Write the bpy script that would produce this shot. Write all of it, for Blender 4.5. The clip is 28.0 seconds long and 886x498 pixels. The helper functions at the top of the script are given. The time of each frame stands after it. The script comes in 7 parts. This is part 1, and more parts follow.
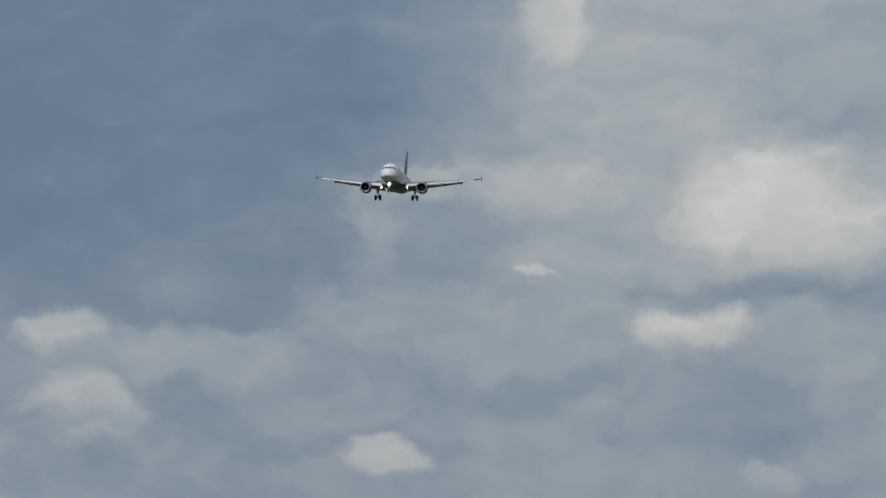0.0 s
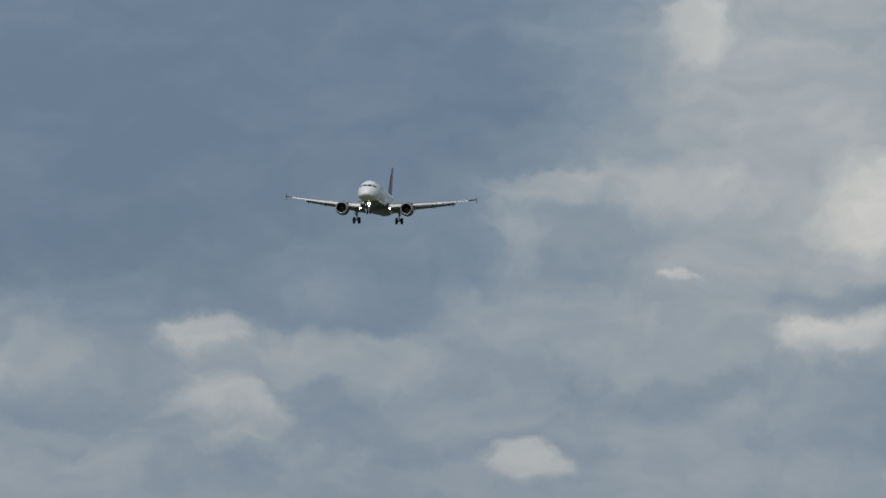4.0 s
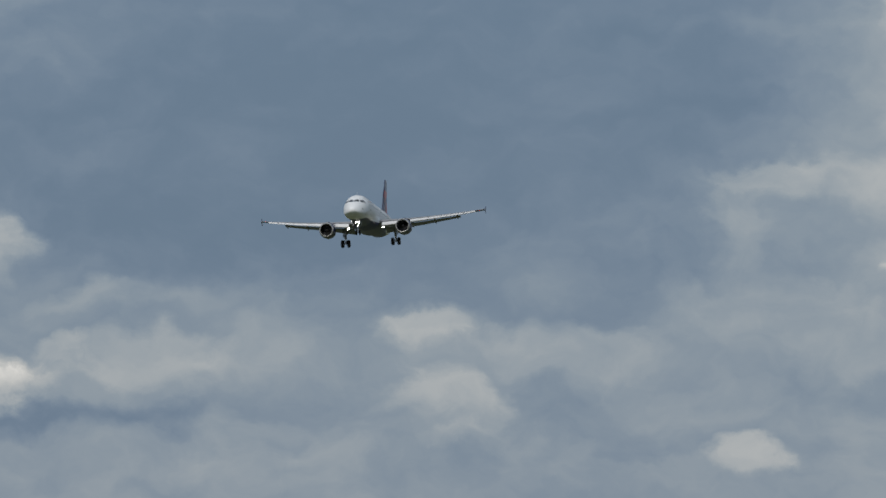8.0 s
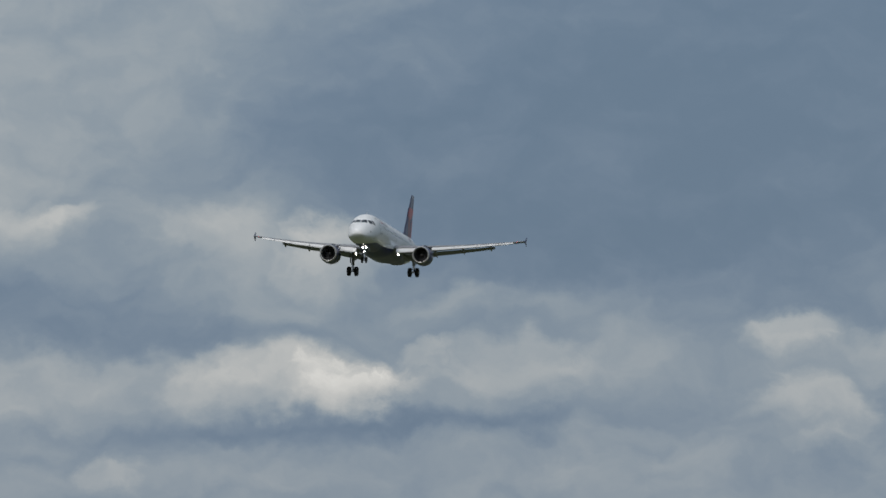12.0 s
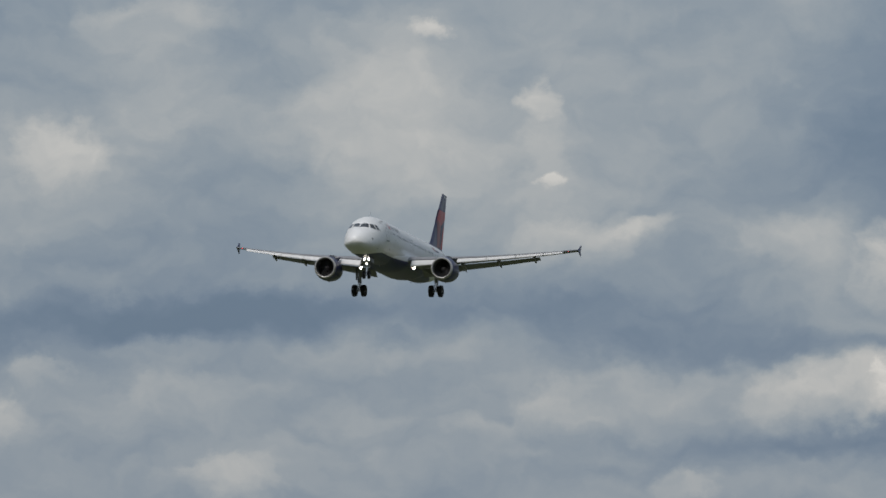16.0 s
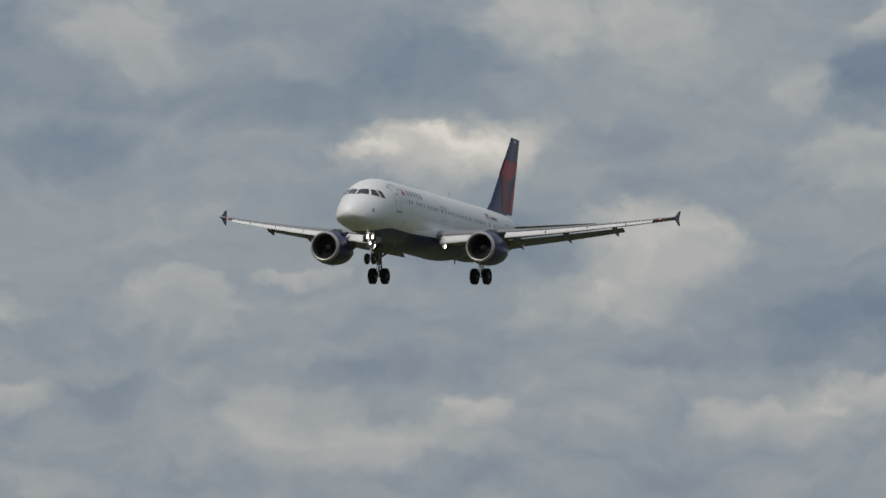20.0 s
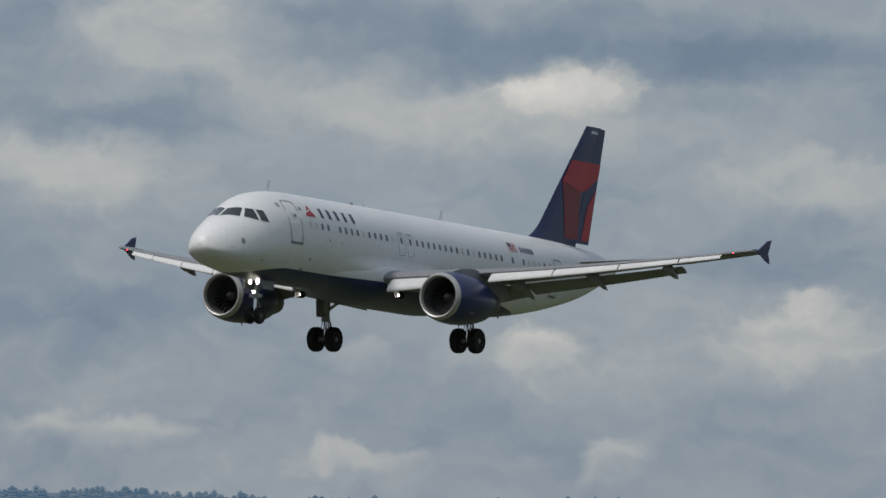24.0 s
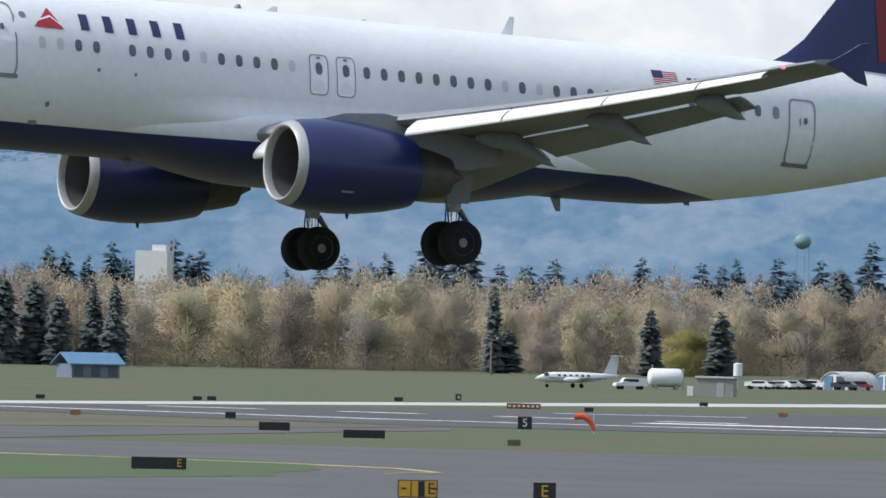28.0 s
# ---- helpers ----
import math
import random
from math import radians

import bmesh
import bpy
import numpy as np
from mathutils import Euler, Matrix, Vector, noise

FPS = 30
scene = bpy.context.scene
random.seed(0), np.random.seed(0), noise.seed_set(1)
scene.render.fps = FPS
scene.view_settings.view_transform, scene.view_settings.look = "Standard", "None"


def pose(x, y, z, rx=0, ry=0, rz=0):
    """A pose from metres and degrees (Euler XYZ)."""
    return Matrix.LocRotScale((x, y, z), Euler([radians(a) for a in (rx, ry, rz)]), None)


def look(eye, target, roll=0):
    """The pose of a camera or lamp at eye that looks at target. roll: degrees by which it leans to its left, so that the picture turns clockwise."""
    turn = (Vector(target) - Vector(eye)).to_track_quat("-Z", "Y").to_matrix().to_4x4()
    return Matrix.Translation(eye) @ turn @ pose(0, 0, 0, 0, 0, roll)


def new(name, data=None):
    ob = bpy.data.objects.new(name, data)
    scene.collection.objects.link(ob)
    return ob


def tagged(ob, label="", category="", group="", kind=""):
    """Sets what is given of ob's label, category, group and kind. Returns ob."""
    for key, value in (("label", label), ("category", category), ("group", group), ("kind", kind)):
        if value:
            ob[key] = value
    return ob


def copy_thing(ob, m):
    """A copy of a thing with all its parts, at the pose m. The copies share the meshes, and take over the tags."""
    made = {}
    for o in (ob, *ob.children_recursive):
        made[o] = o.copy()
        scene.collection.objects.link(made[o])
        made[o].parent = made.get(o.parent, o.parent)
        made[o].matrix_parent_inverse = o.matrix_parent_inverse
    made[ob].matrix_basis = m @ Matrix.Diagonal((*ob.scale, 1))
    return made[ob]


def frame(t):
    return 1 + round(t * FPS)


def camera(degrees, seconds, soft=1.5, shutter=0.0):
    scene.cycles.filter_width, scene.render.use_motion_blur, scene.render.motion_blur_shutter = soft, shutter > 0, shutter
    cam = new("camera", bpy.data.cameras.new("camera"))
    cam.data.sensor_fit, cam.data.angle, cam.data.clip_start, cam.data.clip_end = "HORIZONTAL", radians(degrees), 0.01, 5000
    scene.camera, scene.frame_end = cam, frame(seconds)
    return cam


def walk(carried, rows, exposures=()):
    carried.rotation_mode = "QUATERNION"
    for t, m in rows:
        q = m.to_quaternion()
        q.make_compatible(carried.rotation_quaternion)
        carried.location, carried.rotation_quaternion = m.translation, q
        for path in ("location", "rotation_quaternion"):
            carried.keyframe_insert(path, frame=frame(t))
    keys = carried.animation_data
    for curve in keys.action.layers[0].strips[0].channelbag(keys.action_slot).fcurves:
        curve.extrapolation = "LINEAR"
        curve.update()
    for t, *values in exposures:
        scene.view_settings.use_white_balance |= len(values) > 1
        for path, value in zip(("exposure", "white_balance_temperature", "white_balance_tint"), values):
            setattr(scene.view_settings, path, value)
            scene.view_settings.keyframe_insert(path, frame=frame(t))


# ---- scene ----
# ---- camera: stands on a roof beside the field and pans with the landing airliner ----
EYE_HEIGHT = 10.5
cam = camera(5.0214, 28.0, soft=1.6)


def aim(bearing, tilt, lean=0.0):
    """The camera's pose: degrees to the left of +y, degrees above the horizon, and degrees that it leans to its left."""
    return pose(0, 0, EYE_HEIGHT, 90 + tilt, 0, bearing) @ pose(0, 0, 0, 0, 0, lean)


EXPOSURES = [(0, 0.0, 6500, 10), (12, 0.0, 6500, 10), (16, 0.0, 6650, 11), (20, -0.03, 6900, 12), (23, 0.0, 6900, 12), (25, 0.12, 6450, 10), (26, 0.28, 6450, 10), (27, 0.66, 6450, 11), (27.4, 0.80, 6350, 11), (28, 0.98, 6300, 12)]
walk(cam, [
    (0.0, aim(5.824, 2.267)),
    (0.5, aim(5.943, 2.263)),
    (1.0, aim(6.031, 2.259)),
    (1.5, aim(6.127, 2.263)),
    (2.0, aim(6.251, 2.266)),
    (2.5, aim(6.350, 2.272)),
    (4.5, aim(6.742, 2.298)),
    (5.0, aim(6.873, 2.304)),
    (5.5, aim(7.067, 2.298)),
    (6.0, aim(7.181, 2.291)),
    (6.5, aim(7.325, 2.285)),
    (7.0, aim(7.533, 2.278)),
    (7.5, aim(7.697, 2.266)),
    (8.0, aim(7.900, 2.253)),
    (8.5, aim(8.126, 2.253)),
    (9.0, aim(8.349, 2.253)),
    (9.5, aim(8.578, 2.252)),
    (10.0, aim(8.800, 2.251)),
    (10.5, aim(9.029, 2.251)),
    (11.0, aim(9.325, 2.251)),
    (11.5, aim(9.639, 2.267)),
    (12.0, aim(9.972, 2.282)),
    (12.5, aim(10.401, 2.296)),
    (14.5, aim(11.866, 2.351)),
    (15.0, aim(12.228, 2.365)),
    (15.5, aim(12.614, 2.354)),
    (16.0, aim(13.246, 2.343)),
    (16.5, aim(13.803, 2.334)),
    (17.0, aim(14.315, 2.325)),
    (17.5, aim(14.951, 2.309)),
    (18.0, aim(15.606, 2.293)),
    (18.5, aim(16.394, 2.281)),
    (19.0, aim(17.271, 2.269)),
    (19.5, aim(18.123, 2.273)),
    (20.0, aim(18.992, 2.277)),
    (20.5, aim(20.004, 2.314)),
    (22.5, aim(24.934, 2.465)),
    (23.0, aim(26.351, 2.490)),
    (23.5, aim(28.191, 2.493, 0.11)),
    (24.0, aim(30.196, 2.483, 0.23)),
    (24.5, aim(32.472, 2.459, 0.26)),
    (25.0, aim(34.998, 2.423, 0.29)),
    (25.5, aim(38.055, 2.282, 0.30)),
    (26.0, aim(41.434, 2.036, 0.31)),
    (26.5, aim(45.510, 1.749, 0.39)),
    (26.8, aim(48.287, 1.515, 0.43)),
    (27.0, aim(50.189, 1.352, 0.58)),
    (27.2, aim(52.142, 1.164, 0.80)),
    (27.5, aim(55.277, 0.873, 1.07)),
    (27.8, aim(58.488, 0.571, 1.26)),
    (28.0, aim(60.777, 0.404, 1.28)),
], exposures=EXPOSURES)

# ---- light: a broken April sky with a weak high sun behind the camera ----
SUN_BEARING, SUN_HEIGHT = 160.0, 46.0
SKY_LEVEL = 0.085
sun = new("sun", bpy.data.lights.new("sun", "SUN"))
sun.data.energy, sun.data.angle, sun.data.color = 2.1, radians(9.0), (1.0, 0.965, 0.92)
sun.matrix_world = look((0, 0, 0), Vector((math.sin(radians(SUN_BEARING)) * math.cos(radians(SUN_HEIGHT)),
                                          -math.cos(radians(SUN_BEARING)) * math.cos(radians(SUN_HEIGHT)), -math.sin(radians(SUN_HEIGHT)))))

world = bpy.data.worlds.new("sky")
scene.world = world
world.use_nodes = True
world.cycles.sampling_method, world.cycles.sample_map_resolution = "MANUAL", 256
wt = world.node_tree
wt.nodes.clear()


def wnode(kind, *values, op=None, out=0):
    """Adds a node to the sky, sets or links its inputs in order, and returns an output."""
    n = wt.nodes.new(kind)
    if op:
        n.operation = op
    for i, v in enumerate(values):
        if v is None:
            continue
        if isinstance(v, bpy.types.NodeSocket):
            wt.links.new(v, n.inputs[i])
        else:
            n.inputs[i].default_value = v
    return n.outputs[out]


# bearing and height of each direction, in degrees
axis = wt.nodes.new("ShaderNodeSeparateXYZ")
wt.links.new(wnode("ShaderNodeTexCoord"), axis.inputs[0])
bearing = wnode("ShaderNodeMath", wnode("ShaderNodeMath", wnode("ShaderNodeMath", axis.outputs[0], -1.0, op="MULTIPLY"), axis.outputs[1], op="ARCTAN2"), 57.2958, op="MULTIPLY")
height = wnode("ShaderNodeMath", wnode("ShaderNodeMath", axis.outputs[2], op="ARCSINE"), 57.2958, op="MULTIPLY")
flat = wnode("ShaderNodeCombineXYZ", bearing, height, 0.0)


def sky_noise(vector, scale, detail, rough, out):
    n = wt.nodes.new("ShaderNodeTexNoise")
    n.inputs["Scale"].default_value, n.inputs["Detail"].default_value, n.inputs["Roughness"].default_value = scale, detail, rough
    wt.links.new(vector, n.inputs["Vector"])
    return n.outputs[out]


swirl = wnode("ShaderNodeVectorMath", sky_noise(wnode("ShaderNodeVectorMath", flat, (1.0, 1.2, 1.0), op="MULTIPLY"), 1.7, 6.0, 0.56, 1), (0.5, 0.5, 0.5), op="SUBTRACT")
place = wnode("ShaderNodeVectorMath", swirl, (0.75, 0.55, 0.0), flat, op="MULTIPLY_ADD")


def depth_of_cloud(spot):
    """How thick the cloud is in a direction: broad flat banks with fleece on them."""
    billow = sky_noise(wnode("ShaderNodeVectorMath", spot, (0.65, 1.2, 1.0), op="MULTIPLY"), 1.0, 5.0, 0.52, 0)
    fleece = sky_noise(wnode("ShaderNodeVectorMath", spot, (1.0, 1.35, 1.0), op="MULTIPLY"), 2.6, 4.0, 0.5, 0)
    return wnode("ShaderNodeMath", fleece, 0.36, billow, op="MULTIPLY_ADD")


here = depth_of_cloud(place)
above = depth_of_cloud(wnode("ShaderNodeVectorMath", place, (0.03, 0.08, 0.0), op="ADD"))
# the light falls from above: the upper rim of each bank is brighter than its foot
rim = wnode("ShaderNodeMath", wnode("ShaderNodeMath", here, above, op="SUBTRACT"), 0.30, wnode("ShaderNodeMath", here, 0.45, SKY_LEVEL, op="MULTIPLY_ADD"), op="MULTIPLY_ADD")
# the fleecy outline of every cloud
ragged = wnode("ShaderNodeMath", sky_noise(wnode("ShaderNodeVectorMath", place, (1.0, 1.35, 1.0), op="MULTIPLY"), 2.3, 6.0, 0.55, 0), 2.6, -1.3, op="MULTIPLY_ADD")
# bearing, height and cover go from cloud to cloud
split_place = wt.nodes.new("ShaderNodeSeparateXYZ")
wt.links.new(place, split_place.inputs[0])
sky = [wnode("ShaderNodeCombineXYZ", split_place.outputs[0], split_place.outputs[1], rim)]


def puff(b, h, width, tall, lift, slope, soft):
    """A cloud (lift above 0) or a gap (below 0) at bearing b and height h, with its half sizes, all in degrees.
    slope: how much brighter its top is than its foot; soft: how wide its edge is."""
    near = wnode("ShaderNodeVectorMath", sky[0], (1 / width, 1 / tall, 0.0), (-b / width, -h / tall, 0.0), op="MULTIPLY_ADD")
    away = wnode("ShaderNodeMath", ragged, min(0.8, 0.16 / math.sqrt(width * tall)), wnode("ShaderNodeVectorMath", near, op="LENGTH", out=1), op="MULTIPLY_ADD")
    soft = min(max(soft * 1.45, 0.45), 0.85)
    n = wt.nodes.new("ShaderNodeMapRange")
    n.interpolation_type = "SMOOTHSTEP"
    n.inputs[1].default_value, n.inputs[2].default_value, n.inputs[3].default_value, n.inputs[4].default_value = 1 - soft, 1 + soft, 1.0, 0.0
    wt.links.new(away, n.inputs[0])
    amount = lift
    if slope:
        amount = wnode("ShaderNodeMath", wnode("ShaderNodeVectorMath", near, (0.0, lift * slope, 0.0), op="DOT_PRODUCT", out=1), lift, op="ADD")
    more = wnode("ShaderNodeCombineXYZ", 0.0, 0.0, wnode("ShaderNodeMath", n.outputs[0], amount, op="MULTIPLY"))
    sky[0] = wnode("ShaderNodeVectorMath", sky[0], more, op="ADD")


puff(8.07, 3.18, 2.37, 1.28, -0.32, 0.1, 0.1)
puff(9.84, 2.29, 0.83, 0.35, -0.16, 0, 0.5)
puff(10.57, 2.26, 0.28, 0.22, 0.34, 0.5, 0.25)
puff(10.12, 3.47, 0.48, 0.45, 0.11, 0, 0.8)
puff(9.68, 1.94, 0.48, 0.08, 0.13, 0.3, 0.4)
puff(9.55, 1.62, 0.38, 0.14, 0.15, 0.5, 0.35)
puff(10.03, 1.68, 0.19, 0.08, 0.14, 0.5, 0.3)
puff(10.51, 1.49, 0.35, 0.13, 0.22, 0.6, 0.3)
puff(9.84, 1.49, 0.83, 0.11, 0.11, 0.4, 0.5)
puff(10.00, 1.32, 0.93, 0.05, -0.14, 0, 0.6)
puff(9.10, 1.42, 0.64, 0.10, -0.07, 0, 0.8)
puff(8.04, 1.74, 0.19, 0.08, 0.13, 0.4, 0.4)
puff(9.13, 1.01, 0.32, 0.13, 0.09, 0.5, 0.5)
puff(8.59, 1.01, 0.26, 0.13, 0.09, 0.5, 0.5)
puff(4.30, 2.91, 1.22, 1.06, 0.13, 0, 0.5)
puff(3.88, 2.48, 0.55, 0.36, 0.3, 0.35, 0.2)
puff(5.20, 3.53, 0.24, 0.19, 0.208, 0.3, 0.3)
puff(4.81, 3.04, 0.64, 0.42, 0.05, 0, 0.8)
puff(4.36, 1.78, 0.35, 0.14, 0.24, 0.5, 0.25)
puff(5.23, 2.12, 0.13, 0.04, 0.2, 0.3, 0.3)
puff(4.01, 2.01, 0.86, 0.09, -0.17, 0, 0.6)
puff(6.03, 1.89, 0.42, 0.22, 0.11, 0.4, 0.4)
puff(6.61, 1.93, 0.19, 0.16, 0.1, 0.4, 0.4)
puff(7.37, 1.63, 0.64, 0.17, 0.17, 0.5, 0.35)
puff(7.95, 1.82, 0.29, 0.10, 0.15, 0.5, 0.35)
puff(6.22, 2.33, 0.22, 0.16, 0.13, 0.4, 0.4)
puff(7.28, 1.98, 0.22, 0.13, 0.09, 0.4, 0.5)
puff(6.13, 1.06, 0.16, 0.13, 0.216, 0.5, 0.22)
puff(6.35, 1.02, 0.42, 0.10, 0.1, 0.5, 0.4)
puff(7.85, 1.37, 0.35, 0.13, 0.11, 0.5, 0.4)
puff(7.28, 1.05, 0.38, 0.14, 0.09, 0.5, 0.4)
puff(3.79, 1.25, 0.51, 0.29, -0.1, 0, 0.7)
puff(3.92, 0.99, 0.19, 0.10, 0.13, 0.5, 0.3)
puff(5.61, 1.47, 0.74, 0.08, -0.07, 0, 0.7)
puff(7.97, 1.81, 0.18, 0.07, 0.17, 0.5, 0.3)
puff(8.96, 1.63, 0.35, 0.19, 0.1, 0.4, 0.4)
puff(7.94, 1.37, 0.35, 0.14, 0.11, 0.5, 0.4)
puff(9.06, 1.24, 0.22, 0.10, 0.09, 0.5, 0.4)
puff(7.84, 1.15, 0.19, 0.07, 0.1, 0.5, 0.4)
puff(5.67, 2.62, 0.58, 0.13, 0.12, 0.4, 0.35)
puff(6.18, 2.43, 0.29, 0.19, 0.11, 0.3, 0.4)
puff(6.02, 2.64, 0.19, 0.10, 0.1, 0.4, 0.3)
puff(12.67, 3.20, 0.12, 0.11, 0.256, 0.3, 0.2)
puff(12.69, 2.84, 0.10, 0.19, 0.1, 0, 0.6)
puff(12.69, 2.72, 0.06, 0.04, 0.2, 0.3, 0.3)
puff(12.37, 2.38, 0.34, 0.15, 0.2, 0.4, 0.4)
puff(12.11, 2.46, 0.19, 0.06, 0.13, 0.4, 0.4)
puff(11.12, 2.33, 0.42, 0.22, 0.12, 0.3, 0.5)
puff(12.11, 3.32, 1.38, 0.83, 0.06, 0, 0.8)
puff(10.86, 1.50, 0.53, 0.19, 0.24, 0.5, 0.3)
puff(11.63, 1.53, 1.15, 0.12, 0.13, 0.4, 0.5)
puff(12.59, 1.43, 0.19, 0.13, 0.1, 0.5, 0.4)
puff(12.27, 1.88, 0.86, 0.14, -0.14, 0, 0.7)
puff(10.83, 1.26, 1.67, 0.06, -0.12, 0, 0.7)
puff(11.85, 1.04, 0.20, 0.10, 0.15, 0.5, 0.3)
puff(11.31, 0.99, 0.64, 0.13, 0.06, 0.4, 0.5)
puff(13.59, 3.06, 0.56, 0.46, 0.2, 0.2, 0.35)
puff(13.30, 3.53, 0.10, 0.06, 0.24, 0.4, 0.25)
puff(14.93, 3.64, 0.35, 0.16, 0.15, 0.5, 0.3)
puff(14.84, 3.13, 0.38, 0.26, 0.07, 0.4, 0.5)
puff(11.35, 2.36, 0.35, 0.13, 0.1, 0.4, 0.5)
puff(10.64, 3.13, 0.61, 0.58, -0.09, 0, 0.8)
puff(14.32, 1.97, 0.86, 0.13, -0.22, 0, 0.6)
puff(12.88, 2.02, 0.80, 0.12, -0.13, 0, 0.7)
puff(11.60, 1.78, 0.83, 0.08, -0.13, 0, 0.7)
puff(13.68, 1.77, 0.59, 0.19, 0.15, 0.6, 0.25)
puff(14.80, 1.74, 0.35, 0.06, 0.12, 0.5, 0.4)
puff(14.80, 1.46, 0.42, 0.13, 0.11, 0.5, 0.4)
puff(14.16, 1.14, 0.48, 0.11, 0.07, 0.5, 0.4)
puff(13.08, 1.30, 0.19, 0.08, 0.09, 0.5, 0.4)
puff(17.76, 2.17, 0.48, 0.31, 0.27, 0.6, 0.2)
puff(16.60, 3.26, 0.22, 0.23, -0.26, 0, 0.4)
puff(16.45, 3.51, 0.29, 0.14, 0.17, 0.4, 0.3)
puff(17.80, 3.51, 0.32, 0.16, 0.13, 0.4, 0.4)
puff(17.92, 2.90, 0.35, 0.11, -0.11, 0, 0.7)
puff(16.93, 3.16, 0.16, 0.13, 0.11, 0.4, 0.4)
puff(16.64, 2.78, 0.38, 0.16, 0.11, 0.4, 0.4)
puff(15.43, 2.87, 0.29, 0.16, 0.19, 0.4, 0.35)
puff(15.55, 2.74, 0.70, 0.29, 0.09, 0.3, 0.5)
puff(15.39, 1.88, 1.67, 0.13, -0.24, 0, 0.6)
puff(17.48, 1.69, 0.64, 0.08, -0.11, 0, 0.7)
puff(16.39, 1.49, 0.53, 0.11, 0.17, 0.6, 0.3)
puff(17.06, 1.34, 0.35, 0.13, 0.15, 0.5, 0.35)
puff(15.88, 1.34, 0.29, 0.13, 0.12, 0.5, 0.4)
puff(15.55, 1.62, 0.21, 0.10, 0.13, 0.6, 0.3)
puff(14.43, 1.04, 0.30, 0.10, 0.13, 0.5, 0.3)
puff(17.92, 1.02, 0.35, 0.13, -0.07, 0, 0.7)
puff(22.23, 3.47, 0.26, 0.13, 0.17, 0.5, 0.3)
puff(20.79, 3.47, 0.34, 0.22, 0.17, 0.3, 0.35)
puff(22.07, 2.99, 0.22, 0.13, 0.17, 0.5, 0.25)
puff(20.27, 3.15, 0.99, 0.13, -0.14, 0, 0.6)
puff(19.06, 3.34, 0.35, 0.19, -0.14, 0, 0.5)
puff(21.46, 3.53, 0.14, 0.19, -0.12, 0, 0.5)
puff(18.48, 3.53, 0.29, 0.20, 0.19, 0.4, 0.3)
puff(19.09, 2.79, 0.51, 0.17, 0.3, 0.6, 0.2)
puff(19.47, 2.82, 0.32, 0.06, 0.16, 0.5, 0.3)
puff(18.70, 2.89, 0.35, 0.13, 0.15, 0.5, 0.3)
puff(21.17, 2.86, 0.27, 0.10, -0.13, 0, 0.6)
puff(21.87, 1.93, 0.45, 0.10, 0.17, 0.4, 0.35)
puff(22.10, 1.81, 0.22, 0.04, 0.18, 0.3, 0.35)
puff(20.47, 1.93, 0.40, 0.15, 0.17, 0.6, 0.25)
puff(19.82, 2.13, 0.21, 0.06, 0.13, 0.6, 0.3)
puff(18.74, 2.32, 0.37, 0.16, -0.13, 0, 0.6)
puff(18.35, 1.96, 0.32, 0.13, 0.13, 0.5, 0.35)
puff(19.25, 1.58, 0.46, 0.10, -0.16, 0, 0.6)
puff(20.91, 1.48, 0.29, 0.10, -0.12, 0, 0.6)
puff(21.46, 1.48, 0.26, 0.08, 0.15, 0.5, 0.35)
puff(18.80, 1.36, 0.20, 0.10, 0.2, 0.5, 0.3)
puff(19.47, 1.16, 0.83, 0.14, 0.08, 0.5, 0.4)
puff(22.03, 1.26, 0.64, 0.19, -0.1, 0, 0.7)
puff(18.99, 1.00, 0.48, 0.12, -0.12, 0, 0.7)
puff(20.08, 1.29, 0.16, 0.13, 0.09, 0.5, 0.4)
puff(18.03, 1.00, 0.48, 0.13, 0.06, 0.4, 0.5)
puff(27.35, 2.00, 0.25, 0.13, 0.232, 0.5, 0.2)
puff(26.04, 1.80, 0.20, 0.16, 0.22, 0.5, 0.25)
puff(25.65, 1.67, 0.56, 0.10, 0.13, 0.5, 0.4)
puff(23.22, 2.37, 0.38, 0.38, 0.3, 0.35, 0.28)
puff(23.21, 2.72, 0.08, 0.06, 0.14, 0.4, 0.3)
puff(24.72, 2.08, 0.43, 0.35, 0.19, 0.3, 0.5)
puff(23.92, 2.15, 0.35, 0.16, 0.12, 0.5, 0.4)
puff(24.47, 3.09, 0.15, 0.10, 0.2, 0.4, 0.3)
puff(24.05, 2.98, 0.29, 0.11, 0.1, 0.5, 0.4)
puff(25.36, 3.75, 0.32, 0.14, 0.15, 0.4, 0.35)
puff(26.32, 3.62, 0.22, 0.20, 0.13, 0.3, 0.4)
puff(27.22, 3.43, 0.35, 0.26, -0.15, 0, 0.6)
puff(23.41, 3.53, 0.26, 0.26, 0.09, 0.3, 0.5)
puff(22.51, 3.69, 0.19, 0.16, 0.18, 0.4, 0.35)
puff(25.46, 1.41, 0.67, 0.16, -0.13, 0, 0.7)
puff(24.37, 1.28, 0.30, 0.08, 0.11, 0.5, 0.4)
puff(23.67, 1.57, 0.16, 0.13, 0.1, 0.4, 0.5)
puff(22.80, 1.83, 0.45, 0.13, 0.07, 0.5, 0.5)
puff(25.91, 3.11, 0.42, 0.19, 0.07, 0.4, 0.5)
puff(31.75, 3.67, 0.50, 0.24, 0.22, 0.5, 0.3)
puff(30.14, 3.70, 1.31, 0.18, -0.22, 0, 0.6)
puff(28.38, 3.58, 0.83, 0.13, -0.22, 0, 0.6)
puff(31.91, 3.21, 0.50, 0.11, -0.17, 0, 0.6)
puff(29.54, 3.36, 0.38, 0.14, 0.264, 0.6, 0.22)
puff(29.82, 3.19, 1.02, 0.22, 0.13, 0.4, 0.4)
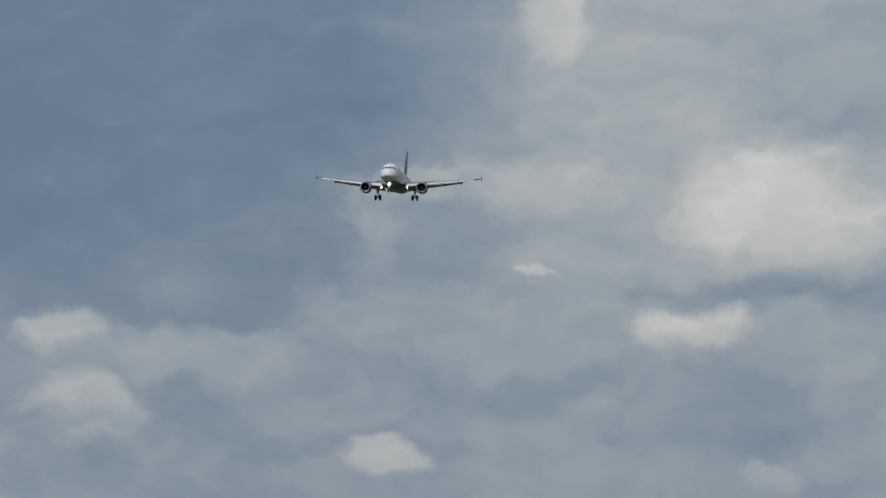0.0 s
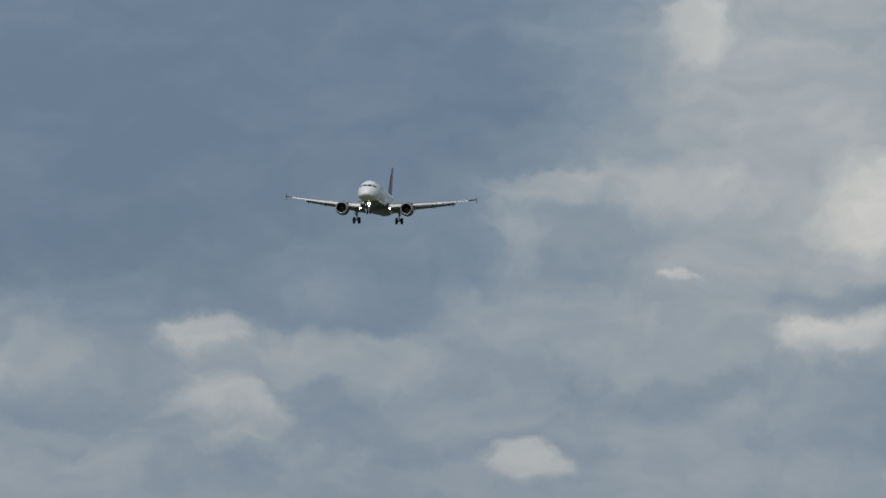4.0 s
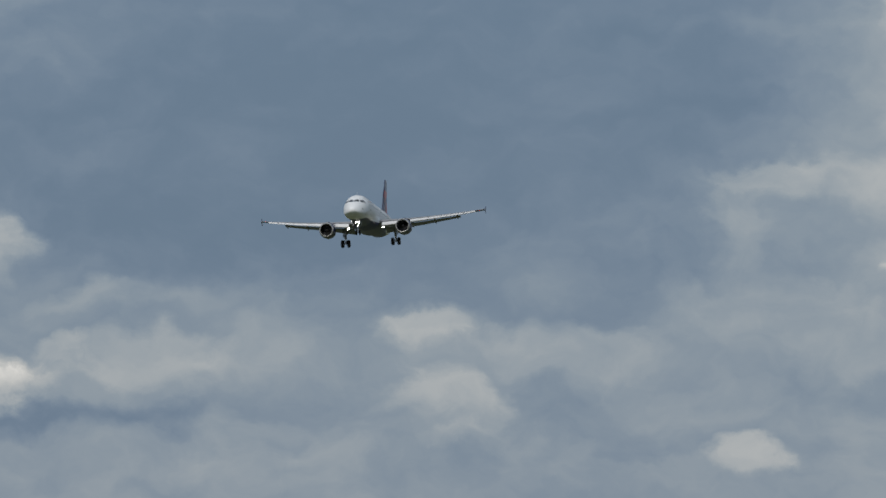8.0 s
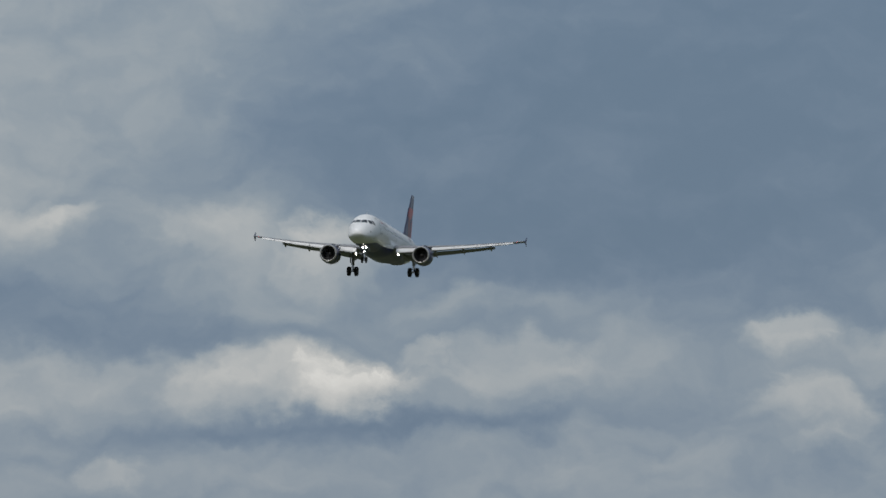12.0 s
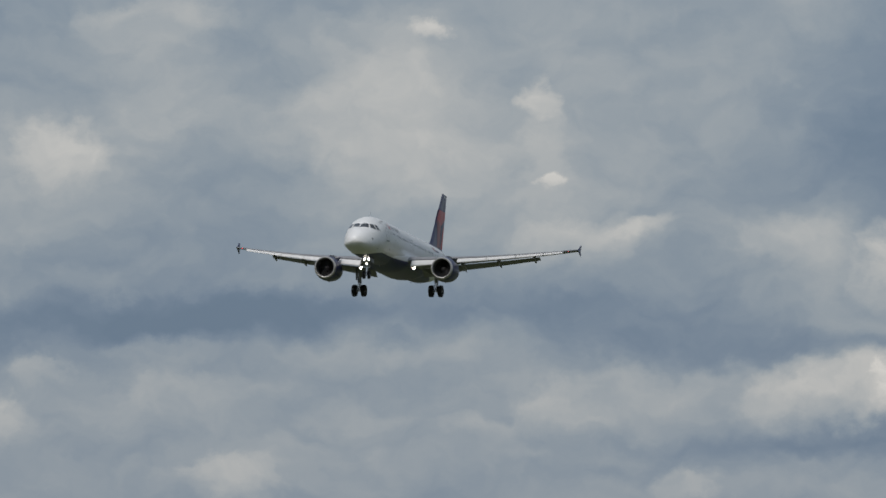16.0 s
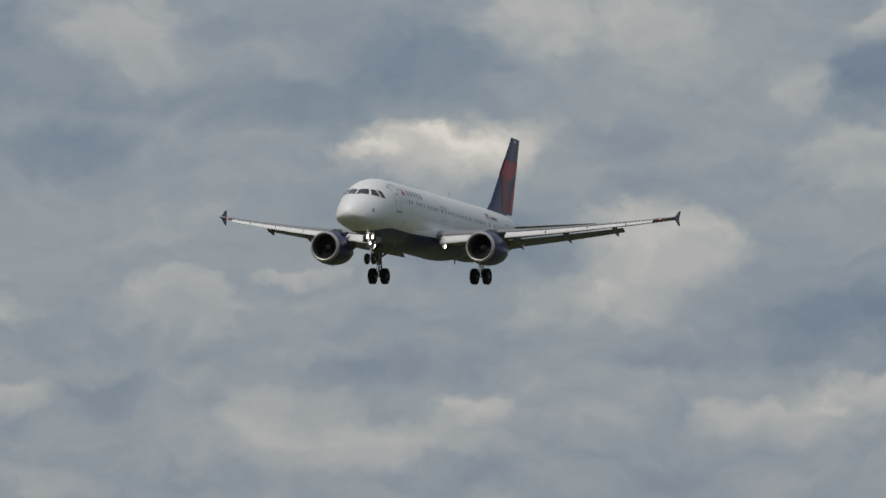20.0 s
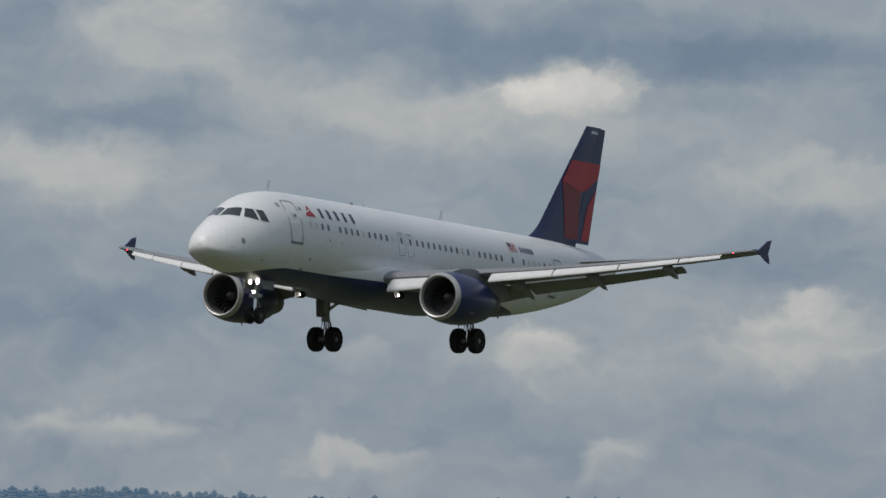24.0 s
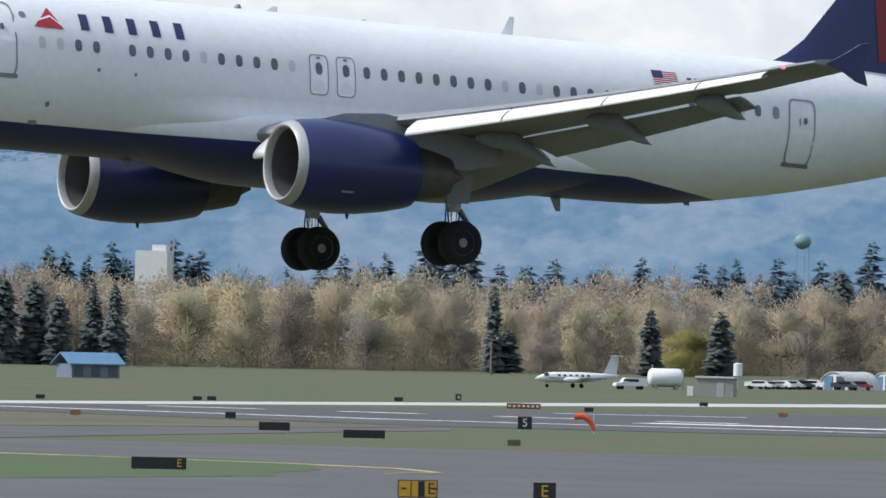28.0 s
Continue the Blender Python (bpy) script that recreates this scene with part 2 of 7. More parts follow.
puff(30.79, 3.25, 0.64, 0.22, 0.11, 0.5, 0.4)
puff(32.23, 2.87, 0.46, 0.22, 0.18, 0.5, 0.35)
puff(28.16, 2.84, 0.50, 0.16, 0.14, 0.5, 0.35)
puff(28.38, 2.52, 0.42, 0.19, -0.1, 0, 0.7)
puff(28.22, 1.97, 0.46, 0.22, 0.24, 0.6, 0.25)
puff(29.63, 1.85, 0.26, 0.13, 0.2, 0.5, 0.3)
puff(28.54, 1.81, 0.80, 0.12, 0.12, 0.5, 0.4)
puff(28.06, 2.17, 0.19, 0.08, 0.15, 0.5, 0.3)
puff(32.07, 2.10, 0.64, 0.16, -0.16, 0, 0.6)
puff(30.27, 1.53, 0.67, 0.19, -0.12, 0, 0.7)
puff(30.66, 1.88, 0.16, 0.10, 0.11, 0.5, 0.35)
puff(32.13, 1.43, 0.46, 0.10, 0.17, 0.5, 0.35)
puff(30.72, 1.30, 0.40, 0.08, 0.17, 0.5, 0.35)
puff(29.28, 1.21, 0.23, 0.10, 0.13, 0.5, 0.35)
puff(29.18, 1.65, 0.64, 0.10, 0.08, 0.5, 0.5)
puff(36.00, 3.61, 0.42, 0.13, 0.19, 0.5, 0.3)
puff(36.45, 3.39, 0.64, 0.26, 0.07, 0.4, 0.5)
puff(35.91, 3.07, 0.59, 0.14, -0.18, 0, 0.6)
puff(34.63, 3.32, 0.45, 0.11, -0.12, 0, 0.6)
puff(33.92, 3.39, 0.23, 0.16, 0.15, 0.4, 0.4)
puff(37.12, 2.75, 0.50, 0.19, 0.18, 0.5, 0.35)
puff(34.95, 2.91, 0.66, 0.16, 0.17, 0.5, 0.35)
puff(35.91, 2.78, 0.38, 0.13, 0.13, 0.5, 0.4)
puff(33.06, 2.70, 0.20, 0.11, 0.19, 0.5, 0.3)
puff(33.19, 2.30, 0.67, 0.26, -0.12, 0, 0.7)
puff(32.96, 2.00, 0.15, 0.06, 0.22, 0.4, 0.35)
puff(33.19, 1.88, 0.04, 0.13, 0.22, 0, 0.5)
puff(33.06, 1.72, 0.16, 0.13, 0.09, 0, 0.6)
puff(34.31, 1.85, 0.83, 0.22, -0.16, 0, 0.7)
puff(36.93, 1.85, 0.64, 0.26, -0.1, 0, 0.7)
puff(35.46, 1.63, 0.26, 0.10, 0.13, 0.5, 0.4)
puff(34.79, 1.43, 1.38, 0.12, 0.15, 0.5, 0.4)
puff(37.03, 1.37, 0.64, 0.08, 0.11, 0.5, 0.4)
puff(33.51, 1.43, 0.64, 0.10, 0.1, 0.5, 0.4)
puff(39.99, 3.09, 0.40, 0.20, 0.16, 0.5, 0.35)
puff(35.83, 3.28, 0.30, 0.20, 0.22, 0.5, 0.3)
puff(37.68, 3.37, 0.64, 0.16, 0.08, 0.5, 0.5)
puff(40.81, 3.03, 0.39, 0.24, 0.4, 0.5, 0.22)
puff(41.22, 2.77, 0.78, 0.19, 0.26, 0.5, 0.3)
puff(41.86, 2.81, 0.20, 0.10, 0.13, 0.5, 0.35)
puff(43.75, 3.29, 0.32, 0.13, 0.2, 0.5, 0.35)
puff(42.76, 3.03, 0.34, 0.19, 0.1, 0.5, 0.4)
puff(42.60, 3.22, 0.34, 0.13, -0.12, 0, 0.6)
puff(40.17, 3.00, 0.34, 0.16, 0.13, 0.5, 0.4)
puff(40.10, 3.32, 0.20, 0.10, 0.1, 0.5, 0.4)
puff(39.08, 3.26, 0.17, 0.16, 0.2, 0.4, 0.35)
puff(39.37, 2.65, 0.51, 0.22, 0.07, 0.4, 0.5)
puff(41.38, 1.56, 2.88, 0.18, 0.1, 0, 0.7)
puff(43.78, 2.01, 0.20, 0.08, 0.15, 0.5, 0.35)
puff(43.62, 1.65, 0.53, 0.13, -0.07, 0, 0.7)
puff(47.82, 2.62, 0.53, 0.14, 0.33, 0.5, 0.25)
puff(47.15, 2.63, 0.66, 0.13, 0.26, 0.5, 0.3)
puff(48.59, 2.68, 0.66, 0.16, 0.2, 0.5, 0.35)
puff(48.91, 2.89, 1.15, 0.12, -0.16, 0, 0.6)
puff(46.99, 2.84, 0.99, 0.10, -0.13, 0, 0.6)
puff(49.68, 2.36, 0.38, 0.19, 0.1, 0.4, 0.5)
puff(46.67, 1.47, 2.63, 0.16, 0.1, 0, 0.7)
puff(50.33, 2.50, 0.65, 0.26, 0.1, 0.3, 0.5)
puff(50.71, 2.56, 0.17, 0.10, 0.1, 0.3, 0.4)
puff(50.79, 2.31, 0.39, 0.13, 0.115, 0.3, 0.5)
puff(52.23, 2.39, 0.65, 0.30, 0.1, 0.3, 0.5)
puff(51.18, 2.24, 0.87, 0.22, 0.15, 0.3, 0.5)
puff(52.27, 2.38, 0.52, 0.26, 0.125, 0.3, 0.5)
puff(54.45, 2.11, 0.95, 0.26, 0.25, 0.3, 0.5)
puff(53.64, 2.00, 0.87, 0.26, 0.15, 0.3, 0.5)
puff(60.57, 1.56, 3.89, 0.87, 0.12, 0.3, 0.5)
puff(50.20, 2.57, 3.03, 0.87, 0.1, 0.3, 0.5)
puff(60.80, 1.62, 4.33, 1.30, 0.15, 0.3, 0.5)

puff(7.69, 1.31, 1.79, 0.77, -0.08, 0, 0.6)
puff(14.32, 1.40, 1.92, 0.70, -0.05, 0, 0.6)
puff(10.58, 2.42, 0.83, 1.44, -0.07, 0, 0.6)

ramp = wt.nodes.new("ShaderNodeValToRGB")
ramp.color_ramp.interpolation = "B_SPLINE"
for i, (at, colour) in enumerate(((0.0, (0.112, 0.172, 0.256)), (0.17, (0.148, 0.208, 0.296)), (0.36, (0.230, 0.287, 0.350)), (0.56, (0.354, 0.389, 0.418)), (0.80, (0.530, 0.530, 0.520)), (1.0, (0.800, 0.785, 0.750)))):
    stop = ramp.color_ramp.elements[i] if i < 2 else ramp.color_ramp.elements.new(at)
    stop.position, stop.color = at, (*colour, 1.0)
wt.links.new(wnode("ShaderNodeSeparateXYZ", sky[0], out=2), ramp.inputs[0])
blue = wt.nodes.new("ShaderNodeTexSky")
blue.sky_type, blue.sun_disc = "NISHITA", False
blue.sun_elevation, blue.sun_rotation = radians(SUN_HEIGHT), radians(-SUN_BEARING)
clear = wnode("ShaderNodeVectorMath", blue.outputs[0], (0.08, 0.08, 0.08), op="MULTIPLY")
mixed = wt.nodes.new("ShaderNodeMix")
mixed.data_type = "RGBA"
mixed.inputs["Factor"].default_value = 0.92
wt.links.new(clear, mixed.inputs["A"])
wt.links.new(ramp.outputs[0], mixed.inputs["B"])
# an overcast sky is brighter overhead than near the horizon
zenith = wt.nodes.new("ShaderNodeMapRange")
zenith.inputs[1].default_value, zenith.inputs[2].default_value, zenith.inputs[3].default_value, zenith.inputs[4].default_value = 6.0, 80.0, 1.0, 1.35
wt.links.new(height, zenith.inputs[0])
lit = wt.nodes.new("ShaderNodeBackground")
wt.links.new(mixed.outputs["Result"], lit.inputs[0])
wt.links.new(zenith.outputs[0], lit.inputs[1])
end = wt.nodes.new("ShaderNodeOutputWorld")
wt.links.new(lit.outputs[0], end.inputs[0])


# ---- materials ----
def material(name, colour, rough=0.6, metal=0.0, vary=0.12, scale=1.0, grain=0.0, emit=None, power=0.0, coat=0.0, dark=None, mottle=None):
    """A surface with variation at two scales: broad patches of `vary` and fine `grain` relief. dark: a second colour, mottle: the size of its patches."""
    m = bpy.data.materials.new(name)
    m.use_nodes = True
    t = m.node_tree
    b = t.nodes["Principled BSDF"]
    b.inputs["Roughness"].default_value, b.inputs["Metallic"].default_value = rough, metal
    b.inputs["Coat Weight"].default_value = coat
    spot = t.nodes.new("ShaderNodeTexCoord")
    n = t.nodes.new("ShaderNodeTexNoise")
    n.inputs["Scale"].default_value, n.inputs["Detail"].default_value = (mottle or scale), 6.0
    t.links.new(spot.outputs["Object"], n.inputs["Vector"])
    fine = t.nodes.new("ShaderNodeTexNoise")
    fine.inputs["Scale"].default_value, fine.inputs["Detail"].default_value = scale * 9.0, 4.0
    t.links.new(spot.outputs["Object"], fine.inputs["Vector"])
    mix = t.nodes.new("ShaderNodeMix")
    mix.data_type = "RGBA"
    low = dark or tuple(c * (1 - vary) for c in colour)
    mix.inputs["A"].default_value, mix.inputs["B"].default_value = (*low, 1), (*colour, 1)
    step = t.nodes.new("ShaderNodeMapRange")
    step.inputs[1].default_value, step.inputs[2].default_value = 0.35, 0.65
    t.links.new(n.outputs[0], step.inputs[0])
    t.links.new(step.outputs[0], mix.inputs["Factor"])
    hsv = t.nodes.new("ShaderNodeHueSaturation")
    lift = t.nodes.new("ShaderNodeMapRange")
    lift.inputs[1].default_value, lift.inputs[2].default_value, lift.inputs[3].default_value, lift.inputs[4].default_value = 0.3, 0.7, 1 - vary * 0.7, 1 + vary * 0.7
    t.links.new(fine.outputs[0], lift.inputs[0])
    t.links.new(lift.outputs[0], hsv.inputs["Value"])
    t.links.new(mix.outputs["Result"], hsv.inputs["Color"])
    t.links.new(hsv.outputs[0], b.inputs["Base Color"])
    if grain:
        bump = t.nodes.new("ShaderNodeBump")
        bump.inputs["Strength"].default_value, bump.inputs["Distance"].default_value = 0.6, grain
        t.links.new(fine.outputs[0], bump.inputs["Height"])
        t.links.new(bump.outputs[0], b.inputs["Normal"])
    if emit:
        b.inputs["Emission Color"].default_value, b.inputs["Emission Strength"].default_value = (*emit, 1), power
    return m


WHITE_PAINT = material("white_paint", (0.80, 0.81, 0.82), 0.28, vary=0.05, scale=0.5, coat=0.3)
GREY_PAINT = material("grey_paint", (0.225, 0.232, 0.250), 0.5, vary=0.12, scale=0.8)
DARK_GREY_PAINT = material("dark_grey_paint", (0.20, 0.21, 0.23), 0.5, vary=0.2, scale=1.2)
WING_METAL = material("wing_leading_edge", (0.68, 0.68, 0.68), 0.40, vary=0.08, scale=0.7)
NAVY = material("navy_paint", (0.010, 0.018, 0.095), 0.36, vary=0.15, scale=0.6, coat=0.15)
RED = material("red_paint", (0.42, 0.018, 0.028), 0.35, vary=0.08, scale=0.6)
DARK_RED = material("dark_red_paint", (0.20, 0.010, 0.020), 0.35, vary=0.08, scale=0.6)
BARE_METAL = material("bare_metal", (0.46, 0.455, 0.45), 0.45, metal=0.5, vary=0.12, scale=2.0)
BURNT_METAL = material("burnt_metal", (0.12, 0.115, 0.11), 0.5, metal=0.6, vary=0.25, scale=3.0)
STRUT_STEEL = material("strut_steel", (0.30, 0.31, 0.32), 0.4, metal=0.3, vary=0.2, scale=4.0)
CHROME = material("chrome", (0.75, 0.75, 0.75), 0.12, metal=1.0, vary=0.05)
RUBBER = material("rubber", (0.010, 0.010, 0.011), 0.9, vary=0.25, scale=5.0, grain=0.004)
RIM = material("rim_grey", (0.22, 0.22, 0.22), 0.5, metal=0.3, vary=0.2, scale=6.0)
COCKPIT_GLASS = material("cockpit_glass", (0.012, 0.014, 0.018), 0.06, vary=0.2, coat=1.0)
CABIN_GLASS = material("cabin_glass", (0.105, 0.110, 0.120), 0.15, vary=0.3, scale=3.0, coat=0.5)
SHADE_DOWN = material("window_shade", (0.55, 0.55, 0.53), 0.5, vary=0.08)
SEAM = material("seam_grey", (0.27, 0.28, 0.29), 0.6, vary=0.1)
DUCT = material("inlet_duct", (0.11, 0.108, 0.108), 0.5, metal=0.2, vary=0.15, scale=1.5)
FAN = material("fan_titanium", (0.10, 0.10, 0.105), 0.4, metal=0.6, vary=0.15)
LAMP = material("landing_lamp", (1, 1, 1), 0.3, emit=(1.0, 0.93, 0.80), power=28.0)
NAV_RED = material("navigation_lamp_red", (0.6, 0.02, 0.02), 0.3, emit=(1.0, 0.05, 0.08), power=3.0)


def fuselage_paint():
    """White above; a navy belly whose edge runs low along the cabin and drops away behind the wing; a dark radome seam and streaks of dirt."""
    m = material("fuselage_paint", (0.73, 0.74, 0.75), 0.40, vary=0.06, scale=0.5, coat=0.10)
    t = m.node_tree
    b = t.nodes["Principled BSDF"]
    base = b.inputs["Base Color"].links[0].from_socket
    spot = t.nodes.new("ShaderNodeTexCoord")
    xyz = t.nodes.new("ShaderNodeSeparateXYZ")
    t.links.new(spot.outputs["Object"], xyz.inputs[0])

    def math_node(op, a, c):
        n = t.nodes.new("ShaderNodeMath")
        n.operation = op
        for i, v in enumerate((a, c)):
            if isinstance(v, bpy.types.NodeSocket):
                t.links.new(v, n.inputs[i])
            else:
                n.inputs[i].default_value = v
        return n.outputs[0]

    def slope(x0, x1, z0, z1):
        n = t.nodes.new("ShaderNodeMapRange")
        n.interpolation_type = "SMOOTHSTEP"
        for i, v in enumerate((x0, x1, z0, z1)):
            n.inputs[i + 1].default_value = v
        t.links.new(xyz.outputs[0], n.inputs[0])
        return n.outputs[0]

    # x is forward, 17 m ahead of the origin at the nose
    edge = math_node("MINIMUM", slope(11.5, 16.3, -1.45, -2.1), slope(-10.9, -3.0, -1.80, -1.12))
    below = math_node("LESS_THAN", xyz.outputs[2], edge)
    mix = t.nodes.new("ShaderNodeMix")
    mix.data_type = "RGBA"
    t.links.new(below, mix.inputs["Factor"])
    mix.inputs["B"].default_value = (0.010, 0.020, 0.105, 1)
    # streaks of grime that run back along the lower side
    drag = t.nodes.new("ShaderNodeMapping")
    drag.inputs["Scale"].default_value = (0.12, 0.9, 1.1)
    t.links.new(spot.outputs["Object"], drag.inputs[0])
    n = t.nodes.new("ShaderNodeTexNoise")
    n.inputs["Scale"].default_value, n.inputs["Detail"].default_value = 1.4, 5.0
    t.links.new(drag.outputs[0], n.inputs["Vector"])
    grime = t.nodes.new("ShaderNodeMapRange")
    for i, v in enumerate((0.5, 0.8, 0.0, 0.22)):
        grime.inputs[i + 1].default_value = v
    t.links.new(n.outputs[0], grime.inputs[0])
    dirty = t.nodes.new("ShaderNodeMix")
    dirty.data_type = "RGBA"
    t.links.new(grime.outputs[0], dirty.inputs["Factor"])
    t.links.new(base, dirty.inputs["A"])
    dirty.inputs["B"].default_value = (0.55, 0.54, 0.50, 1)
    t.links.new(dirty.outputs["Result"], mix.inputs["A"])
    t.links.new(mix.outputs["Result"], b.inputs["Base Color"])
    return m


FUSELAGE_PAINT = fuselage_paint()


# ---- mesh helpers ----
def mesh_object(name, bm, mat, smooth=True):
    bmesh.ops.recalc_face_normals(bm, faces=bm.faces)
    me = bpy.data.meshes.new(name)
    bm.to_mesh(me)
    bm.free()
    for m in (mat if isinstance(mat, (list, tuple)) else [mat]):
        me.materials.append(m)
    if smooth:
        me.polygons.foreach_set("use_smooth", [True] * len(me.polygons))
        me.set_sharp_from_angle(angle=radians(38))
    return new(name, me)


def part(name, bm, mat, parent, label="", smooth=True):
    """Links a bmesh as one mesh under a thing or a part."""
    ob = mesh_object(name, bm, mat, smooth)
    ob.parent = parent
    if label:
        tagged(ob, label)
    return ob


def thing(name, label, category, m=None, group="", kind=""):
    ob = new(name)
    ob.matrix_world = m or Matrix()
    return tagged(ob, label, category, group, kind)


def loft(rings, bm=None, close=True, caps=True):
    """Skins rings of points; each ring is closed when close is set."""
    bm = bm or bmesh.new()
    vs = [[bm.verts.new(p) for p in r] for r in rings]
    n = len(vs[0])
    for a, b in zip(vs, vs[1:]):
        for i in range(n if close else n - 1):
            j = (i + 1) % n
            bm.faces.new((a[i], a[j], b[j], b[i]))
    if caps and close:
        bm.faces.new(vs[0])
        bm.faces.new(vs[-1])
    return bm


def box(bm, x0, x1, y0, y1, z0, z1, bevel=0.0):
    made = bmesh.ops.create_cube(bm, size=1.0)["verts"]
    for v in made:
        v.co = Vector(((x0 + x1) / 2 + v.co.x * (x1 - x0), (y0 + y1) / 2 + v.co.y * (y1 - y0), (z0 + z1) / 2 + v.co.z * (z1 - z0)))
    if bevel:
        edges = {e for v in made for e in v.link_edges}
        bmesh.ops.bevel(bm, geom=list(edges), offset=bevel, segments=2, affect="EDGES", profile=0.6)
    return bm


def tube(bm, a, b, r0, r1=None, n=14):
    """A round bar from a to b."""
    a, b = Vector(a), Vector(b)
    q = (b - a).to_track_quat("Z", "Y")
    r1 = r0 if r1 is None else r1
    ring = [(math.cos(2 * math.pi * i / n), math.sin(2 * math.pi * i / n)) for i in range(n)]
    return loft([[a + q @ Vector((c * r0, s * r0, 0)) for c, s in ring], [b + q @ Vector((c * r1, s * r1, 0)) for c, s in ring]], bm)


def spin(bm, profile, at, axis="x", n=40, caps=True):
    """Turns a profile of (along, radius) about an axis through `at`."""
    at = Vector(at)
    rings = []
    for d, r in profile:
        ring = []
        for i in range(n):
            c, s = r * math.cos(2 * math.pi * i / n), r * math.sin(2 * math.pi * i / n)
            ring.append(at + (Vector((d, c, s)) if axis == "x" else Vector((c, d, s)) if axis == "y" else Vector((c, s, d))))
        rings.append(ring)
    return loft(rings, bm, caps=caps)


# ---- the field: one sheet of ground to the horizon, paving laid a little above it ----
def place_at(b, d, z=0.0):
    """A point at bearing b (degrees to the left of +y), d metres from the camera's foot."""
    return Vector((-math.sin(radians(b)) * d, math.cos(radians(b)) * d, z))


def site(b, d, turn=0.0, z=0.0):
    """A pose there: x to the right as seen from the camera, y away from it; turned by `turn` degrees."""
    p = place_at(b, d, z)
    return pose(p.x, p.y, p.z, 0, 0, b + turn)


GRASS = material("grass", (0.050, 0.082, 0.021), 0.9, vary=0.38, scale=0.45, dark=(0.086, 0.074, 0.037), mottle=0.03)
GREEN_GRASS = material("green_grass", (0.042, 0.088, 0.016), 0.9, vary=0.35, scale=0.5, dark=(0.060, 0.074, 0.026), mottle=0.06)
DRY_GRASS = material("dry_grass", (0.112, 0.094, 0.055), 0.9, vary=0.35, scale=0.5, dark=(0.062, 0.072, 0.030), mottle=0.05)
ASPHALT = material("asphalt", (0.064, 0.058, 0.057), 0.7, vary=0.35, scale=0.5, dark=(0.044, 0.040, 0.040), mottle=0.05)
OLD_ASPHALT = material("old_asphalt", (0.086, 0.081, 0.078), 0.75, vary=0.32, scale=0.5, dark=(0.060, 0.057, 0.055), mottle=0.05)
CONCRETE = material("concrete", (0.46, 0.45, 0.42), 0.8, vary=0.12, scale=0.3, mottle=0.05)
LINE_WHITE = material("line_white", (0.80, 0.80, 0.78), 0.7, vary=0.15, scale=0.5)
LINE_YELLOW = material("line_yellow", (0.50, 0.40, 0.16), 0.7, vary=0.2, scale=0.5)

rings = []
for d in (0.0005, 60, 200, 500, 900, 1400, 2000, 2600, 3300, 4200, 4960):
    rings.append([place_at(b, d) for b in np.linspace(0, 360, 181)[:-1]])
rings[0] = [Vector((3, 4, 0)) + p for p in rings[0]]
ground = tagged(mesh_object("ground", loft(rings, caps=False), GRASS), "flat airfield grass, green with dry brown patches", "ground", kind="structure")
for f in ground.data.polygons:
    if f.normal.z < 0:
        f.flip()


def slab(name, points, mat, z, label, category):
    """Paving or a patch of ground as a thin slab with its top at z."""
    bm = bmesh.new()
    top = [bm.verts.new((x, y, z)) for x, y in points]
    low = [bm.verts.new((x, y, z - 0.05)) for x, y in points]
    bm.faces.new(top)
    for i in range(len(points)):
        j = (i + 1) % len(points)
        bm.faces.new((top[i], low[i], low[j], top[j]))
    return tagged(mesh_object(name, bm, mat, False), label, category, kind="structure")


def stripe(name, a, b, width, mat, label, z=0.075):
    """A painted line from a to b."""
    a, b = Vector(a), Vector(b)
    n = (b - a).normalized()
    n = Vector((-n.y, n.x)) * width / 2
    return slab(name, [a - n, b - n, b + n, a + n], mat, z, label, "marking")


# a service road of pale concrete in front of the hangars
slab("concrete_road", [(-900, 330), (-1049, 528), (-1207, 747), (-1481, 1083), (-1800, 1475), (-1720, 1445), (-1399, 1023), (-1163, 722), (-1018, 512), (-870, 318)], CONCRETE, 0.05, "pale concrete service road", "road")
# the runway beyond, its edge lines and worn markings
slab("runway", [(-1090, 420), (-1018, 505), (-1041, 644), (-1064, 779), (-1095, 960), (-760, 960), (-795, 640), (-839, 519), (-869, 486), (-948, 477), (-985, 395)], ASPHALT, 0.055, "dark worn asphalt runway", "runway")
stripe("runway_edge_line", (-988, 497), (-921, 510), 1.6, LINE_WHITE, "faded white runway edge line")
stripe("runway_edge_line", (-921, 510), (-871, 539), 1.6, LINE_WHITE, "faded white runway edge line")
stripe("runway_edge_line", (-871, 539), (-820, 640), 1.6, LINE_WHITE, "faded white runway edge line")
for a, b in (((-1018, 532), (-1003, 538)), ((-993, 543), (-980, 546)), ((-968, 549), (-957, 553)), ((-945, 556), (-934, 560)), ((-1010, 580), (-1000, 600)), ((-985, 640), (-980, 665)), ((-960, 700), (-955, 725))):
    stripe("centre_line", a, b, 1.8, LINE_WHITE, "faded white runway centre line dash")
stripe("touchdown_bar", (-926, 543), (-900, 562), 7.0, LINE_WHITE, "broad worn white touchdown marking")
stripe("touchdown_bar", (-908, 575), (-879, 643), 2.4, LINE_WHITE, "broad worn white touchdown marking")
slab("connector", [(-855, 480), (-819, 412), (-700, 250), (-640, 250), (-735, 366), (-778, 408), (-838, 470)], OLD_ASPHALT, 0.045, "grey asphalt taxiway connector", "taxiway")
slab("dry_verge", [(-944, 470), (-869, 482), (-857, 478), (-822, 408), (-880, 330)], DRY_GRASS, 0.035, "dry brown grass verge", "verge")
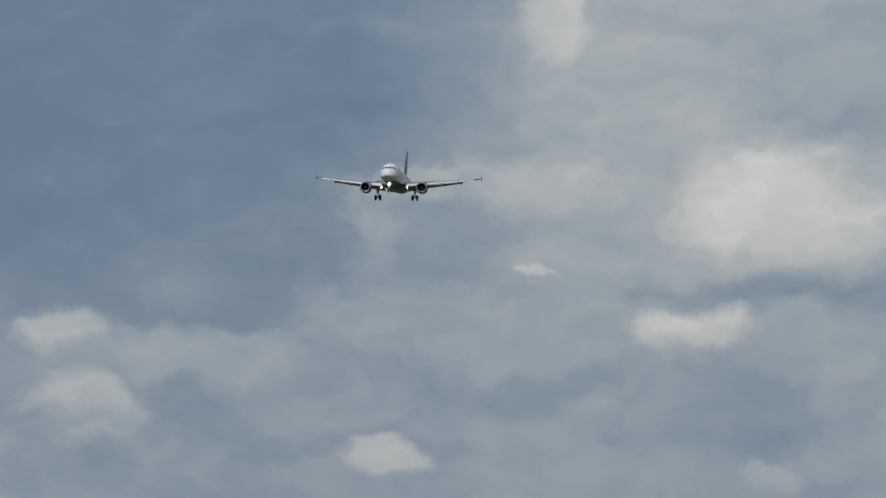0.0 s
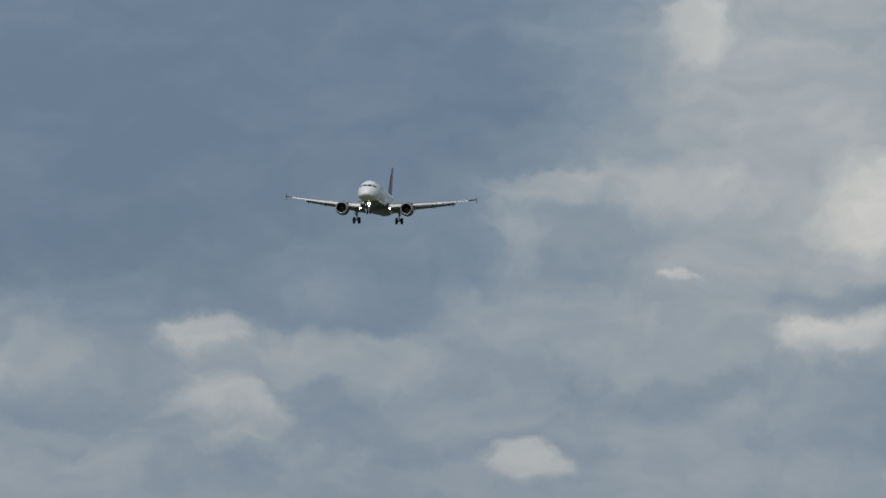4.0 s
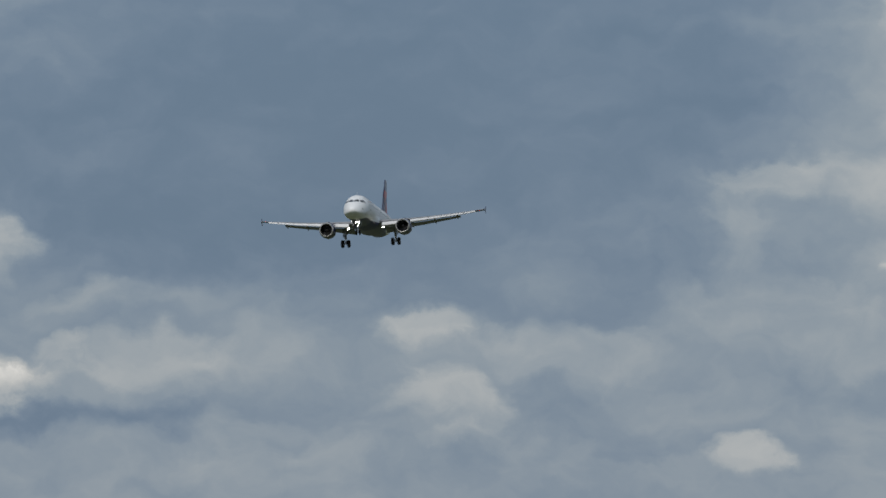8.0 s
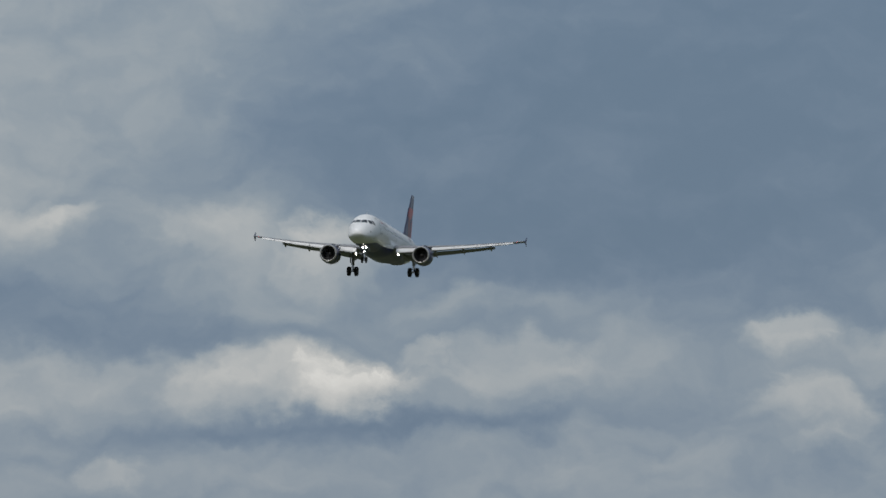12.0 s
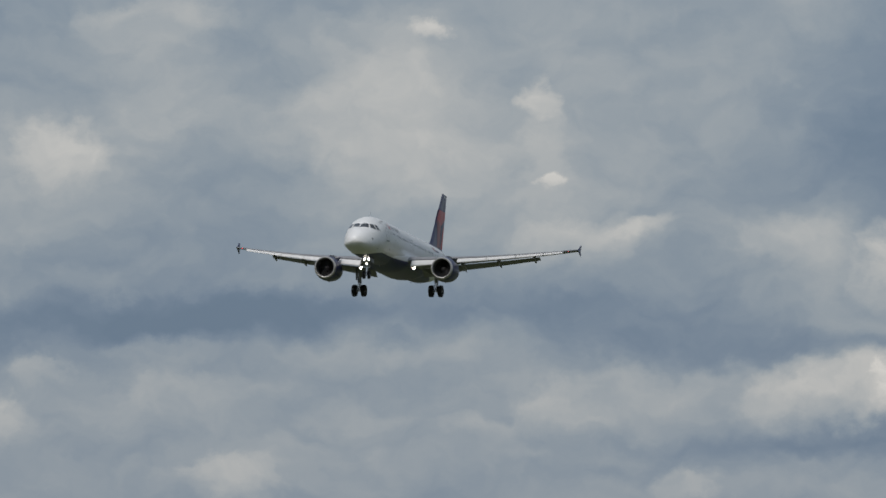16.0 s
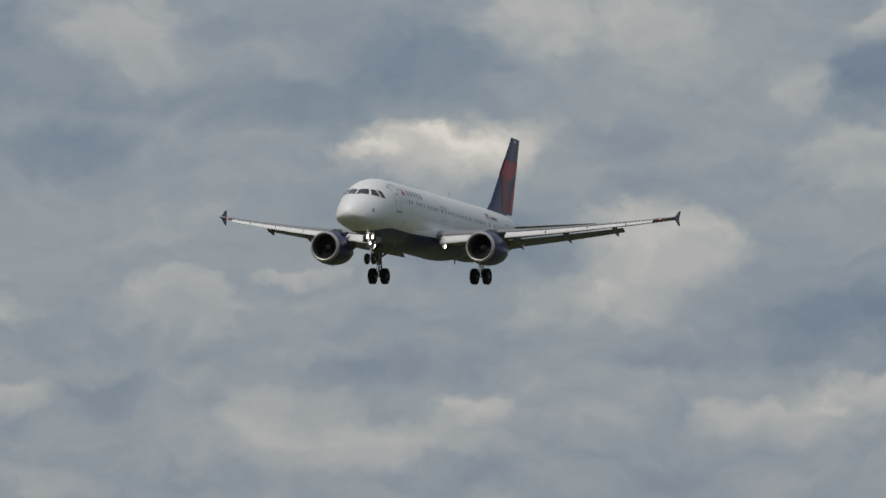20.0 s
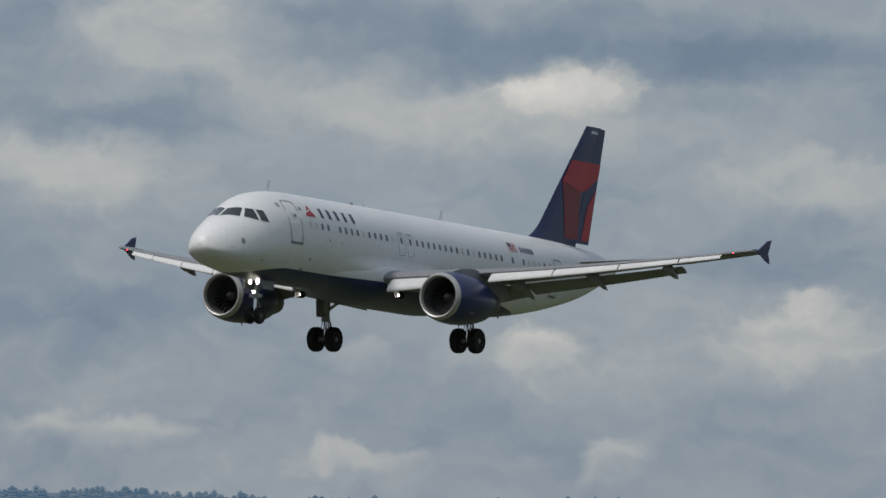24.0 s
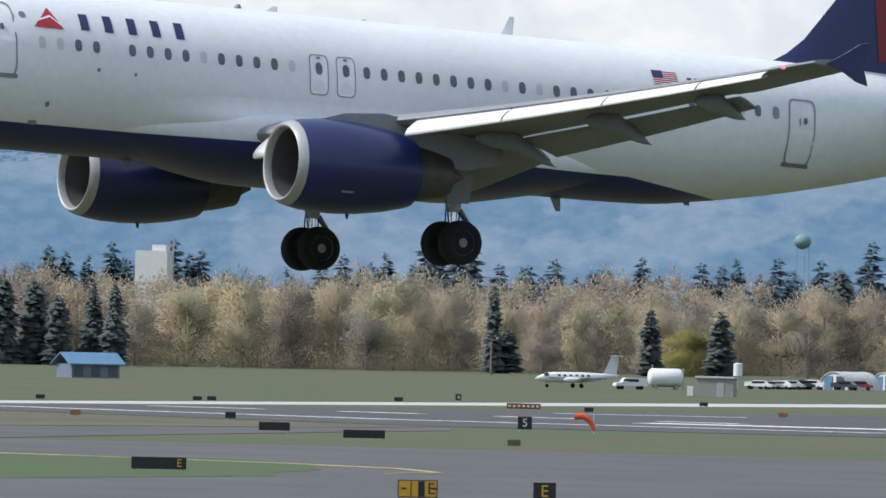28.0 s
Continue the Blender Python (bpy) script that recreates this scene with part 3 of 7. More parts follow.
slab("taxiway", [(-739, 372), (-719, 398), (-690, 425), (-672, 450), (-640, 560), (-300, 560), (-300, 150), (-640, 180)], OLD_ASPHALT, 0.04, "wide pale grey asphalt taxiway", "taxiway")
slab("grass_island", [(-658, 331), (-651, 346), (-630, 342), (-608, 331), (-595, 320), (-583, 314), (-563, 283), (-520, 200), (-560, 200)], GREEN_GRASS, 0.06, "green grass island between taxiways", "grass")
for a, b in (((-663, 334), (-634, 342)), ((-634, 342), (-619, 343)), ((-619, 343), (-604, 338)), ((-604, 338), (-597, 330)), ((-585, 372), (-560, 380)), ((-560, 380), (-545, 372))):
    stripe("taxiway_line", a, b, 0.35, LINE_YELLOW, "faded yellow taxiway line", 0.085)

# ---- wooded hills far behind ----
HILL = bpy.data.materials.new("hazed_hill_forest")
HILL.use_nodes = True
ht = HILL.node_tree
hb = ht.nodes["Principled BSDF"]
hb.inputs["Roughness"].default_value = 1.0
spot = ht.nodes.new("ShaderNodeTexCoord")
split = ht.nodes.new("ShaderNodeSeparateXYZ")
ht.links.new(spot.outputs["Object"], split.inputs[0])
turn = ht.nodes.new("ShaderNodeMath")
turn.operation = "ARCTAN2"
ht.links.new(split.outputs[0], turn.inputs[0])
ht.links.new(split.outputs[1], turn.inputs[1])
arc = ht.nodes.new("ShaderNodeMath")
arc.operation = "MULTIPLY"
arc.inputs[1].default_value = 4600.0
ht.links.new(turn.outputs[0], arc.inputs[0])
squash = ht.nodes.new("ShaderNodeCombineXYZ")
ht.links.new(arc.outputs[0], squash.inputs[0])
tall = ht.nodes.new("ShaderNodeMath")
tall.operation = "MULTIPLY"
tall.inputs[1].default_value = 1.7
ht.links.new(split.outputs[2], tall.inputs[0])
ht.links.new(tall.outputs[0], squash.inputs[1])
mixes = []
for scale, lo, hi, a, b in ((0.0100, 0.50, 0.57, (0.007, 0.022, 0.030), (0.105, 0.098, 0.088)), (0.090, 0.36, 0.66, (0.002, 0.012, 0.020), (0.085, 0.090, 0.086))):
    n = ht.nodes.new("ShaderNodeTexNoise")
    n.inputs["Scale"].default_value, n.inputs["Detail"].default_value, n.inputs["Roughness"].default_value = scale, 6.0, 0.6
    ht.links.new(squash.outputs[0], n.inputs["Vector"])
    r = ht.nodes.new("ShaderNodeMapRange")
    r.interpolation_type = "SMOOTHSTEP"
    r.inputs[1].default_value, r.inputs[2].default_value = lo, hi
    ht.links.new(n.outputs[0], r.inputs[0])
    m = ht.nodes.new("ShaderNodeMix")
    m.data_type = "RGBA"
    m.inputs["A"].default_value, m.inputs["B"].default_value = (*a, 1), (*b, 1)
    ht.links.new(r.outputs[0], m.inputs["Factor"])
    mixes.append(m.outputs["Result"])
m = ht.nodes.new("ShaderNodeMix")
m.data_type = "RGBA"
m.inputs["Factor"].default_value = 0.46
ht.links.new(mixes[0], m.inputs["A"])
ht.links.new(mixes[1], m.inputs["B"])
ht.links.new(m.outputs["Result"], hb.inputs["Base Color"])
# haze painted as emission: a blue glow for the kilometres of air in front
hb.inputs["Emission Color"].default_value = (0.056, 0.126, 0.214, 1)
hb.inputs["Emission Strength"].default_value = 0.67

CREST_B = np.array([14, 22, 28, 30, 31, 32, 33.4, 34.5, 35.2, 36.4, 37.5, 39, 40, 41.2, 42, 43, 44, 46, 47.4, 48.7, 50, 50.8, 52.2, 53, 54, 55, 57.5, 60, 63, 66, 72, 82])
CREST_EL = np.array([.2, .75, 1.0, 1.04, 1.05, 1.09, 1.10, 1.20, 1.18, 1.22, 1.16, 1.21, 1.20, 1.25, 1.30, 1.32, 1.35, 1.29, 1.34, 1.33, 1.34, 1.41, 1.41, 1.39, 1.37, 1.31, 1.27, 1.12, .92, .8, .6, .2])


def crest(b, far=4780.0):
    z = EYE_HEIGHT + far * math.tan(radians(float(np.interp(b, CREST_B, CREST_EL))))
    return z + 3.0 * noise.noise((b * 2.2, 0, 0)) + 1.5 * noise.noise((b * 9.0, 3, 0))


rings = []
for k in range(25):
    s = k / 24
    d = 3150 + (4780 - 3150) * s
    row = []
    for b in np.linspace(14, 82, 340):
        rise = (0.10 * s + 0.90 * s ** 1.6) * crest(b)
        rise += 15 * math.sin(math.pi * s) * noise.noise((b * .45 + s * 1.6, s * 2.2, 1)) + 4 * math.sin(math.pi * s) * noise.noise((b * 1.6 + s * 3, s * 5, 5))
        row.append(place_at(b, d, max(rise, 0) - 0.3))
    rings.append(row)
rings.append([place_at(b, 4860, -1) for b in np.linspace(14, 82, 340)])
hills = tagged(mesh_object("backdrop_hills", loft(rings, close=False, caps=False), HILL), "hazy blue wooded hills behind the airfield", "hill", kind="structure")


# ---- the airliner: x forward from 17 m behind the nose, y to its left, z up from the cabin's centre line ----
airliner = thing("airliner", "white twin-jet airliner with navy belly, landing gear down", "airplane")
NOSE = 17.0
STATIONS = np.array([0, .04, .1, .2, .35, .6, 1, 1.5, 2, 2.5, 3, 3.5, 4, 5, 6, 7.5, 23, 25, 27, 29, 31, 33, 35, 36.3, 36.9])
TOP = np.array([-.78, -.58, -.46, -.33, -.18, .03, .30, .58, .86, 1.19, 1.47, 1.68, 1.82, 1.98, 2.05, 2.07, 2.07, 2.07, 2.07, 2.06, 2.03, 1.96, 1.83, 1.68, 1.52])
BOTTOM = np.array([-.78, -.97, -1.07, -1.18, -1.29, -1.42, -1.57, -1.7, -1.8, -1.87, -1.94, -1.99, -2.02, -2.06, -2.07, -2.07, -2.07, -2.04, -1.82, -1.50, -1.10, -.62, .05, .60, .85])
HALF = np.array([0.02, .27, .42, .58, .73, .93, 1.16, 1.37, 1.53, 1.65, 1.75, 1.82, 1.88, 1.945, 1.97, 1.975, 1.975, 1.965, 1.9, 1.74, 1.45, 1.08, .68, .42, .28])


def smooth_curve(values):
    """A cubic through the stations, with slopes that do not overshoot."""
    h = np.diff(STATIONS)
    d = np.diff(values) / h
    m = np.zeros(len(values))
    m[0], m[-1] = d[0], d[-1]
    for i in range(1, len(values) - 1):
        if d[i - 1] * d[i] > 0:
            w1, w2 = 2 * h[i] + h[i - 1], h[i] + 2 * h[i - 1]
            m[i] = (w1 + w2) / (w1 / d[i - 1] + w2 / d[i])

    def at(x):
        k = int(min(max(np.searchsorted(STATIONS, x) - 1, 0), len(h) - 1))
        s = (x - STATIONS[k]) / h[k]
        return ((1 + 2 * s) * (1 - s) ** 2 * values[k] + s * (1 - s) ** 2 * h[k] * m[k] + s * s * (3 - 2 * s) * values[k + 1] + s * s * (s - 1) * h[k] * m[k + 1])
    return at


top_at, bottom_at, half_at = smooth_curve(TOP), smooth_curve(BOTTOM), smooth_curve(HALF)


def middle_at(x):
    """The height at which the body is widest."""
    return top_at(x) * 0.5 + bottom_at(x) * 0.5 if x > 6 or x > 23 else bottom_at(x) * (0.5 + 0.04 * (6 - x)) + top_at(x) * (0.5 - 0.04 * (6 - x))


def side_y(x, z):
    """Half width of the body x metres behind the nose, at height z."""
    c = middle_at(x)
    r = (z - c) / ((top_at(x) if z > c else bottom_at(x)) - c)
    return half_at(x) * math.sqrt(max(1 - r * r, 0.0))


def crown_z(x, y):
    c = middle_at(x)
    return c + (top_at(x) - c) * math.sqrt(max(1 - (y / half_at(x)) ** 2, 0.0))


def build_fuselage():
    rings = []
    xs = np.concatenate([np.array([0, .015, .04, .07]), np.linspace(.1, 1, 10), np.linspace(1.15, 7.5, 34), np.linspace(8.5, 22.5, 18), np.linspace(23, 36.9, 34)])
    for x in xs:
        c, ring = middle_at(x), []
        for i in range(72):
            a = 2 * math.pi * i / 72
            s = math.sin(a)
            ring.append((NOSE - x, half_at(x) * math.cos(a), c + ((top_at(x) - c) if s > 0 else (c - bottom_at(x))) * s))
        rings.append(ring)
    return loft(rings)


fuselage = part("fuselage", build_fuselage(), FUSELAGE_PAINT, airliner, "white painted fuselage with navy lower belly")


def skin_patch(corners, off, n=8, m=8, crown=False):
    """A patch that lies on the body's skin. Corners (x, z), or (x, y) on the crown, counted round; `off` metres proud."""
    bm = bmesh.new()
    (a, b, c, d) = [Vector((*k, 0)) for k in corners]
    grid = []
    for i in range(n + 1):
        row = []
        for j in range(m + 1):
            u, v = i / n, j / m
            p = (a * (1 - u) + b * u) * (1 - v) + (d * (1 - u) + c * u) * v
            if crown:
                row.append(bm.verts.new((NOSE - p.x, p.y, crown_z(p.x, p.y) + off)))
            else:
                y = side_y(p.x, p.y)
                s = (y + off) / max(y, 0.01)
                row.append(bm.verts.new((NOSE - p.x, y * s, p.y + (p.y - middle_at(p.x)) * (s - 1))))
        grid.append(row)
    for i in range(n):
        for j in range(m):
            bm.faces.new((grid[i][j], grid[i + 1][j], grid[i + 1][j + 1], grid[i][j + 1]))
    return bm


def mirrored(bm):
    for v in bm.verts:
        v.co.y *= -1
    return bm


def skin_oval(x, z, w, h, off, power=2.6, n=20, ring=0.0):
    """A rounded window or panel outline on the skin: filled, or a band of that width."""
    bm = bmesh.new()
    loops = []
    for k in ((1.0,) if not ring else (1.0, None)):
        pts = []
        for i in range(n):
            a = 2 * math.pi * i / n
            c, s = math.cos(a), math.sin(a)
            ww, hh = (w, h) if k else (w - ring, h - ring)
            px = x + ww * math.copysign(abs(c) ** (2 / power), c)
            pz = z + hh * math.copysign(abs(s) ** (2 / power), s)
            y = side_y(px, pz)
            pts.append(bm.verts.new((NOSE - px, y + off, pz)))
        loops.append(pts)
    if ring:
        for i in range(n):
            j = (i + 1) % n
            bm.faces.new((loops[0][i], loops[0][j], loops[1][j], loops[1][i]))
    else:
        hub = bm.verts.new((NOSE - x, side_y(x, z) + off + 0.004, z))
        for i in range(n):
            bm.faces.new((loops[0][i], loops[0][(i + 1) % n], hub))
    return bm


def both(build, name, mat, parent, label=""):
    """The same part on the left and on the right side."""
    return [part(name, build(), mat, parent, label), part(name, mirrored(build()), mat, parent, label)]


# flight deck panes
for corners, crown in ((((1.45, .05), (1.97, .82), (2.44, .65), (2.12, .05)), True), (((2.13, .58), (2.70, .47), (2.75, .96), (2.47, .97)), False), (((2.83, .46), (3.25, .43), (3.19, .93), (2.85, .97)), False)):
    both(lambda: skin_patch(corners, 0.012, crown=crown), "cockpit_window", COCKPIT_GLASS, fuselage, "dark flight deck window")

# cabin windows, some with the shade pulled down
shades = random.Random(5)
for side in (0, 1):
    k = 0
    for x in np.concatenate([np.arange(6.30, 13.6, 0.512), np.arange(15.65, 27.6, 0.512)]):
        if shades.random() < 0.04:
            continue
        down = shades.random() < 0.2 if x > 7 else True
        bm = skin_oval(x, .60 - .002 * (x - 6), .100, .155, .008)
        part("cabin_window", mirrored(bm) if side else bm, SHADE_DOWN if down else CABIN_GLASS, fuselage, "cabin window with its shade down" if down else "")
        k += 1


def cabin_door(x, z, w, h, side, sill=True):
    flip = mirrored if side else (lambda b: b)
    door = part("cabin_door", flip(skin_oval(x, z, w, h, .006, 7, 28)), WHITE_PAINT, fuselage, "white passenger door with grey outline")
    part("door_seam", flip(skin_oval(x, z, w + .02, h + .02, .024, 7, 28, .045)), SEAM, door)
    if sill:
        part("door_sill", flip(skin_patch(((x - w - .03, z - h - .04), (x + w + .03, z - h - .04), (x + w + .03, z - h + .06), (x - w - .03, z - h + .06)), .03, 6, 2)), DARK_GREY_PAINT, door)
    part("door_window", flip(skin_oval(x + .10, z + .30, .06, .085, .028)), CABIN_GLASS, door)
    part("door_handle", flip(skin_oval(x - .08, z + .27, .022, .12, .028)), SEAM, door)


for side in (0, 1):
    cabin_door(5.12, .62, .46, .95, side)
    cabin_door(28.85, .10, .42, .86, side)
    flip = mirrored if side else (lambda b: b)
    for x in (14.25, 15.04):
        hatch = part("overwing_exit", flip(skin_oval(x, .42, .27, .52, .006, 6, 28)), WHITE_PAINT, fuselage, "white overwing emergency exit")
        part("exit_seam", flip(skin_oval(x, .42, .28, .53, .010, 6, 28, .03)), SEAM, hatch)
        part("exit_window", flip(skin_oval(x, .58, .10, .16, .012)), CABIN_GLASS, hatch)
        part("exit_handle", flip(skin_oval(x, .86, .06, .035, .013)), DARK_GREY_PAINT, hatch)

# the airline's emblem and name as plain shapes, the flag and the registration bars
for side in (0, 1):
    flip = mirrored if side else (lambda b: b)
    part("emblem", flip(skin_patch(((6.12, .98), (6.95, .98), (6.62, 1.50), (6.60, 1.50)), .012)), RED, fuselage, "red triangular emblem")
    part("emblem_notch", flip(skin_patch(((6.24, 1.13), (6.62, 1.26), (6.62, 1.31), (6.24, 1.17)), .018)), WHITE_PAINT, fuselage)
    part("emblem_notch", flip(skin_patch(((6.62, 1.26), (6.93, 1.03), (6.90, 1.09), (6.62, 1.31)), .018)), WHITE_PAINT, fuselage)
    for k in range(5):
        x = 7.38 + k * .68
        part("name_bar", flip(skin_patch(((x + .08, 1.0), (x + .32, 1.0), (x + .32, 1.42), (x + .08, 1.42)), .012)), NAVY, fuselage, "plain navy bar in place of lettering")
    flag = part("flag", flip(skin_patch(((24.30, 1.0), (25.05, 1.0), (25.05, 1.38), (24.30, 1.38)), .010)), WHITE_PAINT, fuselage, "small striped flag")
    for k in range(7):
        z = 1.0 + k * .056
        part("flag_stripe", flip(skin_patch(((24.30, z), (25.05, z), (25.05, z + .028), (24.30, z + .028)), .015, 6, 1)), RED, flag)
    part("flag_canton", flip(skin_patch(((24.30, 1.19), (24.62, 1.19), (24.62, 1.38), (24.30, 1.38)), .019, 4, 3)), NAVY, flag)
    for k in range(6):
        x = 25.35 + k * .22
        part("registration_bar", flip(skin_patch(((x, 1.0), (x + .14, 1.0), (x + .14, 1.26), (x, 1.26)), .010, 3, 4)), NAVY, fuselage)
    # static ports, vents and drains along the side
    for x, z, w, h in ((1.55, -.55, .10, .13), (7.9, .02, .05, .05), (8.95, -.02, .04, .045), (6.6, -.95, .06, .07), (6.35, -1.42, .13, .06), (4.35, 1.32, .10, .10), (5.85, 1.28, .09, .08), (.95, -.88, .05, .02), (2.9, -1.28, .05, .03), (28.0, .55, .11, .17)):
        part("vent", flip(skin_oval(x, z, w, h, .010)), SEAM if w > .09 else DARK_GREY_PAINT, fuselage)


def blade(bm, x, z, tall, chord, sweep, thick=0.03, y=0.0, down=False):
    s = -1 if down else 1
    rings = []
    for f in (0, 1):
        c = chord * (1 - .55 * f)
        x0 = x + sweep * f
        rings.append([(NOSE - x0, y, z + s * tall * f), (NOSE - x0 - c * .5, y + thick * (1 - .5 * f), z + s * tall * f), (NOSE - x0 - c, y, z + s * tall * f), (NOSE - x0 - c * .5, y - thick * (1 - .5 * f), z + s * tall * f)])
    return loft(rings, bm)


for x, z, tall, down in ((5.35, 2.0, .52, False), (20.6, 2.05, .50, False), (6.55, 2.04, .10, False), (13.6, 2.06, .16, False), (16.2, 2.06, .06, False), (22.3, -2.0, .42, True), (26.2, -1.75, .22, True), (3.2, -1.95, .12, True), (9.6, -2.05, .20, True), (34.2, .15, .12, True)):
    part("antenna", blade(bmesh.new(), x, z, tall, .34, .22, down=down), WHITE_PAINT if not down else GREY_PAINT, fuselage)
part("beacon", spin(bmesh.new(), [(-.02, .10), (.05, .09), (.11, .04), (.12, .005)], (NOSE - 12.8, 0, 2.08), "z", 14), DARK_GREY_PAINT, fuselage)
part("exhaust_ring", spin(bmesh.new(), [(-.10, .20), (0, .29), (.04, .30), (.05, .22)], (NOSE - 36.95, 0, 1.22), "x", 24), BURNT_METAL, fuselage, "burnt metal tail exhaust")


# belly fairing under the wing
def build_fairing():
    rings = []
    for x in np.linspace(8.6, 23.4, 46):
        s = min(min(x - 8.6, 23.4 - x) / 4.6, 1)
        g = s * s * (3 - 2 * s)
        ring = []
        for i in range(45):
            a = -.75 + (math.pi + 1.5) * i / 44
            s = math.sin(a)
            ring.append((NOSE - x, (1.50 + .70 * g) * math.cos(a), -1.20 + .12 * g - math.copysign(abs(s) ** (1 - .2 * g), s) * ((.70 + .70 * g) if s > 0 else .75)))
        rings.append(ring)
    return loft(rings, close=False, caps=False)


part("belly_fairing", build_fairing(), FUSELAGE_PAINT, airliner, "navy wing to body fairing")


def build_shoulder():
    """The soft bulge where the wing root meets the body: it swells out of the skin and sinks back into it."""
    rings = []
    for x in np.linspace(9.2, 17.0, 30):
        s = min(max((x - 9.2) / 3.4, 0), 1)
        g = s * s * (3 - 2 * s)
        row = []
        for k in range(25):
            z = -.05 - 1.75 * k / 24
            row.append((NOSE - x, side_y(x, z) - .015 + .34 * g * math.exp(-((z + 1.08) / .42) ** 2), z))
        rings.append(row)
    return loft(rings, close=False, caps=False)


both(build_shoulder, "wing_root_fillet", FUSELAGE_PAINT, airliner)


# ---- wings ----
def airfoil(le, chord, y, z, thick, twist=0.0, n=14, camber=0.02, x0=0.0, x1=1.0):
    """A closed section: le metres behind the nose, part x0..x1 of the chord."""
    top, low = [], []
    for i in range(n + 1):
        s = x0 + (x1 - x0) * (1 - math.cos(math.pi * i / n)) / 2
        t = 5 * thick * (0.2969 * math.sqrt(s) - 0.126 * s - 0.3516 * s * s + 0.2843 * s ** 3 - 0.1036 * s ** 4)
        c = camber * 4 * s * (1 - s)
        top.append((s, c + t))
        low.append((s, c - t))
    pts = top + low[::-1][:-1] if x0 == 0 else top + low[::-1]
    if x0 == 0:
        pts = top[::-1] + low[1:]
    ct, st = math.cos(twist), math.sin(twist)
    return [(NOSE - (le + chord * (s * ct + h * st)), y, z + chord * (h * ct - s * st)) for s, h in pts]


def wing_le(y):
    return 12.30 + (y - 1.9) * 0.512


def wing_te(y):
    return 18.35 + (y - 1.9) * 0.05 if y < 6.4 else 18.575 + (y - 6.4) * 0.272


def wing_z(y):
    return -1.28 + (y - 1.9) * 0.092 + 0.0026 * (y - 1.9) ** 2


def wing_thick(y):
    return 0.145 - 0.045 * min((y - 1.9) / 8, 1)


SPAN = sorted([1.2, 1.8, 6.4, 12.98, 13.02, 13.42] + [2.4 + 0.485 * k for k in range(31)])


def build_wing():
    """The fixed wing box, without the slats and the flaps."""
    rings = []
    for y in SPAN:
        c = wing_te(y) - wing_le(y)
        rings.append(airfoil(wing_le(y), c, y, wing_z(y), wing_thick(y), twist=radians(3.0 - y * .2), x0=0.0, x1=1.0 if y > 13.4 else 0.87 if y < 13.0 else .93))
    return loft(rings)


def build_slat(y0, y1):
    rings = []
    for k in range(6):
        y = y0 + (y1 - y0) * k / 5
        c = wing_te(y) - wing_le(y)
        sc = .15 * c
        le, z = wing_le(y) - .075 * c, wing_z(y) - .045 * c
        ring = []
        for a in np.linspace(-2.0, 2.0, 15):
            ring.append((NOSE - (le + sc * .5 - sc * .52 * math.cos(a)), y, z - .012 * c + sc * .25 * math.sin(a) - sc * .35 * math.cos(a)))
        for a in np.linspace(1.9, -1.9, 9):
            ring.append((NOSE - (le + sc * .53 - sc * .46 * math.cos(a)), y, z - .012 * c + sc * .20 * math.sin(a) - sc * .33 * math.cos(a)))
        rings.append(ring)
    return loft(rings)


def build_flap(y0, y1, drop, span_chord):
    rings = []
    for k in range(5):
        y = y0 + (y1 - y0) * k / 4
        c = wing_te(y) - wing_le(y)
        fc = span_chord * c
        x, z = wing_le(y) + c * .81, wing_z(y) - .062 * c
        rings.append(airfoil(x, fc, y, z, .13, twist=drop, n=10, camber=.03))
    return loft(rings)


def build_fairing_canoe(y, length, drop):
    """A flap track fairing: a canoe that hangs under the wing and tilts down behind."""
    rings = []
    c = wing_te(y) - wing_le(y)
    x0, z0 = wing_le(y) + c * .45, wing_z(y) - .055 * c
    length = c * .55 + length
    for k in range(17):
        s = k / 16
        r = .30 * math.sin(math.pi * min(s * 1.02 + .02, 1)) ** .6 * (1 - .35 * s)
        bend = max(s - .45, 0) * length * math.tan(drop)
        rings.append([(NOSE - (x0 + s * length), y + r * .55 * math.cos(a), z0 - .12 - bend + r * math.sin(a)) for a in np.linspace(0, 2 * math.pi, 15)[:-1]])
    return loft(rings)


def build_fence():
    rings = []
    for dy in (0.0, .07):
        y = 16.92 + dy
        le, z = wing_le(16.9) + .1, wing_z(16.9)
        pts = [(.25, 0), (.80, .32), (1.15, .55), (1.48, .62), (1.38, .28), (1.30, 0), (1.36, -.20), (1.42, -.46), (1.12, -.38), (.75, -.18)]
        rings.append([(NOSE - (le + a), y + abs(b) * .10, z + b) for a, b in pts])
    return loft(rings)


def build_spoiler(y0, y1):
    rings = []
    for y in (y0, y1):
        c = wing_te(y) - wing_le(y)
        x, z = wing_le(y) + c * .66, wing_z(y) + .045 * c
        rings.append([(NOSE - x, y, z + .045), (NOSE - x - c * .155, y, z - .008 * c + .02), (NOSE - x - c * .155, y, z - .008 * c), (NOSE - x, y, z)])
    return loft(rings)


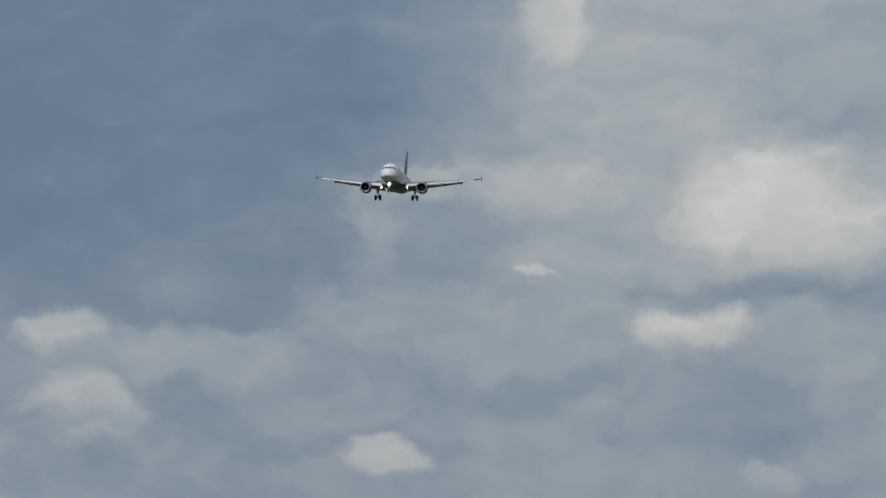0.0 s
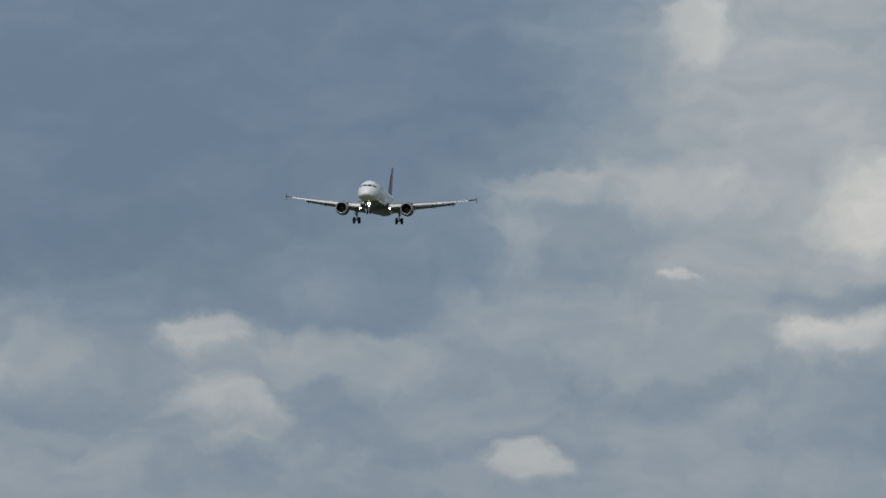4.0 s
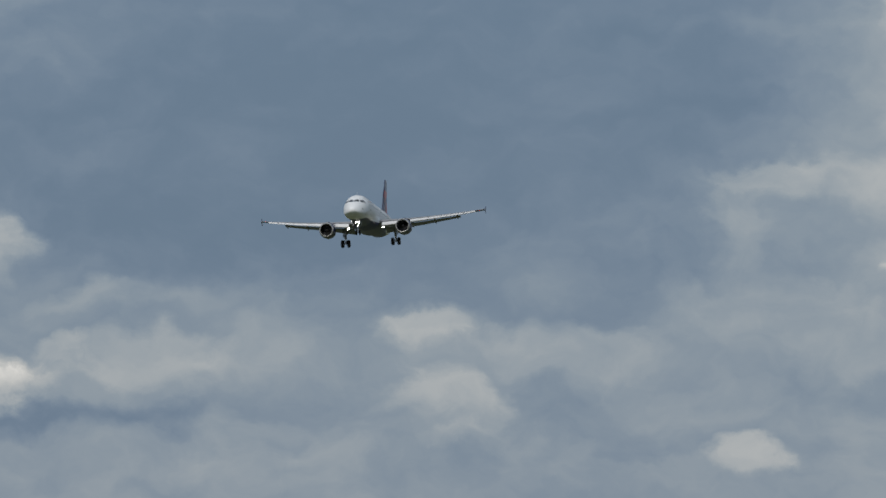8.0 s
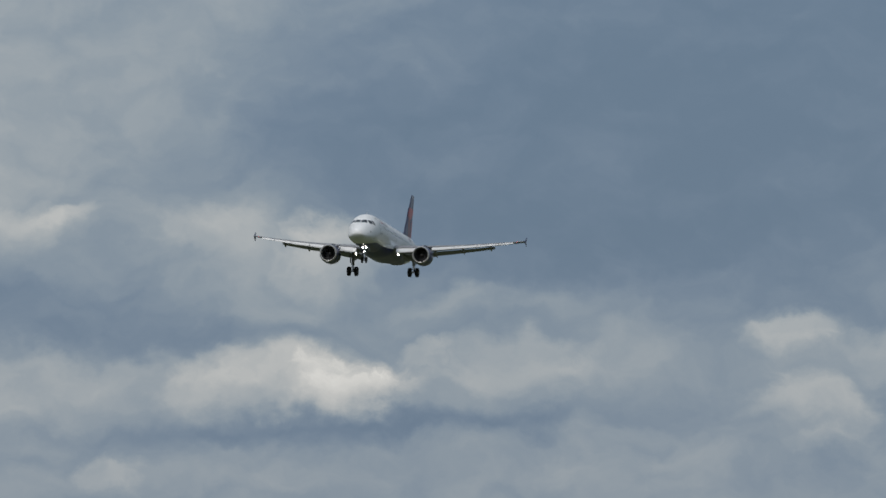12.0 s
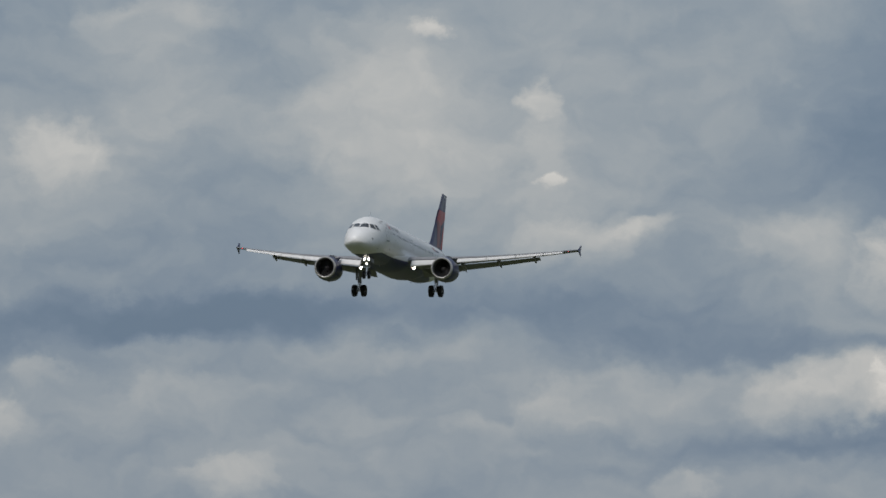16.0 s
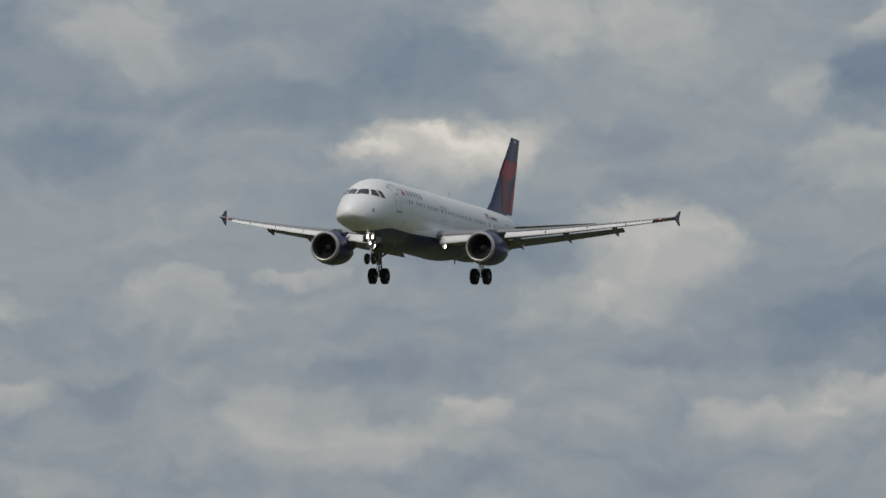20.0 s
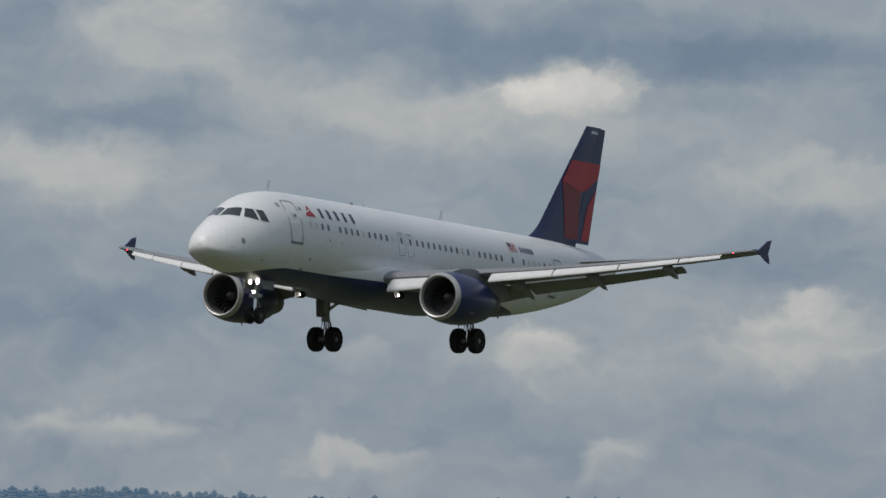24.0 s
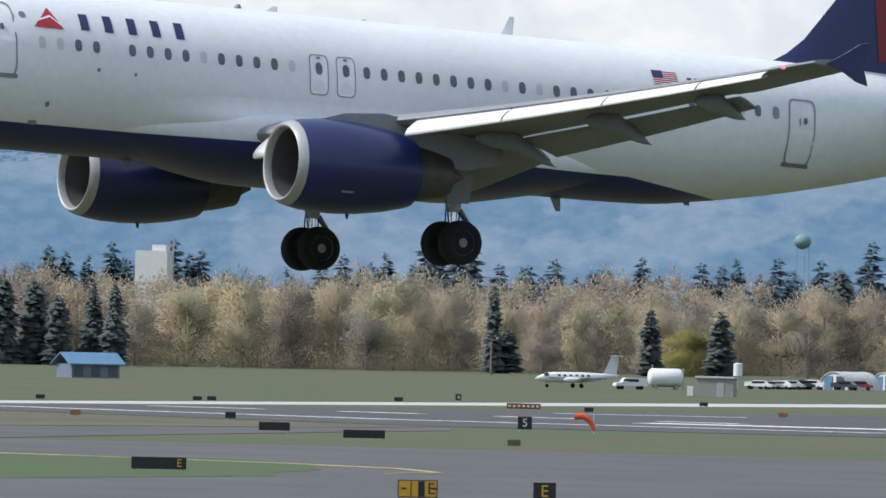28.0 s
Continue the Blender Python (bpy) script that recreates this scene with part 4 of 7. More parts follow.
for side in (0, 1):
    flip = mirrored if side else (lambda b: b)
    wing = part("wing", flip(build_wing()), GREY_PAINT, airliner, "grey swept wing with slats and flaps out")
    for y0, y1 in ((2.5, 5.0), (6.5, 9.0), (9.05, 11.6), (11.65, 14.0), (14.05, 15.7)):
        part("slat", flip(build_slat(y0, y1)), WING_METAL, wing, "bright metal leading edge slat")
    part("inner_flap", flip(build_flap(2.35, 6.3, radians(27), .26)), GREY_PAINT, wing, "grey lowered flap")
    part("outer_flap", flip(build_flap(6.45, 13.3, radians(23), .27)), GREY_PAINT, wing, "grey lowered flap")
    for y, ln in ((6.45, .25), (9.7, .25), (12.9, .2)):
        part("flap_track_fairing", flip(build_fairing_canoe(y, ln, radians(24))), GREY_PAINT, wing, "grey canoe-shaped flap track fairing")
    for y0, y1 in ((3.2, 6.2), (6.7, 8.2), (8.3, 9.9), (10.0, 11.5), (11.6, 13.0)):
        part("spoiler", flip(build_spoiler(y0, y1)), GREY_PAINT, wing)
    fence = part("wing_tip_fence", flip(build_fence()), NAVY, wing, "navy wing tip fence")
    part("navigation_lamp", flip(spin(bmesh.new(), [(-.04, .01), (0, .03), (.05, .028), (.08, .006)], (NOSE - wing_le(16.2) + .05, 16.2, wing_z(16.2) - .02), "x", 12)), NAV_RED, wing, "small red navigation lamp")
    part("wing_tip_cap", flip(loft([airfoil(wing_le(y) - .02, wing_te(y) - wing_le(y) + .03, y, wing_z(y), .118, twist=radians(3.0 - y * .2)) for y in (15.75, 16.9)])), DARK_GREY_PAINT, wing, "dark grey wing tip")
    for k, (x, y, z) in enumerate(((13.25, 2.62, -2.00),)):
        lamp = part("landing_lamp_housing", flip(spin(bmesh.new(), [(-.16, .02), (-.08, .14), (0, .16), (.42, .17), (.43, .150), (.0, .14)], (NOSE - x, y, z), "x", 18, caps=False)), RUBBER, wing, "black landing lamp hood")
        part("lamp_arm", flip(tube(bmesh.new(), (NOSE - x - .06, y, z + .10), (NOSE - x - .25, y, z + .95), .05, n=10)), STRUT_STEEL, lamp)
        part("lamp_glass", flip(spin(bmesh.new(), [(0.004, .139), (.03, .10), (.04, .01)], (NOSE - x, y, z), "x", 18)), LAMP, lamp, "bright landing lamp")


# ---- tail ----
def flat_section(le, te, y, z, thick, upright=False, n=10):
    c = te - le
    out = []
    for s, h in [(i / n, 1) for i in range(n + 1)] + [(i / n, -1) for i in range(n - 1, 0, -1)]:
        t = h * thick * c * 5 * (0.2969 * math.sqrt(s) - 0.126 * s - 0.3516 * s * s + 0.2843 * s ** 3 - 0.1036 * s ** 4)
        out.append((NOSE - (le + c * s), t if upright else y, z if upright else z + t))
    return out


def fin_le(z):
    return 29.25 + (z - 2.0) * 0.808 - (0.9 * (1 - (z - 1.7) / 1.1) ** 2 if z < 2.8 else 0)


def fin_te(z):
    return 34.55 + (z - 2.0) * 0.200


fin = part("fin", loft([flat_section(fin_le(z), fin_le(z) + (fin_te(z) - fin_le(z)) * .80, 0, z, .080 if z < 7.7 else .04, True) for z in (1.7, 2.0, 2.3, 2.7, 3.2, 4, 5, 6, 7, 7.65, 7.76)]), NAVY, airliner, "navy tail fin with red panels")
rudder_rings = []
for z in (2.15, 3.5, 5, 6.5, 7.72):
    c = fin_te(z) - fin_le(z)
    h = fin_le(z) + c * .70
    rudder_rings.append([(NOSE - h, .0115 * c, z), (NOSE - fin_te(z), .012, z), (NOSE - fin_te(z), -.012, z), (NOSE - h, -.0115 * c, z)])
part("rudder", loft(rudder_rings), NAVY, airliner, "navy rudder with red panels")


def fin_skin(x, z):
    """Half thickness of fin and rudder at a point."""
    c = fin_te(z) - fin_le(z)
    s = min(max((x - fin_le(z)) / c, 0.001), 1)
    f = min(s / .80, 1)
    t = .080 * .80 * c * 5 * (0.2969 * math.sqrt(f) - 0.126 * f - 0.3516 * f * f + 0.2843 * f ** 3 - 0.1036 * f ** 4) if s < .80 else 0
    r = .012 + (.0115 * c - .012) * min(max((1 - s) / .30, 0), 1) if s > .68 else 0
    return max(t, r)


def fin_panel(corners, n=10):
    bm = bmesh.new()
    a, b, c, d = [Vector((*k, 0)) for k in corners]
    grid = []
    for i in range(n + 1):
        row = []
        for j in range(n + 1):
            u, v = i / n, j / n
            p = (a * (1 - u) + b * u) * (1 - v) + (d * (1 - u) + c * u) * v
            row.append(bm.verts.new((NOSE - p.x, fin_skin(p.x, p.y) + .016, p.y)))
        grid.append(row)
    for i in range(n):
        for j in range(n):
            bm.faces.new((grid[i][j], grid[i + 1][j], grid[i + 1][j + 1], grid[i][j + 1]))
    return bm


for name, mat, corners in (("upper_red_panel", RED, ((31.75, 4.95), (33.5, 4.55), (35.38, 6.04), (32.60, 6.02))),
                           ("upper_red_corner", RED, ((33.5, 4.55), (34.2, 4.75), (35.20, 5.35), (35.37, 6.03))),
                           ("dark_red_panel", DARK_RED, ((32.1, 2.30), (33.45, 2.30), (33.5, 4.53), (31.72, 4.93))),
                           ("lower_red_panel", RED, ((33.8, 2.30), (34.55, 2.30), (35.05, 4.80), (34.3, 4.0)))):
    both(lambda: fin_panel(corners), name, mat, fin, "red panel on the navy fin")
for k in range(4):
    both(lambda: fin_panel(((34.30 + k * .17, 7.42), (34.42 + k * .17, 7.42), (34.42 + k * .17, 7.56), (34.30 + k * .17, 7.56)), 2), "fin_number_bar", WHITE_PAINT, fin)


def build_stabilizer():
    return loft([flat_section(31.3 + (y - .3) * .56, 34.75 + (y - .3) * .27, y, 1.02 + (y - .3) * .105, .055) for y in (.3, 1.2, 3.2, 5.2, 6.1, 6.22)])


both(build_stabilizer, "stabilizer", GREY_PAINT, airliner, "grey horizontal tailplane")


# ---- engines ----
ENGINE_X, ENGINE_Y, ENGINE_Z = 11.25, 5.75, -2.16


def at_engine(profile, n=48, caps=False):
    return spin(bmesh.new(), [(-d, r) for d, r in profile], (NOSE - ENGINE_X, ENGINE_Y, ENGINE_Z), "x", n, caps)


def build_blade(k):
    """One twisted fan blade."""
    bm = bmesh.new()
    a = 2 * math.pi * k / 24
    rows = []
    for r, tw in ((.24, .5), (.42, .65), (.62, .85), (.865, 1.1)):
        row = []
        for s in (-1, 0, 1):
            w = .10 * s
            row.append((NOSE - ENGINE_X - .95 - w * math.cos(tw) - .012 * (1 - s * s), ENGINE_Y + r * math.cos(a + w * math.sin(tw) / r), ENGINE_Z + r * math.sin(a + w * math.sin(tw) / r)))
        rows.append(row)
    return loft(rows, bm, close=False)


def build_pylon():
    rings = []
    for x, z0, z1, w in ((12.3, -1.05, -.98, .03), (12.9, -1.15, -.80, .16), (14.0, -1.4, -.72, .20), (15.2, -1.75, -.85, .20), (16.4, -2.0, -1.1, .17), (17.6, -1.75, -1.25, .05)):
        rings.append([(NOSE - x, ENGINE_Y + w, z0), (NOSE - x, ENGINE_Y + w, z1), (NOSE - x, ENGINE_Y - w, z1), (NOSE - x, ENGINE_Y - w, z0)])
    return loft(rings)


for side in (0, 1):
    flip = mirrored if side else (lambda b: b)
    engine = part("engine", flip(at_engine([(.22, 1.075), (.5, 1.13), (.9, 1.175), (1.5, 1.19), (2.2, 1.15), (2.9, 1.05), (3.45, .93), (3.62, .88), (3.62, .84), (3.3, .84)])), NAVY, airliner, "navy engine nacelle with bare metal lip")
    part("inlet_lip", flip(at_engine([(.23, 1.078), (.14, 1.05), (.05, 1.0), (.0, .955), (.02, .91), (.10, .88), (.2, .868)])), BARE_METAL, engine, "bare metal inlet lip")
    part("inlet_duct", flip(at_engine([(.2, .868), (.5, .86), (.95, .868), (1.05, .868)])), DUCT, engine)
    part("fan_back", flip(at_engine([(1.08, .87), (1.10, .2), (1.1, .01)])), RUBBER, engine)
    for k in range(24):
        part("fan_blade", flip(build_blade(k)), FAN, engine)
    part("spinner", flip(at_engine([(.55, .005), (.62, .07), (.75, .15), (.95, .25), (1.0, .26)], 28)), FAN, engine)
    part("core_nozzle", flip(at_engine([(3.2, .78), (3.62, .74), (4.2, .64), (4.75, .50), (4.75, .46), (4.4, .46)])), BURNT_METAL, engine, "burnt metal core nozzle")
    part("exhaust_plug", flip(at_engine([(4.3, .34), (4.8, .28), (5.25, .04), (5.26, .004)], 24)), BURNT_METAL, engine)
    part("strake", flip(loft([[(NOSE - 12.5, ENGINE_Y - .72, -1.22), (NOSE - 13.5, ENGINE_Y - .74, -1.22), (NOSE - 13.5, ENGINE_Y - .80, -1.26)], [(NOSE - 13.1, ENGINE_Y - .98, -.95), (NOSE - 13.5, ENGINE_Y - 1.0, -.95), (NOSE - 13.5, ENGINE_Y - 1.02, -.98)]])), NAVY, engine)
    part("drain_mast", flip(blade(bmesh.new(), ENGINE_X + 1.9, ENGINE_Z - 1.15, .14, .12, .05, .03, ENGINE_Y, True)), BURNT_METAL, engine)
    part("cowl_label", flip(loft([[(NOSE - ENGINE_X - 1.25 - a, ENGINE_Y + 1.19 * math.cos(t), ENGINE_Z + 1.19 * math.sin(t)) for a in (0, .34)] for t in (-.62, -.57)], close=False, caps=False)), SEAM, engine)
    part("pylon", flip(build_pylon()), GREY_PAINT, airliner, "grey engine pylon")


# ---- landing gear ----
def build_tyre(x, y, z, r, w):
    h = w / 2
    return spin(bmesh.new(), [(-h * .80, r * .56), (-h * .98, r * .66), (-h, r * .80), (-h * .86, r * .94), (-h * .55, r * .99), (-h * .30, r), (-h * .28, r * .985), (-h * .22, r * .985), (-h * .2, r), (h * .2, r), (h * .22, r * .985), (h * .28, r * .985), (h * .30, r), (h * .55, r * .99), (h * .86, r * .94), (h, r * .80), (h * .98, r * .66), (h * .80, r * .56)], (NOSE - x, y, z), "y", 36)


def build_rim(x, y, z, r, w):
    bm = spin(bmesh.new(), [(-w * .42, .02), (-w * .43, r * .20), (-w * .30, r * .24), (-w * .28, r * .50), (-w * .42, r * .57), (w * .42, r * .57), (w * .28, r * .50), (w * .30, r * .24), (w * .43, r * .20), (w * .42, .02)], (NOSE - x, y, z), "y", 30)
    for k in range(9):
        a = 2 * math.pi * k / 9
        for s in (-1, 1):
            c = Vector((NOSE - x + r * .37 * math.cos(a), y + s * w * .28, z + r * .37 * math.sin(a)))
            tube(bm, c, c + Vector((0, s * .03, 0)), r * .055, n=8)
    return bm


def wheel(x, y, z, r, w, leg):
    hub = part("wheel", build_rim(x, y, z, r, w), RIM, leg, "grey wheel rim")
    hub.name = "wheel"
    part("tyre", build_tyre(x, y, z, r, w), RUBBER, hub, "black tyre")


MAIN_X, MAIN_Y, AXLE_Z = 17.35, 3.80, -3.72
for side in (1, -1):
    y = MAIN_Y * side
    leg = part("main_gear_leg", tube(tube(bmesh.new(), (NOSE - MAIN_X + .1, y * .98, -1.35), (NOSE - MAIN_X, y, -2.75), .19, .17), (NOSE - MAIN_X, y, -2.70), (NOSE - MAIN_X, y, -2.92), .21, .19), STRUT_STEEL, airliner, "steel main landing gear leg")
    part("piston", tube(bmesh.new(), (NOSE - MAIN_X, y, -2.9), (NOSE - MAIN_X, y, AXLE_Z - .05), .105), CHROME, leg, "chrome piston")
    part("axle", tube(bmesh.new(), (NOSE - MAIN_X, y - .62, AXLE_Z), (NOSE - MAIN_X, y + .62, AXLE_Z), .09), STRUT_STEEL, leg)
    links = bmesh.new()
    for dy in (-.09, .09):
        tube(links, (NOSE - MAIN_X - .18, y + dy, -2.85), (NOSE - MAIN_X - .50, y + dy * .5, -3.22), .045)
        tube(links, (NOSE - MAIN_X - .50, y + dy * .5, -3.22), (NOSE - MAIN_X - .12, y + dy, AXLE_Z + .10), .045)
    part("torque_link", links, STRUT_STEEL, leg)
    brace = bmesh.new()
    tube(brace, (NOSE - MAIN_X, y, -2.45), (NOSE - MAIN_X, y - 1.35 * side, -1.55), .075)
    tube(brace, (NOSE - MAIN_X - .15, y, -2.2), (NOSE - MAIN_X + .5, y - .2 * side, -1.5), .05)
    part("side_brace", brace, STRUT_STEEL, leg)
    hoses = bmesh.new()
    for dx, dy in ((.16, .06), (.15, -.08), (-.15, .05)):
        tube(hoses, (NOSE - MAIN_X + dx, y + dy, -2.0), (NOSE - MAIN_X + dx * 1.1, y + dy, -3.0), .018, n=6)
        tube(hoses, (NOSE - MAIN_X + dx * 1.1, y + dy, -3.0), (NOSE - MAIN_X + dx * .6, y + dy * 3, AXLE_Z + .1), .018, n=6)
    part("brake_hose", hoses, RUBBER, leg)
    part("leg_door", loft([[(NOSE - MAIN_X + .42, y + .30 * side, -1.55), (NOSE - MAIN_X - .42, y + .30 * side, -1.55), (NOSE - MAIN_X - .42, y + .35 * side, -1.55), (NOSE - MAIN_X + .42, y + .35 * side, -1.55)], [(NOSE - MAIN_X + .34, y + .26 * side, -2.70), (NOSE - MAIN_X - .28, y + .26 * side, -2.70), (NOSE - MAIN_X - .28, y + .31 * side, -2.70), (NOSE - MAIN_X + .34, y + .31 * side, -2.70)]]), GREY_PAINT, leg, "grey gear leg door")
    for dy in (-.46, .46):
        wheel(MAIN_X, y + dy, AXLE_Z, .575, .43, leg)

GEAR_X, NOSE_AXLE_Z = 4.98, -3.60
leg = part("nose_gear_leg", tube(bmesh.new(), (NOSE - GEAR_X - .12, 0, -1.7), (NOSE - GEAR_X, 0, -2.85), .12, .11), BARE_METAL, airliner, "pale steel nose landing gear leg")
part("piston", tube(bmesh.new(), (NOSE - GEAR_X, 0, -2.8), (NOSE - GEAR_X, 0, NOSE_AXLE_Z - .03), .07), CHROME, leg, "chrome piston")
part("axle", tube(bmesh.new(), (NOSE - GEAR_X, -.34, NOSE_AXLE_Z), (NOSE - GEAR_X, .34, NOSE_AXLE_Z), .06), STRUT_STEEL, leg)
steer = bmesh.new()
spin(steer, [(-.12, .16), (-.10, .20), (.10, .20), (.12, .16)], (NOSE - GEAR_X, 0, -2.72), "z", 20)
box(steer, NOSE - GEAR_X - .1, NOSE - GEAR_X + .1, -.30, .30, -2.80, -2.64, .03)
part("steering_collar", steer, STRUT_STEEL, leg)
links = bmesh.new()
tube(links, (NOSE - GEAR_X - .12, 0, -2.85), (NOSE - GEAR_X - .38, 0, -3.15), .04)
tube(links, (NOSE - GEAR_X - .38, 0, -3.15), (NOSE - GEAR_X - .06, 0, NOSE_AXLE_Z + .08), .04)
part("torque_link", links, STRUT_STEEL, leg)
brace = bmesh.new()
for s in (-1, 1):
    tube(brace, (NOSE - GEAR_X, .08 * s, -2.55), (NOSE - GEAR_X - .75, .34 * s, -1.75), .05)
part("drag_brace", brace, STRUT_STEEL, leg)
for s in (-1, 1):
    part("nose_gear_door", loft([[(NOSE - 4.55, .42 * s, -1.95), (NOSE - 5.75, .42 * s, -1.95), (NOSE - 5.75, .46 * s, -1.95), (NOSE - 4.55, .46 * s, -1.95)], [(NOSE - 4.70, .50 * s, -2.42), (NOSE - 5.65, .50 * s, -2.42), (NOSE - 5.65, .53 * s, -2.42), (NOSE - 4.70, .53 * s, -2.42)]]), DARK_GREY_PAINT, leg, "dark grey nose gear door")
    wheel(GEAR_X, .25 * s, NOSE_AXLE_Z, .385, .22, leg)
for y, z, r in ((-.20, -2.12, .080), (.20, -2.12, .080), (.0, -2.55, .072)):
    lamp = part("lamp_housing", spin(bmesh.new(), [(-.14, r * .3), (-.06, r * .95), (.02, r * 1.05), (.035, r)], (NOSE - GEAR_X + .16, y, z), "x", 18), BARE_METAL, leg)
    part("lamp_glass", spin(bmesh.new(), [(.036, r * .95), (.055, r * .7), (.06, .004)], (NOSE - GEAR_X + .16, y, z), "x", 18), LAMP, lamp, "bright taxi and takeoff lamp")


# ---- buildings beyond the runway ----
CREAM_WALL = material("cream_wall", (0.68, 0.64, 0.54), 0.8, vary=0.10, scale=0.5, dark=(0.60, 0.55, 0.44), mottle=0.25)
PALE_ROOF = material("pale_roof", (0.66, 0.65, 0.60), 0.7, vary=0.08, scale=0.4)
GREY_STEEL = material("grey_cladding", (0.58, 0.61, 0.64), 0.55, vary=0.07, scale=0.5)
BLUE_ROOF = material("blue_roof", (0.10, 0.21, 0.34), 0.5, vary=0.1, scale=0.5)
TRIM_BLUE = material("blue_grey_trim", (0.16, 0.20, 0.27), 0.6, vary=0.1)
DARK_PANE = material("dark_pane", (0.09, 0.095, 0.10), 0.25, vary=0.3, scale=0.6)
PALE_METAL = material("pale_metal", (0.55, 0.56, 0.56), 0.5, vary=0.1, scale=0.8)
WHITE_WALL = material("white_wall", (0.66, 0.66, 0.64), 0.7, vary=0.07, scale=0.4)
SIGN_BLACK = material("sign_black", (0.014, 0.014, 0.015), 0.5, vary=0.15)
SIGN_YELLOW = material("sign_yellow", (0.62, 0.34, 0.02), 0.5, vary=0.08)
SIGN_RED = material("sign_red", (0.20, 0.030, 0.025), 0.5, vary=0.1)
SIGN_WHITE = material("sign_white", (0.75, 0.75, 0.73), 0.5, vary=0.05)
BROWN = material("faded_brown", (0.26, 0.115, 0.065), 0.8, vary=0.15)
ORANGE = material("orange_cloth", (0.72, 0.10, 0.03), 0.8, vary=0.1)
GALVANISED = material("galvanised_steel", (0.45, 0.46, 0.47), 0.45, metal=0.4, vary=0.12, scale=1.5)
WOOD_POLE = material("weathered_pole", (0.20, 0.17, 0.14), 0.85, vary=0.2, scale=1.5)
CAR_GLASS = material("car_glass", (0.02, 0.022, 0.025), 0.1, vary=0.2)
BRICK_DULL = material("grey_shed", (0.30, 0.29, 0.27), 0.85, vary=0.12, scale=0.6)


def window_part(parent, x, z, w, h, y, panes=2, label=""):
    """A steel window in a front wall: frame proud of the wall, panes set back between the bars."""
    bm = bmesh.new()
    t = 0.10
    box(bm, x - w / 2 - t, x + w / 2 + t, y - .08, y + .04, z - h / 2 - t, z - h / 2)
    box(bm, x - w / 2 - t, x + w / 2 + t, y - .08, y + .04, z + h / 2, z + h / 2 + t)
    for k in range(panes + 1):
        c = x - w / 2 + w * k / panes
        box(bm, c - t / 2, c + t / 2, y - .08, y + .04, z - h / 2, z + h / 2)
    win = part("window", bm, CREAM_WALL, parent, label or "steel-framed factory window", smooth=False)
    for k in range(panes):
        bm = bmesh.new()
        box(bm, x - w / 2 + w * k / panes + t / 2, x - w / 2 + w * (k + 1) / panes - t / 2, y - .02, y + .02, z - h / 2, z + h / 2)
        part("pane", bm, DARK_PANE, win, smooth=False)


def barrel(w, depth, z0, rise, y0=0.0, thick=0.35, n=22):
    """An arched roof that spans w, with its crown `rise` above z0."""
    r = (w * w / 4 + rise * rise) / (2 * rise)
    half = math.asin(min(w / 2 / r, 1))
    rings = []
    for y in (y0, y0 + depth):
        outer = [(r * math.sin(a), y, z0 + rise - r + r * math.cos(a)) for a in np.linspace(-half, half, n)]
        inner = [((r - thick) * math.sin(a), y, z0 + rise - r + (r - thick) * math.cos(a)) for a in np.linspace(half, -half, n)]
        rings.append(outer + inner)
    return loft(rings)


